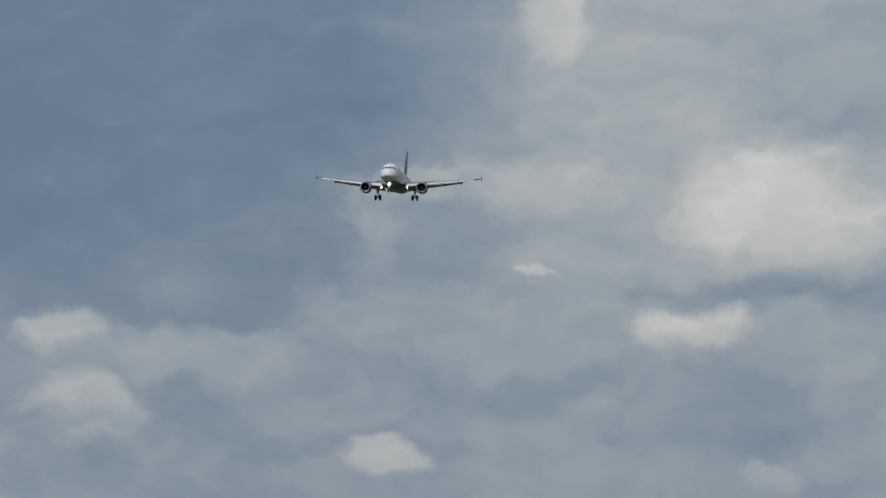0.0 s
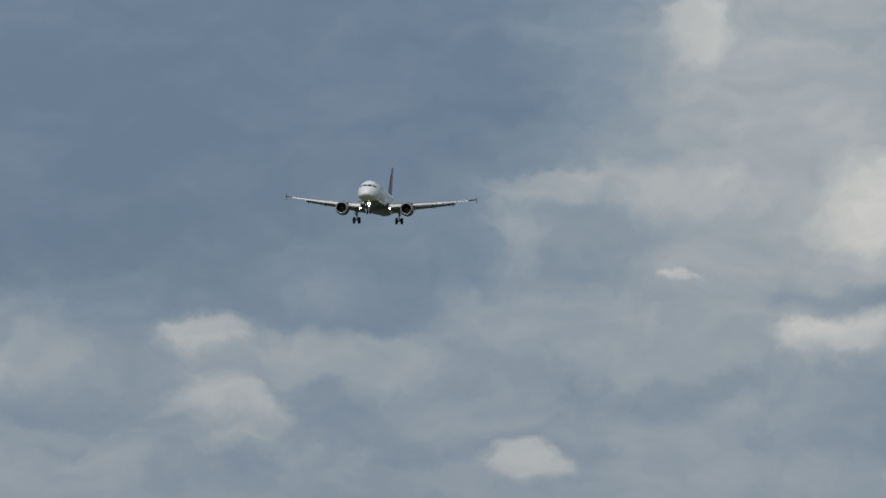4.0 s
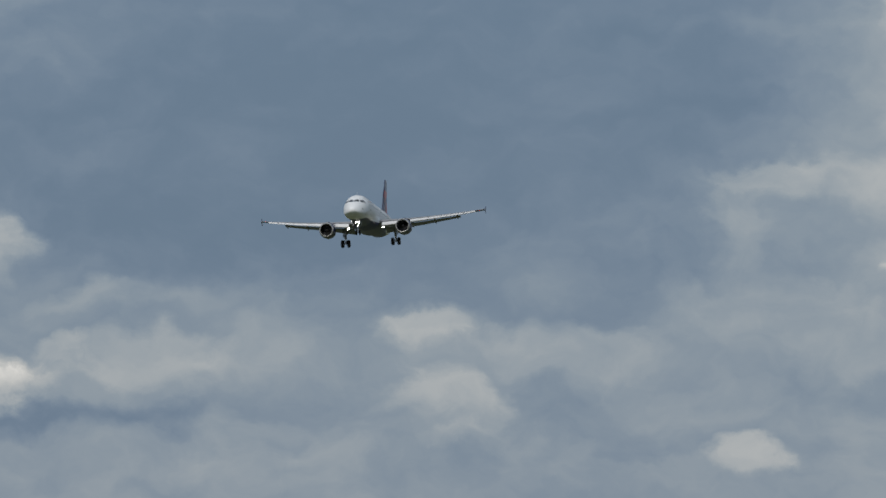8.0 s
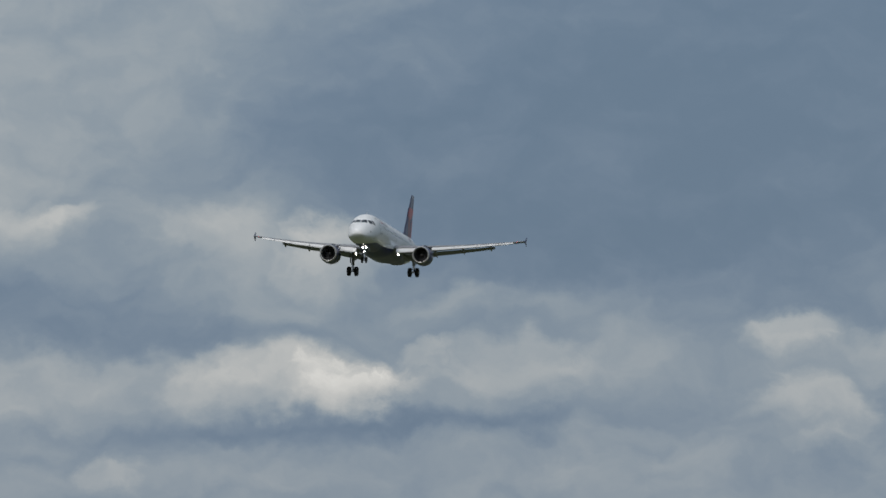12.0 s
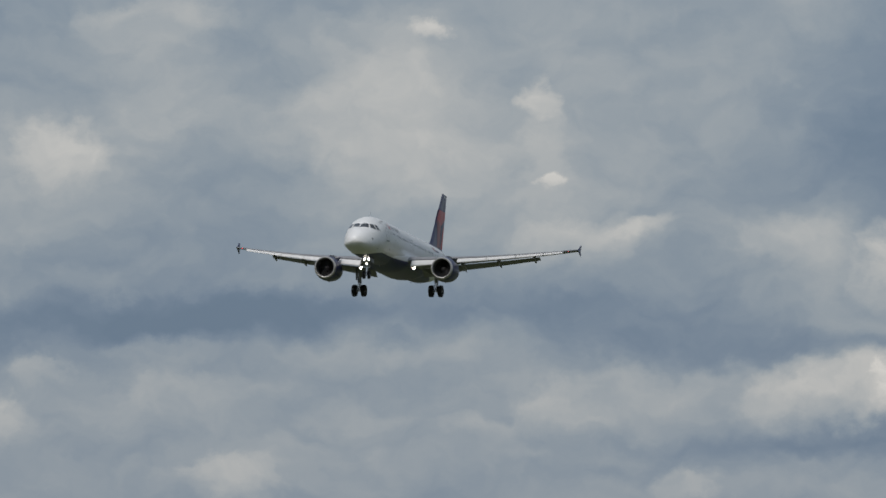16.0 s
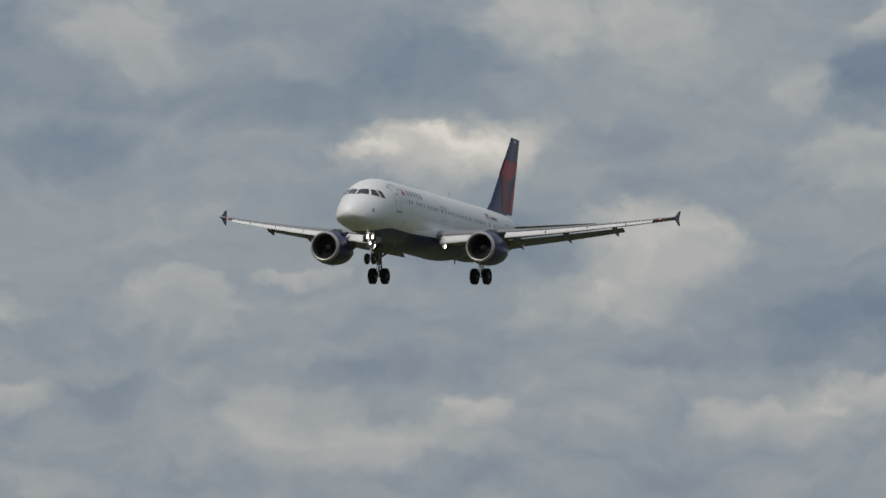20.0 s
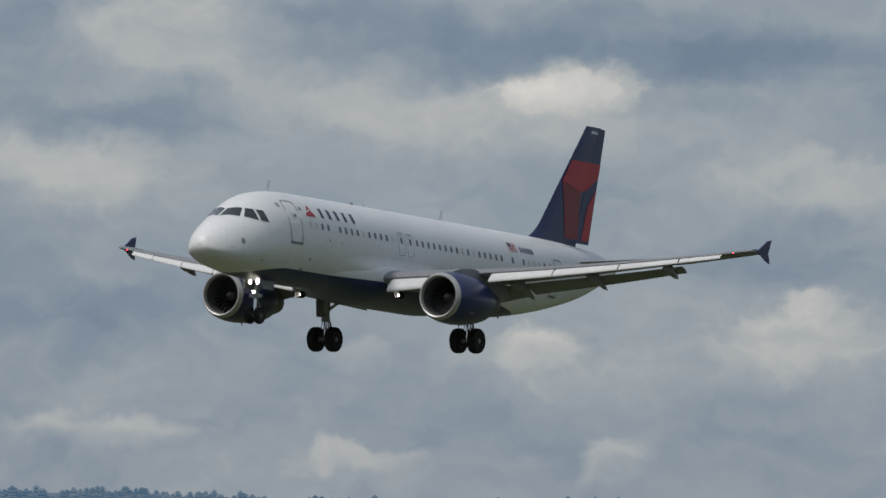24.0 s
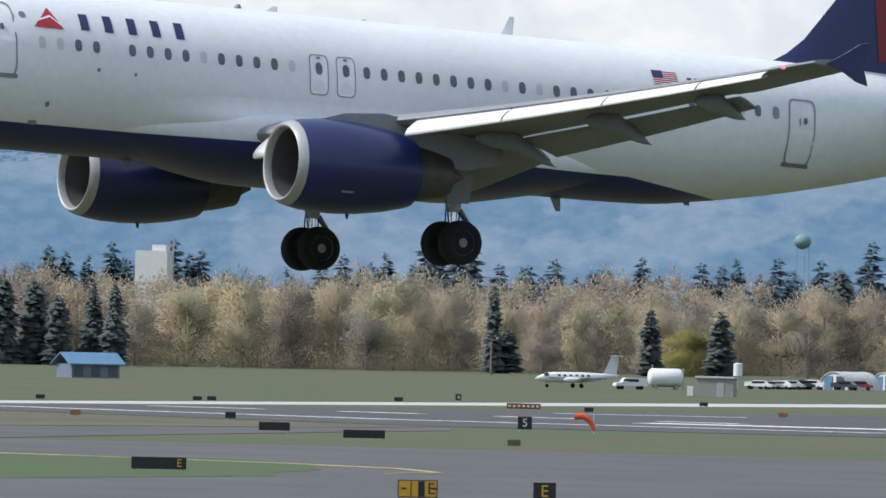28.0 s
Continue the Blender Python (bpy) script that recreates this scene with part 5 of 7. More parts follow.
def arched_hangar():
    h = thing("hangar", "cream barrel-roofed aircraft hangar with a row of windows", "hangar", group="barrel-roofed hangars")
    w, d, wall = 39.5, 34.0, 7.7
    bm = bmesh.new()
    box(bm, -w / 2, w / 2, 0, .4, 0, wall)
    part("front_wall", bm, CREAM_WALL, h, smooth=False)
    for s in (-1, 1):
        bm = bmesh.new()
        box(bm, s * w / 2 - .2, s * w / 2 + .2, .41, d, 0, wall - .6)
        part("side_wall", bm, CREAM_WALL, h, smooth=False)
        for k in range(5):
            bm = bmesh.new()
            y = 4 + k * 5.6
            box(bm, s * (w / 2 + .21), s * (w / 2 + .27), y, y + 3.6, 3.4, 5.8)
            part("side_window", bm, DARK_PANE, h, smooth=False)
    bm = bmesh.new()
    box(bm, -w / 2, w / 2, d, d + .4, 0, wall - .6)
    part("back_wall", bm, CREAM_WALL, h, smooth=False)
    # the gable that closes the arch, then the roof itself
    r_w, rise = 31.0, 3.4
    r = (r_w * r_w / 4 + rise * rise) / (2 * rise)
    half = math.asin(r_w / 2 / r)
    ring = [(r * math.sin(a), 0, wall + rise - r + r * math.cos(a)) for a in np.linspace(-half, half, 20)]
    part("gable", loft([ring, [(x, .35, z) for x, _, z in ring]]), CREAM_WALL, h)
    part("roof", barrel(r_w + .8, d - .3, wall - .05, rise + .25, .36), PALE_ROOF, h, "pale arched roof")
    for s in (-1, 1):
        bm = bmesh.new()
        box(bm, s * (r_w / 2 + .4), s * w / 2, .42, d, wall - .55, wall - .2)
        part("flat_roof", bm, PALE_ROOF, h, smooth=False)
    for x0, x1, z in ((-w / 2 - .1, -.9, wall - .1), (.4, w / 2 + .1, wall - .2)):
        bm = bmesh.new()
        box(bm, x0, x1, -.22, -.003, z, z + .55, .05)
        part("parapet_trim", bm, TRIM_BLUE, h, "blue-grey parapet trim", smooth=False)
    for k in range(10):
        x = -13.0 + k * 3.15 + (.3 if k > 4 else 0)
        window_part(h, x, 4.85, 2.2, 2.35, -.02)
    for x in (-14.8, -8.2, -1.6, 4.9, 11.5, 17.4):
        bm = bmesh.new()
        box(bm, x - .16, x + .16, -.20, -.003, 0, wall - .2)
        part("pilaster", bm, PALE_ROOF, h, smooth=False)
    for x, z, a, b in ((9.5, 1.6, .8, .9), (16.2, 5.0, 3.0, 1.4)):
        bm = bmesh.new()
        box(bm, x - a / 2, x + a / 2, -.10, -.003, z - b / 2, z + b / 2)
        part("notice", bm, DARK_PANE if a < 1 else WHITE_WALL, h, "plain panel on the wall", smooth=False)
    return h


hangar = arched_hangar()
second = copy_thing(hangar, site(56.00, 1900, -9))
hangar.matrix_world = site(57.42, 1840, -9)
annex = thing("annex", "low cream annex with a blue door between two hangars", "building", site(56.68, 1872, -9))
bm = bmesh.new()
box(bm, -4.2, 4.2, .5, 14, 0, 6.9)
part("wall_shell", bm, CREAM_WALL, annex, smooth=False)
bm = bmesh.new()
box(bm, -4.3, 4.3, .3, 14.2, 6.9, 7.25)
part("roof", bm, TRIM_BLUE, annex, smooth=False)
window_part(annex, -1.4, 4.8, 1.9, 1.9, .49)
bm = bmesh.new()
box(bm, .6, 1.9, .40, .495, 0, 3.0)
part("door", bm, BLUE_ROOF, annex, "blue door", smooth=False)

leanto = thing("lean_to", "dark open lean-to shed beside the hangar", "shed", site(55.02, 1935, -9))
for x in (-6, -2, 2, 6):
    bm = bmesh.new()
    box(bm, x - .15, x + .15, -.15, .15, 0, 3.0)
    part("post", bm, DARK_GREY_PAINT, leanto, smooth=False)
part("roof", loft([[(-7, -.8, 3.9), (7, -.8, 2.9), (7, -.8, 3.15), (-7, -.8, 4.15)], [(-7, 7, 3.9), (7, 7, 2.9), (7, 7, 3.15), (-7, 7, 4.15)]]), TRIM_BLUE, leanto, "dark sloping roof", smooth=False)
bm = bmesh.new()
box(bm, -7, 7, 7, 7.2, 0, 2.9)
part("back_wall", bm, DARK_GREY_PAINT, leanto, smooth=False)

# a steel-clad hangar with a low gable
steel = thing("steel_hangar", "pale grey steel-clad hangar with a low gable roof", "hangar", site(53.965, 2085, -24))
W, DEPTH, EAVE, APEX = 44.0, 42.0, 9.0, 11.2
ring = [(-W / 2, 0), (W / 2, 0), (W / 2, EAVE), (0, APEX), (-W / 2, EAVE)]
part("front_wall", loft([[(x, 0, z) for x, z in ring], [(x, .3, z) for x, z in ring]]), GREY_STEEL, steel, smooth=False)
for s in (-1, 1):
    bm = bmesh.new()
    box(bm, s * W / 2 - .15, s * W / 2 + .15, .31, DEPTH, 0, EAVE)
    part("side_wall", bm, GREY_STEEL, steel, smooth=False)
    part("roof_slope", loft([[(0, -.5, APEX + .05), (s * (W / 2 + .6), -.5, EAVE + .05), (s * (W / 2 + .6), -.5, EAVE + .35), (0, -.5, APEX + .35)], [(0, DEPTH + .5, APEX + .05), (s * (W / 2 + .6), DEPTH + .5, EAVE + .05), (s * (W / 2 + .6), DEPTH + .5, EAVE + .35), (0, DEPTH + .5, APEX + .35)]]), PALE_METAL, steel, "pale ribbed metal roof slope", smooth=False)
for k in range(7):
    bm = bmesh.new()
    x = -19.5 + k * 5.6
    box(bm, x, x + 5.4, -.12, -.004, .1, 5.9)
    part("door_leaf", bm, GREY_STEEL, steel, "grey sliding hangar door leaf", smooth=False)
bm = bmesh.new()
box(bm, -20, 20.5, -.30, -.003, 6.0, 6.35)
part("door_rail", bm, DARK_GREY_PAINT, steel, smooth=False)
for k in range(6):
    bm = bmesh.new()
    x = -17 + k * 6.6
    box(bm, x - .3, x + .3, -.4, -.004, 8.0, 8.4)
    part("wall_lamp", bm, DARK_GREY_PAINT, steel, smooth=False)
part("flue", tube(bmesh.new(), (1.0, -.3, 1), (1.0, -.3, APEX + 1.0), .14, n=8), GALVANISED, steel)
for y, z0, z1, dep in ((9, 0, 3.2, 6), (20, 0, 3.0, 2), (27, 0, 5.6, 5), (22, 7.2, 7.7, 1)):
    bm = bmesh.new()
    box(bm, W / 2 + .152, W / 2 + .22, y, y + dep, z0, z1)
    part("side_door", bm, PALE_METAL if z0 == 0 else DARK_GREY_PAINT, steel, smooth=False)

office = thing("office", "small white office with a blue fascia roof", "building", site(54.715, 2045, -10))
bm = bmesh.new()
box(bm, -4.9, 4.9, 0, 8, 0, 3.0)
part("wall_shell", bm, WHITE_WALL, office, smooth=False)
bm = bmesh.new()
box(bm, -5.2, 5.2, -.5, 8.4, 3.0, 5.1, .1)
part("roof", bm, BLUE_ROOF, office, "blue fascia roof", smooth=False)
window_part(office, 1.6, 1.6, 4.2, 1.2, -.02, 3)
bm = bmesh.new()
box(bm, -3.6, -2.6, -.06, -.003, 0, 2.1)
part("door", bm, DARK_PANE, office, smooth=False)


def quonset(b, d, turn, radius, length):
    q = thing("quonset_hut", "pale arched steel hut with a blue door", "hut", site(b, d, turn), "arched steel huts")
    part("shell", barrel(2 * radius, length, 0, radius * .96, 0, .12), PALE_METAL, q, "ribbed pale steel shell")
    end = [(radius * .97 * math.cos(a), .25, radius * .93 * math.sin(a)) for a in np.linspace(0, math.pi, 18)]
    part("end_wall", loft([end, [(x, .4, z) for x, _, z in end]]), WHITE_WALL, q)
    for x in (-radius * .35, radius * .45):
        bm = bmesh.new()
        box(bm, x - .9, x + .9, .12, .245, 0, radius * .72)
        part("door", bm, BLUE_ROOF if x < 0 else DARK_PANE, q, "blue door", smooth=False)
    for k in range(6):
        y = length * (k + .5) / 6
        r = radius * 1.005
        part("rib", loft([[(r * math.cos(a), yy, r * .96 * math.sin(a)) for a in np.linspace(.02, math.pi - .02, 16)] for yy in (y - .08, y + .08)], close=False, caps=False), GALVANISED, q)
    return q


quonset(58.55, 1745, -38, 3.3, 9)
quonset(58.27, 1765, -52, 3.3, 13)

shed = thing("shed", "small shed with a blue metal gable roof", "shed", site(62.73, 1620, 24))
bm = bmesh.new()
box(bm, -4.2, 4.2, 0, 6, 0, 2.2)
part("wall_shell", bm, TRIM_BLUE, shed, smooth=False)
for s in (0, 1):
    part("roof_slope", loft([[(-5, -.7 if not s else 6.7, 2.1), (5, -.7 if not s else 6.7, 2.1), (5, -.7 if not s else 6.7, 2.28), (-5, -.7 if not s else 6.7, 2.28)], [(-5, 3, 3.9), (5, 3, 3.9), (5, 3, 4.08), (-5, 3, 4.08)]]), BLUE_ROOF, shed, "blue metal roof slope", smooth=False)
for x in (-3, 0, 3):
    bm = bmesh.new()
    box(bm, x - .8, x + .8, -.06, -.003, .2, 1.9)
    part("opening", bm, DARK_PANE, shed, smooth=False)

tower_block = thing("white_tower_block", "plain white concrete tower rising above the trees", "building", site(62.43, 3050, -12))
bm = bmesh.new()
box(bm, -4.9, 4.9, 0, 10, 0, 29.6)
part("wall_shell", bm, WHITE_WALL, tower_block, smooth=False)
bm = bmesh.new()
box(bm, -.2, 4.2, 2, 7, 29.6, 31.4)
part("plant_room", bm, WHITE_WALL, tower_block, smooth=False)
part("mast", tube(bmesh.new(), (6.2, 3, 0), (6.2, 3, 33), .25, n=8), GALVANISED, tower_block)

flats = thing("beige_block", "beige flat-roofed block behind the trees", "building", site(46.66, 3080, -14))
for x0, x1, z in ((-7, 0, 27.5), (0, 6.5, 30.5)):
    bm = bmesh.new()
    box(bm, x0, x1, 0, 9, 0, z)
    wing_block = part("wing_block", bm, CREAM_WALL, flats, smooth=False)
    for k in range(3):
        bm = bmesh.new()
        box(bm, x0 + 1, x1 - 1, -.06, -.003, z - 3 - k * 3, z - 1.8 - k * 3)
        part("window_band", bm, DARK_PANE, wing_block, smooth=False)

WATER_GREEN = material("pale_green_tank", (0.17, 0.26, 0.27), 0.7, vary=0.08)
tank_tower = thing("water_tower", "pale green domed water tower", "water tower", site(58.74, 3080))
part("bowl", spin(bmesh.new(), [(34.5, .4), (35.3, 2.0), (36.5, 2.7), (37.5, 2.6), (38.6, 1.8), (39.2, .3)], (0, 0, 0), "z", 24), WATER_GREEN, tank_tower)
for k in range(5):
    a = 2 * math.pi * k / 5
    part("leg", tube(bmesh.new(), (2.4 * math.cos(a), 2.4 * math.sin(a), 0), (2.0 * math.cos(a), 2.0 * math.sin(a), 35.8), .09, n=8), WATER_GREEN, tank_tower)
for b in (55.98, 56.05):
    silo = thing("dome_tank", "white domed storage tank", "tank", site(b, 3060), "white domed tanks")
    part("shell", spin(bmesh.new(), [(0, .95), (33, .95), (33.8, .8), (34.3, .4), (34.4, .02)], (0, 0, 0), "z", 20), WHITE_WALL, silo)

house_rng = random.Random(11)
for b, el in ((57.25, .30), (56.98, .28), (56.55, .29), (56.2, .33), (55.85, .27), (50.2, .24), (47.9, .28)):
    d = 3085 + house_rng.random() * 40
    z = EYE_HEIGHT + d * math.tan(radians(el))
    house = thing("house", "small pale house among far trees", "house", site(b, d, house_rng.uniform(-30, 30), 0), "far houses")
    w, h = house_rng.uniform(3.5, 5.5), 3.0
    bm = bmesh.new()
    box(bm, -w, w, 0, 7, 0, z - 2)
    part("wall_shell", bm, WHITE_WALL, house, smooth=False)
    part("roof", loft([[(-w - .4, -.5, z - 2), (w + .4, -.5, z - 2), (w + .4, 3.5, z), (-w - .4, 3.5, z)], [(-w - .4, 7.5, z - 2.1), (w + .4, 7.5, z - 2.1), (w + .4, 3.6, z - .1), (-w - .4, 3.6, z - .1)]]), PALE_METAL, house, smooth=False)

# ---- radar tower and poles ----
radar = thing("radar_tower", "galvanised lattice tower with a red radar antenna", "tower", site(50.95, 2700, 20))
TOP_Z = 24.0
for sx, sy in ((-1, -1), (1, -1), (1, 1), (-1, 1)):
    part("leg", tube(bmesh.new(), (sx * 3.9, sy * 3.9, 0), (sx * 2.7, sy * 2.7, TOP_Z), .30, n=6), GALVANISED, radar)
for k in range(6):
    z0, z1 = k * 4.0, k * 4.0 + 4.0
    h0, h1 = 3.9 - .05 * z0, 3.9 - .05 * z1
    for sx, sy, ex, ey in ((-1, -1, 1, -1), (1, -1, 1, 1), (1, 1, -1, 1), (-1, 1, -1, -1)):
        bm = bmesh.new()
        tube(bm, (sx * h0, sy * h0, z0), ((sx + ex) / 2 * h1, (sy + ey) / 2 * h1, z1), .13, n=5)
        tube(bm, (ex * h0, ey * h0, z0), ((sx + ex) / 2 * h1, (sy + ey) / 2 * h1, z1), .13, n=5)
        tube(bm, (sx * h1, sy * h1, z1), (ex * h1, ey * h1, z1), .13, n=5)
        part("bracing", bm, GALVANISED, radar)
bm = bmesh.new()
box(bm, -3.4, 3.4, -3.4, 3.4, TOP_Z, TOP_Z + .3)
deck = part("deck", bm, GALVANISED, radar, smooth=False)
for sx, sy, ex, ey in ((-1, -1, 1, -1), (1, -1, 1, 1), (1, 1, -1, 1), (-1, 1, -1, -1)):
    bm = bmesh.new()
    for z in (TOP_Z + .9, TOP_Z + 1.5):
        tube(bm, (sx * 3.3, sy * 3.3, z), (ex * 3.3, ey * 3.3, z), .06, n=5)
    for q in (0, .5, 1):
        c = (sx + (ex - sx) * q) * 3.3, (sy + (ey - sy) * q) * 3.3
        tube(bm, (*c, TOP_Z + .3), (*c, TOP_Z + 1.5), .06, n=5)
    part("railing", bm, GALVANISED, deck)
part("pedestal", tube(tube(bmesh.new(), (0, 0, TOP_Z + .3), (0, 0, TOP_Z + 2.6), 1.1, .8), (0, 0, TOP_Z + 2.6), (0, 0, TOP_Z + 3.4), 1.6, 1.4), SIGN_RED, radar, "red radar pedestal")
RADAR_RED = material("radar_red", (0.55, 0.035, 0.03), 0.5, vary=0.1)
part("antenna", loft([[(-2.9 + 5.8 * i / 12, .9 * ((i - 6) / 6) ** 2 - .6, z) for i in range(13)] + [(2.9 - 5.8 * i / 12, .9 * ((6 - i) / 6) ** 2 - .4, z) for i in range(13)] for z in (TOP_Z + 3.4, TOP_Z + 5.6)]), RADAR_RED, radar, "red curved radar reflector")
part("feed_boom", tube(bmesh.new(), (0, -.2, TOP_Z + 3.5), (0, -2.4, TOP_Z + 3.9), .12, n=6), RADAR_RED, radar)


def lamp_pole(b, d, tall):
    p = thing("pole", "tall weathered pole with a crossarm", "pole", site(b, d), "tall poles")
    part("shaft", tube(bmesh.new(), (0, 0, 0), (0, 0, tall), .22, .14, 8), WOOD_POLE, p)
    bm = bmesh.new()
    box(bm, -1.3, 1.3, -.08, .08, tall - .6, tall - .4)
    part("crossarm", bm, WOOD_POLE, p, smooth=False)
    for x in (-1.1, 1.1):
        bm = bmesh.new()
        box(bm, x - .25, x + .25, -.2, .2, tall - .4, tall - .05, .03)
        part("floodlight", bm, GALVANISED, p, smooth=False)


for b, d, tall in ((51.89, 2720, 13), (51.43, 2760, 11.5), (60.49, 1960, 7.5), (53.03, 2120, 11)):
    lamp_pole(b, d, tall)

# ---- parked aircraft ----
AIR_WHITE = material("parked_white", (0.74, 0.75, 0.75), 0.35, vary=0.05, scale=0.8)
STRIPE_BLUE = material("stripe_blue", (0.10, 0.16, 0.32), 0.4, vary=0.1)


def parked_plane(name, label, m, length, high_tail, engines_y=None, stripe=STRIPE_BLUE):
    """A small aircraft, nose along +x, wheels on z = 0."""
    p = thing(name, label, "airplane", m, "parked aircraft")
    r = length * .055
    z = r * 2.0
    rings = []
    for s, k, dz in ((0, .05, -.3), (.03, .38, -.22), (.09, .70, -.1), (.16, .95, 0), (.24, 1, 0.05), (.55, 1, .05), (.72, .78, .18), (.88, .42, .42), (1, .12, .62)):
        rings.append([(length * (.5 - s), r * k * math.cos(a), z + r * dz + r * k * 1.05 * math.sin(a)) for a in np.linspace(0, 2 * math.pi, 19)[:-1]])
    body = part("fuselage", loft(rings), AIR_WHITE, p)
    span = length * .46
    for side in (1, -1):
        part("wing", loft([[(length * x, side * y, z - r * .7 + dy + t) for x, t in ((.14, .0), (.02, .10), (-.06, 0), (.02, -.06))] if y < .1 * span else [(length * (x * .6), side * y, z - r * .7 + dy + t * .5) for x, t in ((.14, .0), (.02, .10), (-.06, 0), (.02, -.06))] for y, dy in ((0.02, 0), (span, span * .09))]), AIR_WHITE, p)
        tz = z + length * (.245 if high_tail else .06)
        tx = -.475 if high_tail else -.42
        part("tailplane", loft([[(length * (tx + x), side * y, tz + t) for x, t in ((.06 - y * .03 / length, 0), (0, .05), (-.05, 0), (0, -.05))] for y in (.02, length * .15)]), AIR_WHITE, p)
        for k in range(6):
            x = length * (.24 - k * .07)
            bm = bmesh.new()
            box(bm, x - .22, x + .22, side * r * .93, side * (r * 1.0 + .02), z + r * .25, z + r * .62, .01)
            part("cabin_window", bm, CAR_GLASS, body, smooth=False)
        bm = bmesh.new()
        box(bm, -length * .32, length * .36, side * r * .99, side * (r * 1.04), z - r * .18, z + .02)
        part("stripe", bm, stripe, body, smooth=False)
        if engines_y:
            y = side * engines_y
            part("engine_nacelle", spin(bmesh.new(), [(-1.6, .12), (-.8, .42), (.6, .45), (1.5, .36), (1.9, .16)], (length * .13, y, z - r * .45), "x", 16), AIR_WHITE, p)
            bm = bmesh.new()
            for q in range(3):
                a = 2 * math.pi * q / 3 + .4
                tube(bm, (length * .13 + 1.95, y, z - r * .45), (length * .13 + 1.95, y + 1.15 * math.cos(a), z - r * .45 + 1.15 * math.sin(a)), .09, .04, 6)
            part("propeller", bm, DARK_GREY_PAINT, p)
        part("main_wheel", spin(bmesh.new(), [(-.12, .1), (-.12, .36), (.12, .36), (.12, .1)], (length * .0, side * length * .11, .36), "y", 16), RUBBER, p)
        part("main_strut", tube(bmesh.new(), (length * .0, side * length * .11, .36), (length * .0, side * length * .10, z - r * .6), .08, n=8), GALVANISED, p)
    fin_top = length * (.25 if high_tail else .19)
    part("fin", loft([[(length * x, y, z + h) for x, y in ((a, 0), ((a + c) / 2, .10), (c, 0), ((a + c) / 2, -.10))] for a, c, h in ((-.30, -.47, r * .5), (-.41, -.50, fin_top))]), AIR_WHITE, p)
    part("windscreen", loft([[(length * (.5 - s), r * k * math.cos(a), z + r * dz + r * k * math.sin(a)) for a in np.linspace(.35, math.pi - .35, 12)] for s, k, dz in ((.095, .76, -.06), (.145, .96, .0))], close=False, caps=False), CAR_GLASS, p)
    part("nose_wheel", spin(bmesh.new(), [(-.09, .08), (-.09, .28), (.09, .28), (.09, .08)], (length * .36, 0, .28), "y", 14), RUBBER, p)
    part("nose_strut", tube(bmesh.new(), (length * .36, 0, .28), (length * .37, 0, z - r * .7), .07, n=8), GALVANISED, p)
    return p


parked_plane("commuter_plane", "white commuter turboprop with a high T-tail parked on the grass edge", site(60.00, 1640, 205), 15.0, True, 2.6, GREY_PAINT)
parked_plane("twin_plane", "white twin-engine light aircraft parked by the hangar", site(57.68, 1800, -22), 9.6, False, 1.9)
parked_plane("twin_plane", "white twin-engine light aircraft parked by the hangar", site(57.38, 1802, 196), 9.4, False, 1.9)
parked_plane("twin_plane", "white turboprop with a blue stripe and T-tail", site(54.06, 2040, -15), 12.5, True, 2.2)
parked_plane("light_plane", "white light aircraft parked on the grass", site(52.60, 2230, 150), 8.0, False, None)


# ---- vehicles and ground equipment ----
def vehicle(name, label, category, m, length, high, paint, van=False, group="parked cars"):
    v = thing(name, label, category, m, group)
    w = .88
    prof = [(0, .35), (0, .78), (.22, .86), (.32, 1.0), (.70, 1.0), (.86, .62 if not van else .95), (1, .56 if not van else .9), (1, .30)] if not van else [(0, .3), (0, .98), (.68, 1.0), (.80, .62), (.98, .55), (1, .3)]
    part("body", loft([[(length * (a - .5), s * w * (1 if z < .7 else .86), high * z) for a, z in prof] for s in (-1, 1)]), paint, v)
    for s in (-1, 1):
        bm = bmesh.new()
        box(bm, -length * .22, length * .26, s * w * .93, s * (w * .93 + .03), high * .66, high * .90)
        part("side_window", bm, CAR_GLASS, v, smooth=False)
        for x in (-.31, .31):
            hub = part("wheel", spin(bmesh.new(), [(-.09, .02), (-.1, .2), (.1, .2), (.09, .02)], (length * x, s * .78, .33), "y", 14), GALVANISED, v)
            part("tyre", spin(bmesh.new(), [(-.11, .2), (-.12, .31), (-.08, .34), (.08, .34), (.12, .31), (.11, .2)], (length * x, s * .78, .33), "y", 16), RUBBER, hub)
    bm = bmesh.new()
    box(bm, length * .44, length * .505, -.6, .6, .55, .72)
    part("headlamp_bar", bm, SIGN_WHITE, v, smooth=False)
    return v


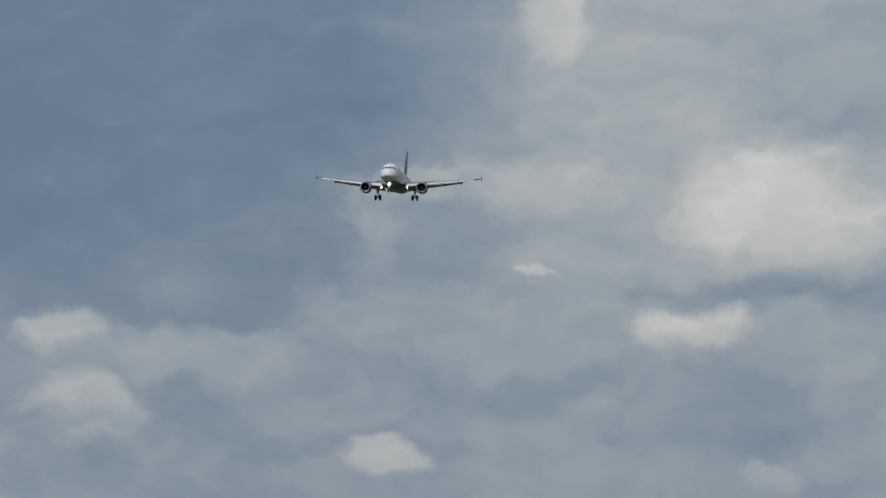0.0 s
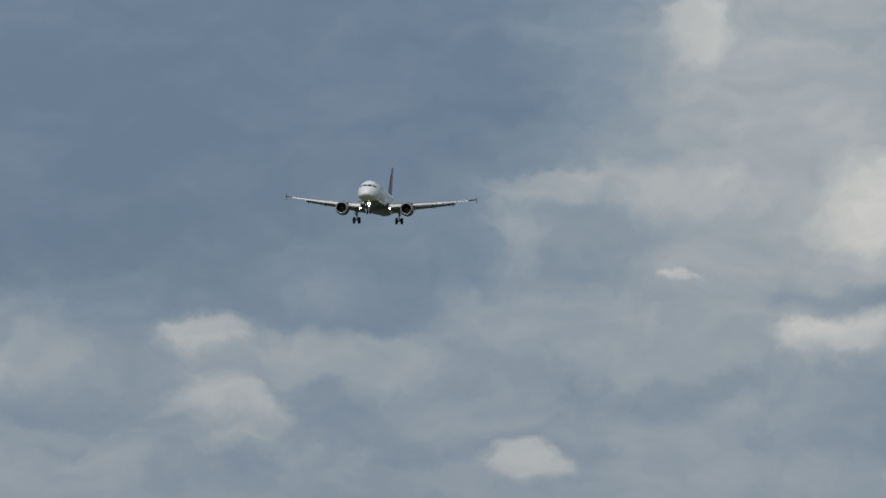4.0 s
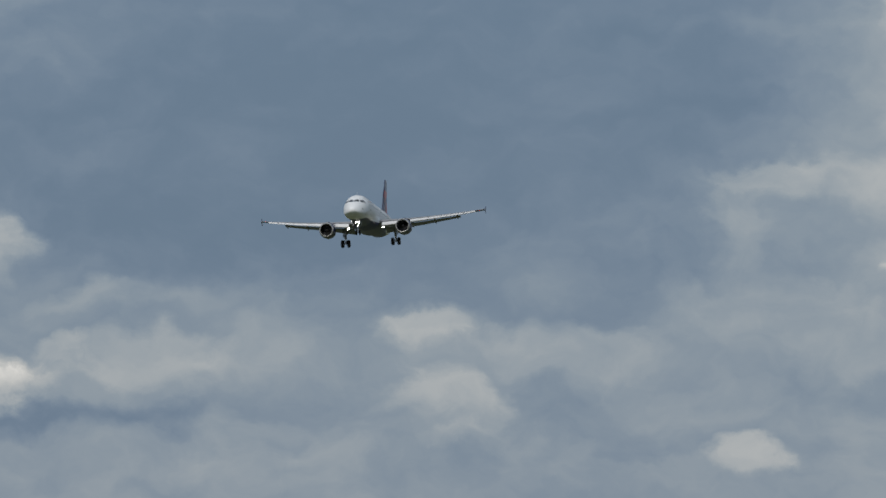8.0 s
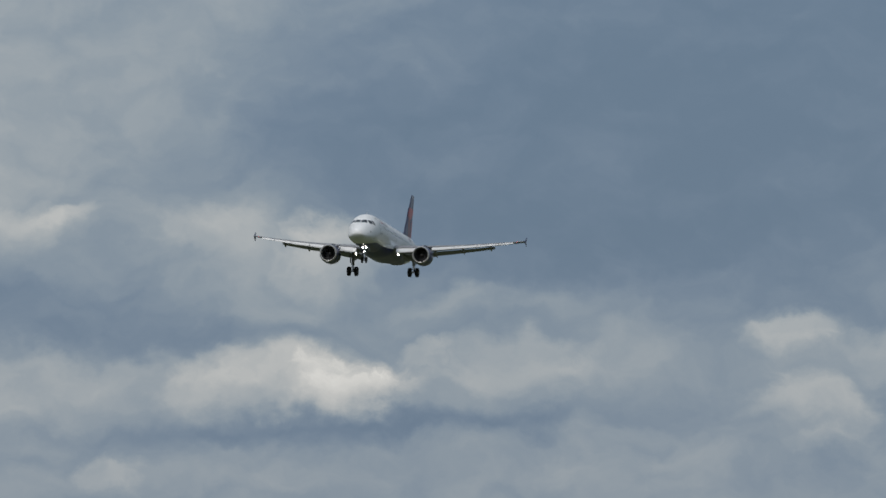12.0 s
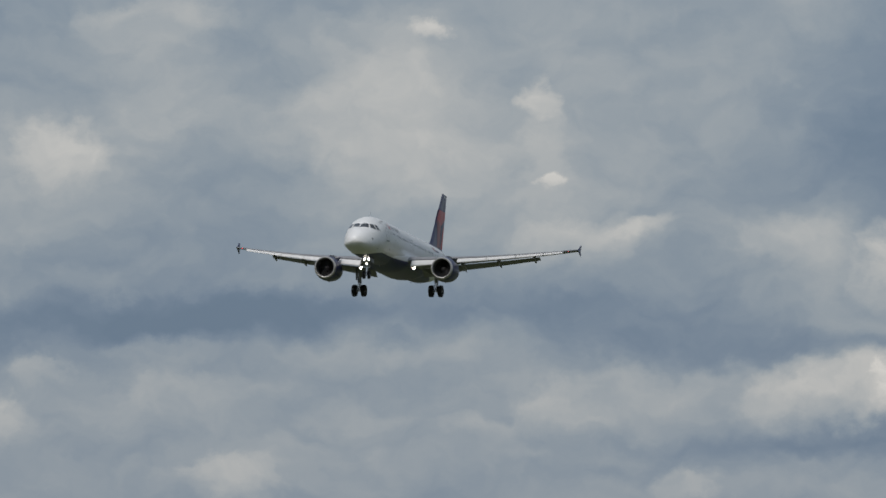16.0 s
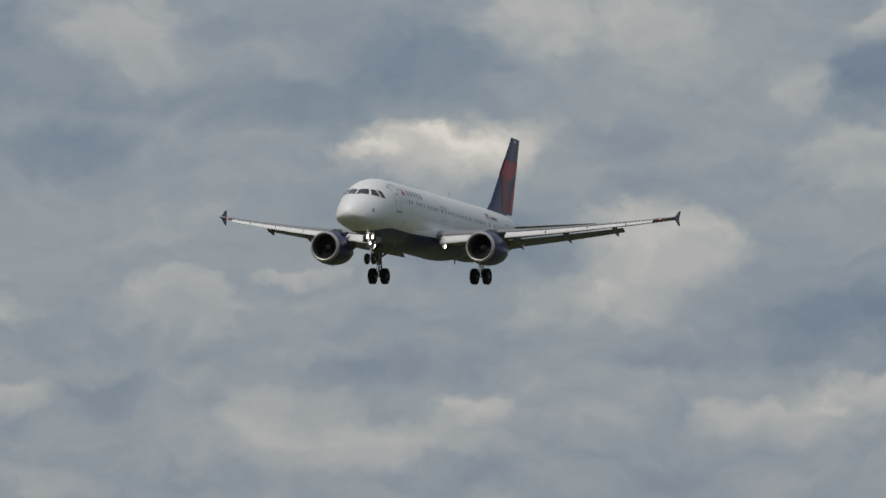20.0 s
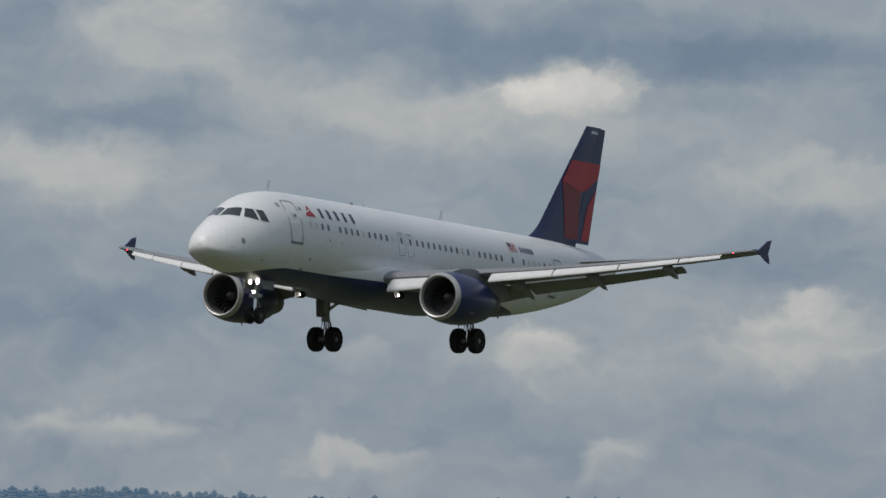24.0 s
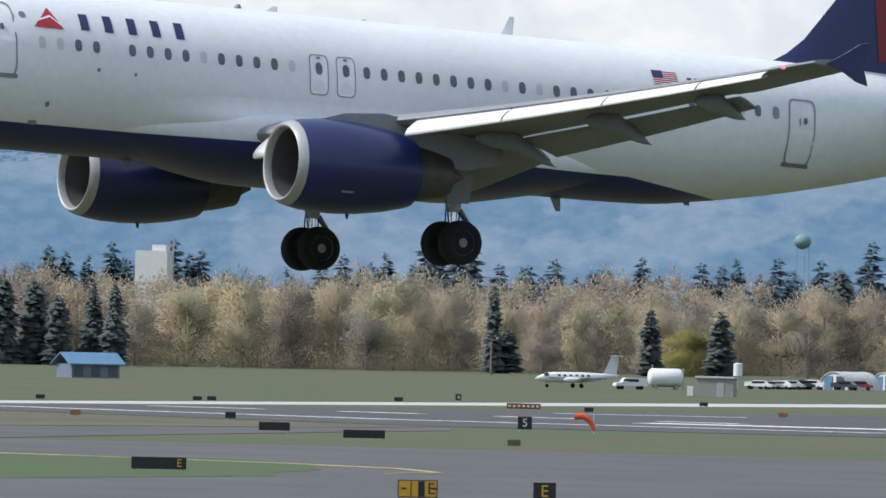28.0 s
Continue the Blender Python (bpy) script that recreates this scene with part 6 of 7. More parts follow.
SILVER = material("silver_car", (0.45, 0.46, 0.48), 0.3, metal=0.4, vary=0.05)
WHITE_CAR = material("white_car", (0.70, 0.71, 0.71), 0.3, vary=0.04)
DARK_CAR = material("dark_car", (0.04, 0.045, 0.055), 0.3, vary=0.1)
RED_CAR = material("dull_red_car", (0.25, 0.04, 0.035), 0.35, vary=0.08)
car_rng = random.Random(3)
for b, d, paint, word in ((58.97, 1712, WHITE_CAR, "white"), (58.91, 1716, SILVER, "silver"), (58.85, 1722, WHITE_CAR, "white"), (58.79, 1726, SILVER, "silver"), (58.73, 1730, DARK_CAR, "dark"), (58.67, 1735, WHITE_CAR, "white"), (58.40, 1742, RED_CAR, "dull red"), (58.48, 1738, DARK_CAR, "dark"), (55.16, 1925, SILVER, "silver"), (55.04, 1930, DARK_CAR, "dark"), (54.93, 1935, WHITE_CAR, "white"), (54.83, 1940, DARK_CAR, "dark"), (52.88, 2150, DARK_CAR, "dark"), (52.84, 2160, SILVER, "silver")):
    vehicle("car", word + " car parked in a row by the hangars", "car", site(b, d, car_rng.uniform(-25, 25)), car_rng.uniform(4.3, 5.0), car_rng.uniform(1.42, 1.75), paint)
YELLOW_PAINT = material("yellow_truck", (0.55, 0.26, 0.02), 0.5, vary=0.1)
vehicle("yellow_truck", "yellow airfield truck on the grass", "truck", site(51.92, 2300, 170), 6.6, 1.9, YELLOW_PAINT, True, "airfield trucks")
vehicle("pickup", "white pickup beside the fuel tank", "truck", site(59.70, 1630, 200), 5.4, 1.9, WHITE_CAR, True, "airfield trucks")

fuel = thing("fuel_tank", "white horizontal fuel tank on saddles", "tank", site(59.50, 1655, 8))
part("shell", spin(bmesh.new(), [(-2.9, .05), (-2.85, .9), (-2.6, 1.35), (-2.3, 1.5), (2.3, 1.5), (2.6, 1.35), (2.85, .9), (2.9, .05)], (0, 0, 1.9), "x", 28), AIR_WHITE, fuel)
for x in (-1.7, 1.7):
    bm = bmesh.new()
    box(bm, x - .25, x + .25, -1.2, 1.2, 0, .75)
    part("saddle", bm, BRICK_DULL, fuel, smooth=False)
part("ladder", tube(tube(bmesh.new(), (2.95, -.25, 0), (2.95, -.25, 3.5), .05, n=6), (2.95, .25, 0), (2.95, .25, 3.5), .05, n=6), GALVANISED, fuel)
part("vent", tube(bmesh.new(), (-2.2, 0, 3.3), (-2.2, 0, 4.0), .08, n=8), GALVANISED, fuel)

hut = thing("equipment_hut", "grey flat-roofed equipment hut", "hut", site(59.22, 1510, -8))
bm = bmesh.new()
box(bm, -2.8, 2.8, 0, 4, 0, 2.75)
part("wall_shell", bm, BRICK_DULL, hut, smooth=False)
bm = bmesh.new()
box(bm, -3.0, 3.0, -.25, 4.2, 2.75, 3.0)
part("roof", bm, PALE_METAL, hut, smooth=False)
bm = bmesh.new()
box(bm, .3, 1.4, -.06, -.003, 0, 2.1)
part("door", bm, GALVANISED, hut, smooth=False)
bm = bmesh.new()
box(bm, -4.2, -3.3, .5, 1.3, 0, 1.5, .05)
part("meter_box", bm, WHITE_WALL, hut, smooth=False)
header = thing("header_tank", "white cylinder tank on a steel post", "tank", site(59.09, 1700))
part("shell", spin(bmesh.new(), [(2.2, .05), (2.25, .75), (4.3, .75), (4.45, .05)], (0, 0, 0), "z", 18), AIR_WHITE, header)
part("post", tube(bmesh.new(), (0, 0, 0), (0, 0, 2.3), .18, n=8), GALVANISED, header)

little = thing("field_hut", "small pale hut at the edge of the trees", "hut", site(50.68, 2640, 0))
bm = bmesh.new()
box(bm, -4.5, 3.5, 0, 4, 0, 2.4)
part("wall_shell", bm, WHITE_WALL, little, smooth=False)
bm = bmesh.new()
box(bm, -5, 4, -.6, 4.5, 2.4, 2.7)
part("roof", bm, TRIM_BLUE, little, smooth=False)


# ---- airfield signs ----
def letter(body, parent, x, z, size, mat, y):
    curve = bpy.data.curves.new("letter", "FONT")
    curve.body, curve.size, curve.align_x, curve.align_y, curve.extrude = body, size, "CENTER", "CENTER", 0.004
    t = bpy.data.objects.new("letter", curve)
    scene.collection.objects.link(t)
    me = bpy.data.meshes.new_from_object(t)
    bpy.data.objects.remove(t)
    me.materials.append(mat)
    ob = new("letter", me)
    ob.parent = parent
    ob.matrix_basis = pose(x, y, z, 90, 0, 0)
    return ob


def sign(b, d, w, h, face, label, text="", text_mat=None, text_x=0.0, turn=0.0, legs=0.25, plain=0):
    s = thing("airfield_sign", label, "sign", site(b, d, turn), "airfield signs")
    bm = bmesh.new()
    box(bm, -w / 2, w / 2, 0, .28, legs, legs + h, .03)
    body = part("housing", bm, SIGN_BLACK, s, smooth=False)
    bm = bmesh.new()
    box(bm, -w / 2 + .06, w / 2 - .06, -.012, -.002, legs + .06, legs + h - .06)
    part("panel", bm, face, s, smooth=False)
    for x in (-w / 2 + .2, w / 2 - .2):
        part("leg", tube(bmesh.new(), (x, .14, 0), (x, .14, legs), .05, n=8), GALVANISED, s)
    if text:
        letter(text, s, text_x, legs + h / 2, h * .92, text_mat, -.02)
    for k in range(plain):
        bm = bmesh.new()
        x = -w / 2 + .35 + k * (w - .7) / max(plain - 1, 1)
        box(bm, x - .16, x + .16, -.022, -.014, legs + h * .3, legs + h * .7)
        part("text_bar", bm, text_mat, s, smooth=False)
    return s


sign(60.29, 966, 1.35, 1.20, SIGN_BLACK, "black runway distance sign with a white 5", "5", SIGN_WHITE, turn=8)
sign(60.67, 1300, .75, .80, SIGN_BLACK, "small black runway distance sign with a white 4", "4", SIGN_WHITE, turn=8)
sign(60.30, 1195, 4.0, .62, SIGN_RED, "red runway holding sign with worn lettering", plain=7, text_mat=CREAM_WALL)
sign(62.36, 668, 3.65, .80, SIGN_BLACK, "black taxiway location sign with a yellow letter E", "E", SIGN_YELLOW, 1.35, 4)
sign(60.17, 581, 1.30, 1.05, SIGN_BLACK, "black taxiway location sign with a yellow letter E", "E", SIGN_YELLOW, 0, 4)
sign(61.71, 910, 2.8, .75, SIGN_BLACK, "back of a dark taxiway sign", turn=6)
sign(61.20, 866, 3.6, .70, SIGN_BLACK, "back of a dark taxiway sign", turn=6)
sign(61.96, 1010, 1.05, .62, SIGN_BLACK, "back of a dark taxiway sign", turn=6)
sign(56.42, 812, 4.1, .80, SIGN_BLACK, "black taxiway sign with a yellow letter at one end", "L", SIGN_YELLOW, 1.6, 4)
sign(55.31, 1308, 3.4, .72, SIGN_BLACK, "back of a dark taxiway sign", turn=6)
sign(54.64, 1198, 1.1, .85, SIGN_BLACK, "back of a dark taxiway sign", turn=6)
sign(57.25, 1280, 2.2, .80, SIGN_BLACK, "back of a dark taxiway sign", turn=6)
sign(54.1, 780, 1.3, .9, SIGN_BLACK, "back of a dark taxiway sign", turn=6)
direction = sign(60.89, 582, 2.30, 1.02, SIGN_YELLOW, "yellow taxiway direction sign with black arrows", "E", SIGN_BLACK, .78, 4)
for x in (-.80, 1.02):
    bm = bmesh.new()
    box(bm, x - .14, x + .14, -.024, -.016, .72, .82)
    part("arrow", bm, SIGN_BLACK, direction, "black arrow", smooth=False)
for x0, x1 in ((-.42, -.36), (.02, .40)):
    bm = bmesh.new()
    box(bm, x0, x1, -.026, -.018, .31, 1.2)
    part("divider", bm, SIGN_BLACK, direction, smooth=False)

windsock = thing("windsock", "orange windsock drooping from a low post", "windsock", site(59.92, 957))
part("post", tube(bmesh.new(), (.35, 0, 0), (.35, 0, 1.9), .06, n=8), GALVANISED, windsock)
part("sock", loft([[(c.x + r * nx * math.cos(a), r * math.sin(a), c.z + r * nz * math.cos(a)) for a in np.linspace(0, 2 * math.pi, 13)[:-1]] for c, r, nx, nz in ((Vector((-1.5, 0, 1.65)), .30, .2, 1), (Vector((-.8, 0, 1.72)), .30, .1, 1), (Vector((-.2, 0, 1.45)), .26, .6, .8), (Vector((.2, 0, .9)), .22, .9, .4), (Vector((.42, 0, .35)), .16, .95, .3))]), ORANGE, windsock, "orange cloth tube")

light_rng = random.Random(8)
for b, d, word, mat in ((63.04, 1205, "dark", SIGN_BLACK), (62.15, 1228, "dark", SIGN_BLACK), (62.07, 1232, "dark", SIGN_BLACK), (61.01, 1282, "dark", SIGN_BLACK), (59.93, 1190, "dark", SIGN_BLACK), (59.28, 1310, "dark", SIGN_BLACK), (62.84, 1024, "brown", BROWN), (58.83, 1178, "brown", BROWN), (60.35, 848, "olive", DRY_GRASS), (57.2, 1275, "brown", BROWN), (55.3, 1285, "dark", SIGN_BLACK), (56.3, 1100, "brown", BROWN)):
    lamp = thing("runway_light", word + " runway light box on the grass", "runway light", site(b, d), "runway lights")
    bm = bmesh.new()
    box(bm, -.55, .55, -.3, .3, .12, .62, .05)
    part("housing", bm, mat, lamp, smooth=False)
    for x in (-.35, .35):
        part("leg", tube(bmesh.new(), (x, 0, 0), (x, 0, .14), .05, n=6), GALVANISED, lamp)


# ---- trees ----
def bark_or_leaf(name, colours, rough=0.95, through_light=0.12, rounded=0.0):
    """Foliage whose colour differs from tree to tree and from clump to clump."""
    m = bpy.data.materials.new(name)
    m.use_nodes = True
    t = m.node_tree
    b = t.nodes["Principled BSDF"]
    b.inputs["Roughness"].default_value = rough
    info, geo = t.nodes.new("ShaderNodeObjectInfo"), t.nodes.new("ShaderNodeNewGeometry")
    ramp = t.nodes.new("ShaderNodeValToRGB")
    for i, c in enumerate(colours):
        e = ramp.color_ramp.elements[i] if i < 2 else ramp.color_ramp.elements.new(1.0)
        e.position, e.color = i / (len(colours) - 1), (*c, 1)
    mix = t.nodes.new("ShaderNodeMath")
    mix.operation = "MULTIPLY_ADD"
    mix.inputs[1].default_value = 0.14
    t.links.new(geo.outputs["Random Per Island"], mix.inputs[0])
    half = t.nodes.new("ShaderNodeMath")
    half.operation = "MULTIPLY"
    half.inputs[1].default_value = 0.86
    t.links.new(info.outputs["Random"], half.inputs[0])
    t.links.new(half.outputs[0], mix.inputs[2])
    t.links.new(mix.outputs[0], ramp.inputs[0])
    t.links.new(ramp.outputs[0], b.inputs["Base Color"])
    # the crown is lit as one rounded mass
    if rounded:
        spot, flat_z, turn, unit = t.nodes.new("ShaderNodeTexCoord"), t.nodes.new("ShaderNodeVectorMath"), t.nodes.new("ShaderNodeVectorTransform"), t.nodes.new("ShaderNodeVectorMath")
        flat_z.operation, flat_z.inputs[1].default_value = "MULTIPLY", (1.0, 1.0, rounded)
        turn.vector_type, turn.convert_from, turn.convert_to = "NORMAL", "OBJECT", "WORLD"
        unit.operation = "NORMALIZE"
        t.links.new(spot.outputs["Object"], flat_z.inputs[0])
        t.links.new(flat_z.outputs[0], turn.inputs[0])
        t.links.new(turn.outputs[0], unit.inputs[0])
        whole = unit.outputs[0]
        t.links.new(whole, b.inputs["Normal"])
    # thin twigs and needles let light through
    thin, blend = t.nodes.new("ShaderNodeBsdfTranslucent"), t.nodes.new("ShaderNodeMixShader")
    blend.inputs[0].default_value = through_light
    t.links.new(ramp.outputs[0], thin.inputs[0])
    t.links.new(b.outputs[0], blend.inputs[1])
    t.links.new(thin.outputs[0], blend.inputs[2])
    t.links.new(blend.outputs[0], t.nodes["Material Output"].inputs[0])
    return m


BARK = bark_or_leaf("bark", ((0.15, 0.128, 0.105), (0.22, 0.190, 0.160)), through_light=0.0)
TWIGS = bark_or_leaf("spring_twigs", ((0.44, 0.355, 0.255), (0.56, 0.455, 0.310), (0.49, 0.445, 0.285), (0.58, 0.500, 0.300)), rounded=0.16, through_light=0.25)
FAR_TWIGS = bark_or_leaf("far_twigs", ((0.42, 0.350, 0.270), (0.50, 0.420, 0.310)), through_light=0.3)
DULL_TWIGS = bark_or_leaf("dull_twigs", ((0.28, 0.235, 0.200), (0.36, 0.310, 0.260), (0.32, 0.300, 0.230)), rounded=0.16, through_light=0.25)
CATKINS = bark_or_leaf("yellow_leaves", ((0.36, 0.32, 0.09), (0.46, 0.41, 0.14)), rounded=0.16)
NEEDLES = bark_or_leaf("needles", ((0.066, 0.084, 0.082), (0.090, 0.110, 0.104)), rounded=0.14)
# bluer than the near firs: aerial haze is painted into the base colour
HAZED_NEEDLES = bark_or_leaf("hazed_needles", ((0.050, 0.080, 0.100), (0.074, 0.110, 0.126)), through_light=0.35)


def sticks(segments, n=5):
    """Tapered bars: rows of (start, end, radius at the start, radius at the end)."""
    verts, faces = [], []
    for a, b, r0, r1 in segments:
        d = (b - a) / (np.linalg.norm(b - a) + 1e-9)
        u = np.cross(d, (0.3, 0.5, 0.81))
        u /= np.linalg.norm(u)
        v = np.cross(d, u)
        k = len(verts)
        for p, r in ((a, r0), (b, r1)):
            verts += [p + r * (u * math.cos(2 * math.pi * i / n) + v * math.sin(2 * math.pi * i / n)) for i in range(n)]
        faces += [(k + i, k + (i + 1) % n, k + n + (i + 1) % n, k + n + i) for i in range(n)]
    return verts, faces


def strokes(rng, centres, out, length, width):
    """Fine twigs: one slender blade at each centre, most of them rising and leaning outwards."""
    n = len(centres)
    u = rng.normal(size=(n, 3)) * .6 + out * .35 + np.array([0, 0, .6])
    u /= np.linalg.norm(u, axis=1)[:, None]
    # each blade turns its face away from the trunk, so that the crown is shaded as one rounded mass
    v = np.cross(u, out + np.array([0, 0, .35]) + rng.normal(size=(n, 3)) * .35)
    v /= np.linalg.norm(v, axis=1)[:, None] + 1e-9
    ln, w = length * rng.uniform(.5, 1.3, n)[:, None], width * rng.uniform(.5, 1.4, n)[:, None]
    a = np.stack([centres, centres + u * ln * .5 - v * w, centres + u * ln, centres + u * ln * .5 + v * w], 1).reshape(-1, 3)
    return a, np.arange(4 * n).reshape(-1, 4)


def broadleaf(rng, tall, spread, twigs, length, width):
    """A bare spring tree: leader, forking limbs, a haze of fine twigs, and brush round its foot."""
    segs, tips = [], []
    lean = rng.normal(size=2) * .03 * tall
    base, top = np.zeros(3), np.array([lean[0], lean[1], tall * .93])
    segs.append((base, base + (top - base) * .3, tall * .012, tall * .009))
    segs.append((base + (top - base) * .3, top, tall * .009, tall * .002))
    tips += [top, base + (top - base) * .9, base + (top - base) * .8]
    for k in range(13):
        f = rng.uniform(.12, .82)
        a = 2.4 * k + rng.uniform(-.5, .5)
        start = base + (top - base) * f
        reach = spread * (1 - abs(f - .36) * 1.1) * rng.uniform(.6, 1.05)
        end = start + np.array([reach * math.cos(a), reach * math.sin(a), tall * rng.uniform(.12, .32) * (1.15 - f)])
        mid = (start + end) / 2 + np.array([0, 0, -tall * .01])
        segs += [(start, mid, tall * .005, tall * .0035), (mid, end, tall * .0035, tall * .001)]
        tips += [mid, end]
        for _ in range(4):
            p = mid + (end - mid) * rng.uniform(0, 1)
            q = p + rng.normal(size=3) * spread * .25 + np.array([0, 0, tall * .08])
            segs.append((p, q, tall * .002, tall * .0008))
            tips += [q, (p + q) / 2]
    tips = np.array(tips)
    pick = tips[rng.integers(0, len(tips), twigs)] + rng.normal(size=(twigs, 3)) * np.array([spread * .17, spread * .17, tall * .05])
    foot = int(twigs * .22)
    pick[:foot] = np.column_stack([rng.normal(size=foot) * spread * .6, rng.normal(size=foot) * spread * .6, np.abs(rng.normal(size=foot)) * tall * .14])
    pick[:, 2] = np.maximum(pick[:, 2], .05)
    out = pick * np.array([1, 1, 0])
    out /= np.linalg.norm(out, axis=1)[:, None] + 1e-6
    return sticks(segs), strokes(rng, pick, out, length, width)


def conifer(rng, tall, spread, slim=1.0, thick=1.0):
    """A fir: whorls of drooping boughs with ragged ends and gaps."""
    verts, faces = [], []
    z = tall * .04
    lumps = rng.uniform(.62, 1.12, 9)
    while z < tall * .985:
        f = 1 - z / tall
        r = spread * (f ** slim) * float(np.interp(f * 8, range(9), lumps)) + .30
        n = max(4, int((7 * f + 3) * thick))
        for k in range(n):
            a = rng.uniform(0, 2 * math.pi)
            rr = r * rng.uniform(.45, 1.15)
            d = np.array([math.cos(a), math.sin(a), 0])
            s = np.array([-math.sin(a), math.cos(a), 0])
            droop = rng.uniform(-.10, .55) * rr
            w = rr * rng.uniform(.20, .36)
            p = np.array([0, 0, z + rng.uniform(-.02, .02) * tall])
            i = len(verts)
            verts += [p, p + d * rr * .55 + s * w + np.array([0, 0, -droop * .7]), p + d * rr + np.array([0, 0, -droop + .08 * rr]), p + d * rr * .55 - s * w + np.array([0, 0, -droop * .7]), p + d * rr * .5 + np.array([0, 0, .20 * rr])]
            faces += [(i, i + 1, i + 4), (i + 1, i + 2, i + 4), (i + 2, i + 3, i + 4), (i + 3, i, i + 4)]
        z += tall * rng.uniform(.018, .032) / thick
    return sticks([(np.zeros(3), np.array([0, 0, tall]), tall * .016, .03)]), (verts, faces)


def mesh_of(name, data, mat):
    me = bpy.data.meshes.new(name)
    v, f = np.asarray(data[0], dtype=np.float32), np.asarray(data[1], dtype=np.int32)
    n, k = f.shape
    me.vertices.add(len(v))
    me.vertices.foreach_set("co", v.ravel())
    me.loops.add(n * k)
    me.loops.foreach_set("vertex_index", f.ravel())
    me.polygons.add(n)
    me.polygons.foreach_set("loop_start", np.arange(0, n * k, k, dtype=np.int32))
    me.update(calc_edges=True)
    me.materials.append(mat)
    return me


def tree_thing(name, label, category, data, leaf, group):
    t = thing(name, label, category, None, group)
    for word, piece, mat in (("trunk", data[0], BARK), ("crown", data[1], leaf)):
        ob = new(word, mesh_of(word, piece, mat))
        ob.parent = t
    return t


rng = np.random.default_rng(7)
BROAD = [(tall, sp, broadleaf(rng, tall, sp, 8000, 1.0, .052)) for tall, sp in ((20, 5.2), (23, 5.8), (17, 5.0), (25, 5.4), (14, 4.6), (21, 6.4))]
FIRS = [(tall, sp, conifer(rng, tall, sp, sl, 1.7)) for tall, sp, sl in ((20, 3.6, .62), (24, 4.2, .66), (17, 3.9, .5), (18, 2.3, .34))]
LINE_B = np.array([40, 46, 48, 51, 54, 57, 60, 63, 66])
LINE_D = np.array([2950, 2930, 2900, 2820, 2560, 2330, 2110, 2010, 1980])

planted = {}


def plant(kind, pool, i, b, d, scale, label, leaf, group, category="tree"):
    key = (kind, i)
    m = site(b, d, float(rng.uniform(0, 360))) @ Matrix.Diagonal((scale[0], scale[0], scale[1], 1))
    if key not in planted:
        t = tree_thing(kind, label, category, pool[i][2], leaf, group)
        t.matrix_world = m
        planted[key] = t
        return t
    return copy_thing_scaled(planted[key], m)


def copy_thing_scaled(ob, m):
    t = copy_thing(ob, Matrix())
    t.matrix_world = m
    return t


# the front of the wood, tree by tree
for row in range(3):
    b = 41.5 + row * .11
    while b < 65.5:
        d = float(np.interp(b, LINE_B, LINE_D)) + row * 16 + float(rng.uniform(-6, 6))
        i = int(rng.integers(0, len(BROAD)))
        want = float(rng.uniform(12.5, 19)) if b > 57.5 else float(rng.uniform(19, 27))
        s = want / BROAD[i][0]
        dull = rng.random() < .3
        plant("broadleaf_dull" if dull else "broadleaf", BROAD, i, b, d, (s * float(rng.uniform(1.05, 1.55)), s),
              "bare grey-brown tree at the wood's edge" if dull else "bare tan spring tree at the wood's edge", DULL_TWIGS if dull else TWIGS, "trees of the wood")
        b += float(rng.uniform(.17, .34)) * 2400 / d

# firs, cypresses and yellow willows that stand out from it: bearing, distance, height, half width
for b, d, tall, half, i in ((63.26, 1985, 17.5, 3.6, 2), (63.09, 1990, 17.0, 3.8, 2), (62.95, 1985, 14.0, 3.4, 2), (62.75, 1990, 16.6, 3.4, 0), (62.63, 1985, 17.0, 3.2, 1), (60.48, 2040, 18.0, 2.0, 3), (60.40, 2045, 9.0, 3.0, 3), (59.59, 2060, 13.9, 2.5, 3), (59.19, 2065, 13.8, 3.0, 3), (58.52, 2280, 24.0, 4.6, 2), (58.18, 2290, 21.5, 4.0, 2), (49.03, 2780, 33.0, 5.0, 1), (50.54, 2790, 28.5, 5.2, 2), (50.38, 2760, 19.4, 4.0, 0), (51.97, 2740, 17.5, 3.2, 3), (51.67, 2740, 20.8, 4.2, 0), (50.72, 2740, 13.8, 5.0, 2), (51.2, 2800, 24, 4.2, 1), (48.6, 2800, 22, 4.0, 0), (47.4, 2820, 24, 4.0, 1), (47.0, 2810, 19, 3.6, 0), (46.2, 2820, 22, 4, 1), (52.6, 2760, 20, 4, 0), (49.7, 2790, 21, 3.8, 1), (55.93, 3040, 30.0, 3.8, 1), (56.015, 3045, 31.5, 3.6, 0), (56.10, 3040, 30.5, 4.0, 2), (56.2, 3040, 29.0, 3.8, 1)):
    plant("fir", FIRS, i, b, d, (half * 1.3 / FIRS[i][1], tall / FIRS[i][0]), "dark green conifer in front of bare trees", NEEDLES, "dark conifers")
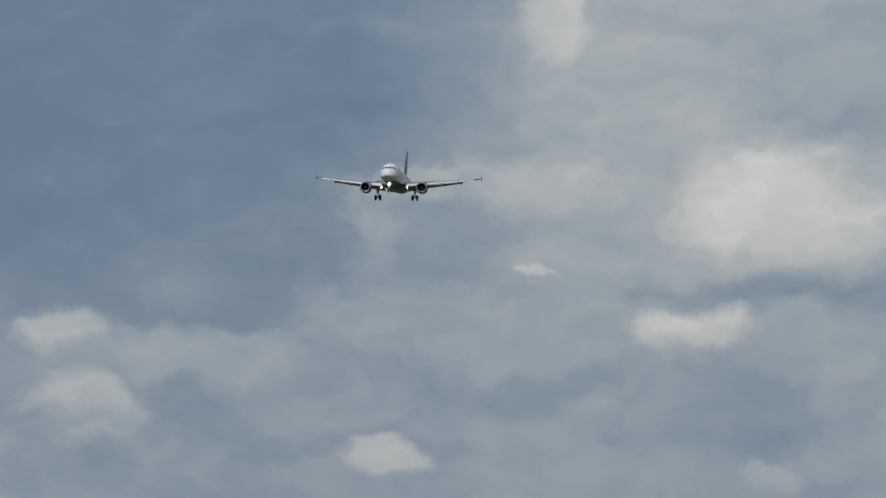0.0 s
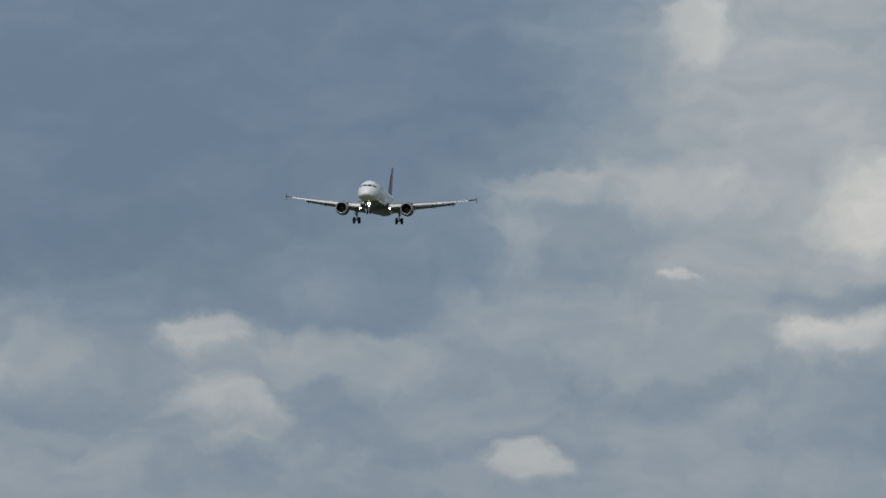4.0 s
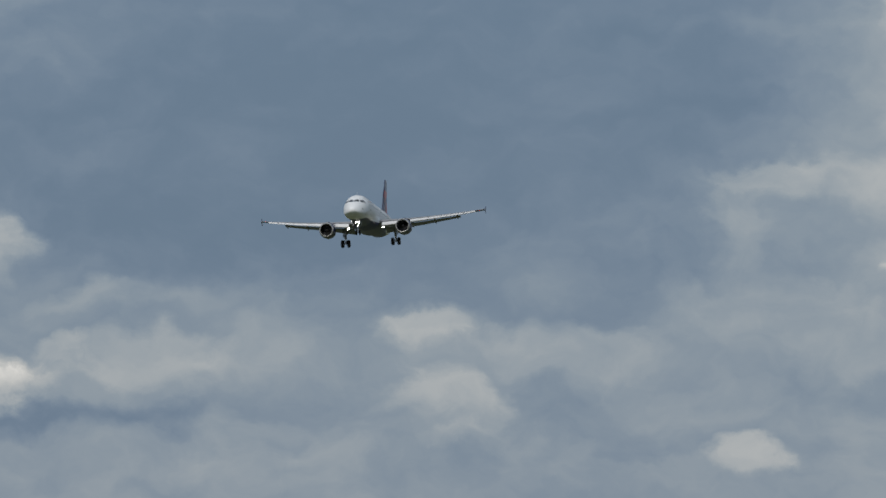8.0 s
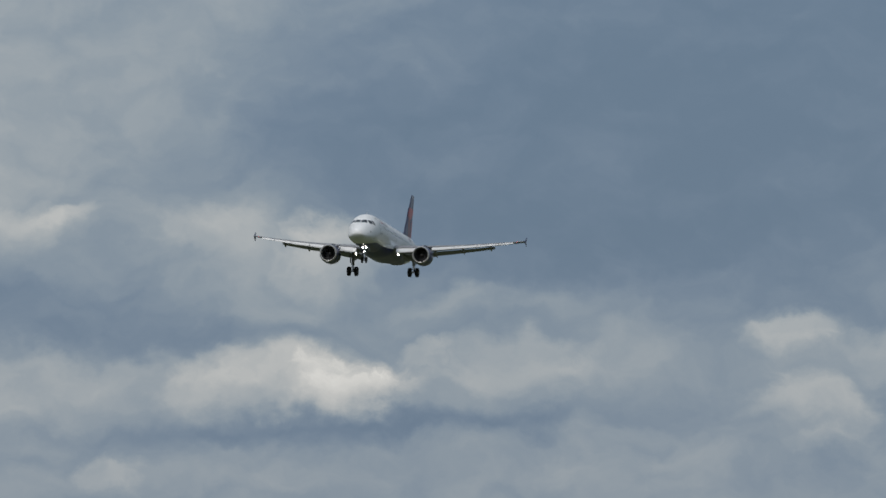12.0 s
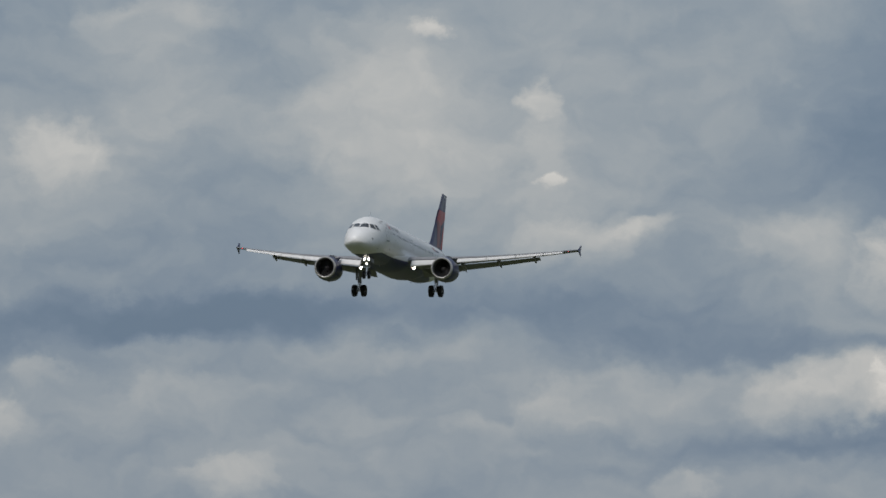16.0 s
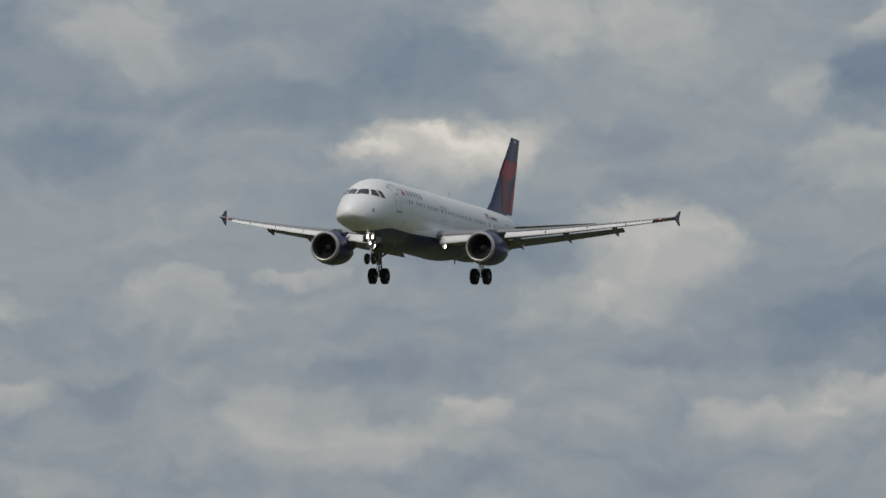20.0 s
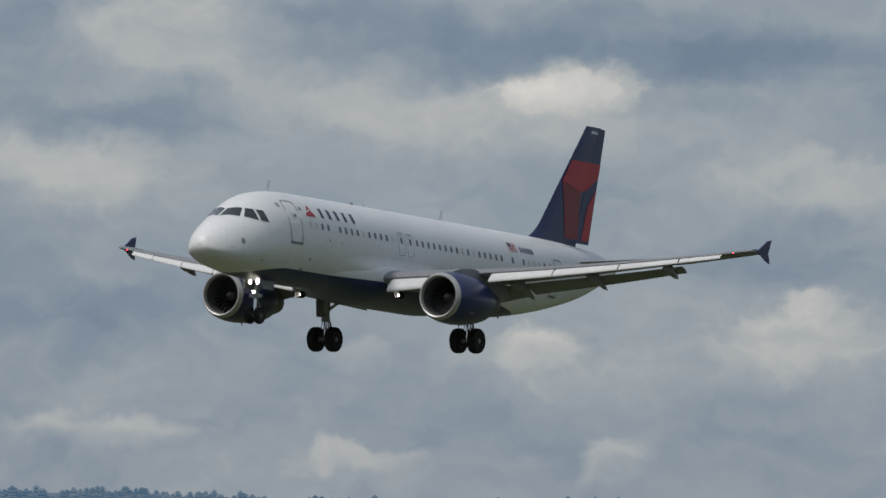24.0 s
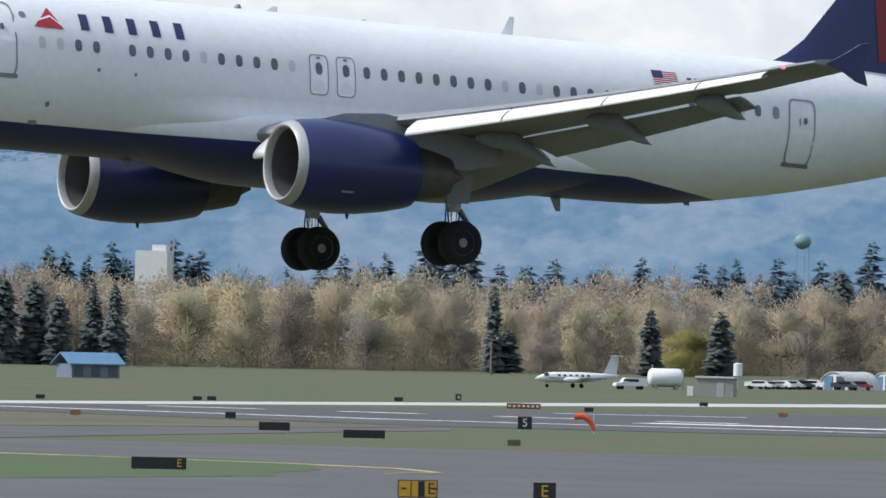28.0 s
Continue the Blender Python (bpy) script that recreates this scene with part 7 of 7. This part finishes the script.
for b, d, tall, half, i in ((59.39, 2075, 9.8, 5.0, 4), (59.30, 2080, 9.0, 4.6, 4), (58.51, 2240, 11.0, 5.0, 4), (58.60, 2235, 9.5, 4.0, 4), (49.21, 2760, 20.5, 8.5, 2), (57.9, 2300, 12.0, 6.0, 4), (57.6, 2300, 12.5, 6.0, 4), (57.2, 2310, 12.0, 6.0, 4), (56.9, 2320, 11.5, 5.5, 4), (53.3, 2560, 14.0, 6.0, 4), (52.9, 2580, 15.0, 7.0, 4), (53.95, 2540, 13.0, 6.0, 4)):
    plant("willow", BROAD, i, b, d, (half / BROAD[i][1], tall / BROAD[i][0]), "round yellow-green spring willow", CATKINS, "yellow willows")
for b, d, tall, half in ((58.70, 2090, 12.5, 5.0), (57.47, 2290, 15, 5.5), (56.86, 2310, 16, 6.0), (56.2, 2330, 15, 5.5), (60.2, 2050, 9.0, 4.5), (61.2, 2040, 14, 5.0), (54.9, 2480, 12, 5.0)):
    plant("broadleaf_dull", BROAD, 5, b, d, (half / BROAD[5][1], tall / BROAD[5][0]), "bare grey-brown tree at the wood's edge", DULL_TWIGS, "trees of the wood")


# the rest of the wood, and the far firs on the first rise of the hills
def joined(pool, spots):
    verts, faces, base = [], [], 0
    for i, b, d, z, sx, sz in spots:
        p = place_at(b, d, z)
        a = rng.uniform(0, 2 * math.pi)
        c, s = math.cos(a) * sx, math.sin(a) * sx
        v = pool[i][0]
        verts.append(np.column_stack([p.x + v[:, 0] * c - v[:, 1] * s, p.y + v[:, 0] * s + v[:, 1] * c, p.z + v[:, 2] * sz]))
        faces.append(pool[i][1] + base)
        base += len(v)
    return np.concatenate(verts), np.concatenate(faces)


THIN = []
for tall, sp in ((20, 5.6), (23, 6.0), (17, 5.4)):
    t, c = broadleaf(rng, tall, sp, 1500, 1.3, .15)
    THIN.append((np.concatenate([np.array(t[0]), c[0]]), np.concatenate([np.array(t[1]), c[1] + len(t[0])])))
spots = []
for row in range(3, 6):
    b = 41.0 + row * .07
    while b < 66:
        d = float(np.interp(b, LINE_B, LINE_D)) + row * 20 + float(rng.uniform(-9, 9))
        s = float(rng.uniform(.95, 1.25)) * (.72 if b > 57.5 else 1.05)
        spots.append((int(rng.integers(0, 3)), b, d, 0, s, s * float(rng.uniform(.92, 1.12))))
        b += float(rng.uniform(.18, .36)) * 2400 / d
# bare trees between the firs on the first rise
for row in range(4):
    b = 56.5 + row * .07
    while b < 66:
        d = 2750 + row * 150 + float(rng.uniform(-30, 30))
        s = float(rng.uniform(.75, 1.0))
        spots.append((int(rng.integers(0, 3)), b, d, 0, s * 1.15, s * (.95 + .1 * row)))
        b += float(rng.uniform(.10, .26))
tagged(new("far_woods", mesh_of("far_woods", joined(THIN, spots), FAR_TWIGS)), "bare tan wood behind the airfield", "woods", kind="stuff")
FAR_FIRS = []
for tall, sp in ((24, 4.6), (28, 5.0), (20, 4.4)):
    t, c = conifer(rng, tall, sp, .55, 1.2)
    FAR_FIRS.append((np.array(c[0]), np.array(c[1])))
spots = []
for row in range(5):
    b = 40.0 + row * .05
    while b < 67:
        d = 3175 + row * 34 + float(rng.uniform(-14, 14))
        if noise.noise((b * 1.3, row * .3, 0)) > (-.55 if b < 57.5 else -.30):
            s = float(rng.uniform(.60, 1.12)) * (1.0 + .3 * noise.noise((b * .9, 7, 0)))
            spots.append((int(rng.integers(0, 3)), b, d, row * 2.0, s * 1.75, s))
        b += float(rng.uniform(.06, .20))
tagged(new("far_firs", mesh_of("far_firs", joined(FAR_FIRS, spots), HAZED_NEEDLES)), "hazy blue-green firs below the hills", "woods", kind="stuff")
# the serrated tree line on the crest
TINY = []
for tall, sp in ((9, 1.9), (7, 1.7), (12, 2.2)):
    z = np.linspace(0, tall, 5)
    vs, fs = [], []
    for k in range(4):
        r = sp * (1 - (k / 4.3) ** 2)
        vs += [np.array([r * math.cos(a), r * math.sin(a), z[k]]) for a in np.linspace(0, 2 * math.pi, 6)[:-1]] + [np.array([0, 0, z[k] + tall * .30])]
        fs += [(k * 6 + i, k * 6 + (i + 1) % 5, k * 6 + 5) for i in range(5)]
    TINY.append((np.array(vs), np.array(fs)))
spots = []
for row in range(4):
    b = 24.0 + row * .01
    while b < 68:
        s = float(rng.uniform(.28, .60))
        if noise.noise((b * 3.1, row * .6, 4)) > -.28:
            spots.append((int(rng.integers(0, 3)), b, 4775 - row * 22, crest(b) - 2.0 - row * 2.2, s * 3.4, s * .82))
        b += float(rng.uniform(.012, .04))
# these firs share the hills' material, with the haze painted into its emission
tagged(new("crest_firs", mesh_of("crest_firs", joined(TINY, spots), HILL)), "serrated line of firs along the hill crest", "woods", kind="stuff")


# ---- what moves ----
def motions():
    walk(airliner, [
        (0.0, pose(-218.49, 2048.78, 106.25, -0.95, -3.63, -90.55)),
        (1.0, pose(-218.18, 1979.30, 102.58, 1.02, -3.73, -90.54)),
        (2.0, pose(-217.91, 1909.87, 98.70, -0.45, -3.82, -90.53)),
        (3.5, pose(-217.64, 1805.85, 92.63, -1.14, -3.94, -90.51)),
        (5.0, pose(-217.62, 1701.96, 86.64, -1.84, -4.03, -90.49)),
        (6.0, pose(-217.76, 1632.78, 82.59, -0.10, -4.08, -90.48)),
        (7.0, pose(-218.05, 1563.67, 78.54, 2.83, -4.12, -90.47)),
        (8.0, pose(-218.49, 1494.61, 74.62, 2.81, -4.15, -90.46)),
        (9.0, pose(-219.07, 1425.61, 70.88, 0.93, -4.17, -90.45)),
        (10.0, pose(-219.81, 1356.67, 67.31, 0.59, -4.18, -90.44)),
        (11.0, pose(-220.70, 1287.80, 63.95, 0.58, -4.18, -90.43)),
        (12.0, pose(-221.71, 1218.98, 60.79, -1.57, -4.17, -90.42)),
        (13.5, pose(-223.45, 1115.88, 56.39, -1.41, -4.14, -90.40)),
        (14.5, pose(-224.72, 1047.21, 53.68, -1.31, -4.20, -90.39)),
        (15.0, pose(-225.38, 1012.91, 52.39, -1.26, -4.30, -90.38)),
        (16.0, pose(-226.73, 944.34, 49.93, -1.00, -4.50, -90.37)),
        (17.0, pose(-228.08, 875.83, 47.51, 0.32, -4.20, -90.36)),
        (18.0, pose(-229.41, 807.38, 45.11, -0.20, -3.70, -90.35)),
        (19.0, pose(-230.67, 738.99, 42.84, -0.05, -3.30, -90.34)),
        (20.0, pose(-231.81, 670.67, 40.53, -0.90, -3.05, -90.33)),
        (20.5, pose(-232.32, 636.53, 39.35, -0.90, -3.00, -90.32)),
        (21.5, pose(-233.19, 568.30, 36.91, -0.86, -3.00, -90.31)),
        (22.5, pose(-233.80, 500.13, 34.32, -0.42, -3.30, -90.30)),
        (23.0, pose(-233.99, 466.07, 32.96, -0.25, -3.41, -90.30)),
        (23.5, pose(-234.09, 432.03, 31.55, -0.80, -3.08, -90.29)),
        (24.0, pose(-234.10, 398.00, 30.08, -1.34, -2.76, -90.29)),
        (24.5, pose(-234.00, 363.99, 28.55, -0.92, -2.53, -90.28)),
        (25.0, pose(-233.79, 329.99, 26.96, -0.50, -2.31, -90.27)),
        (25.5, pose(-233.45, 296.01, 25.31, 0.23, -2.54, -90.27)),
        (26.0, pose(-232.99, 262.04, 23.60, 0.95, -2.77, -90.26)),
        (26.5, pose(-232.37, 228.09, 21.82, 0.49, -2.84, -90.26)),
        (26.8, pose(-231.93, 207.73, 20.73, 0.21, -2.88, -90.26)),
        (27.0, pose(-231.61, 194.16, 19.98, 0.15, -2.83, -90.25)),
        (27.2, pose(-231.26, 180.59, 19.23, 0.44, -2.73, -90.25)),
        (27.5, pose(-230.68, 160.24, 18.08, 0.76, -2.72, -90.25)),
        (27.8, pose(-230.04, 139.90, 16.91, 1.16, -2.77, -90.24)),
        (28.0, pose(-229.58, 126.34, 16.12, 1.33, -2.90, -90.24)),
    ])


motions()
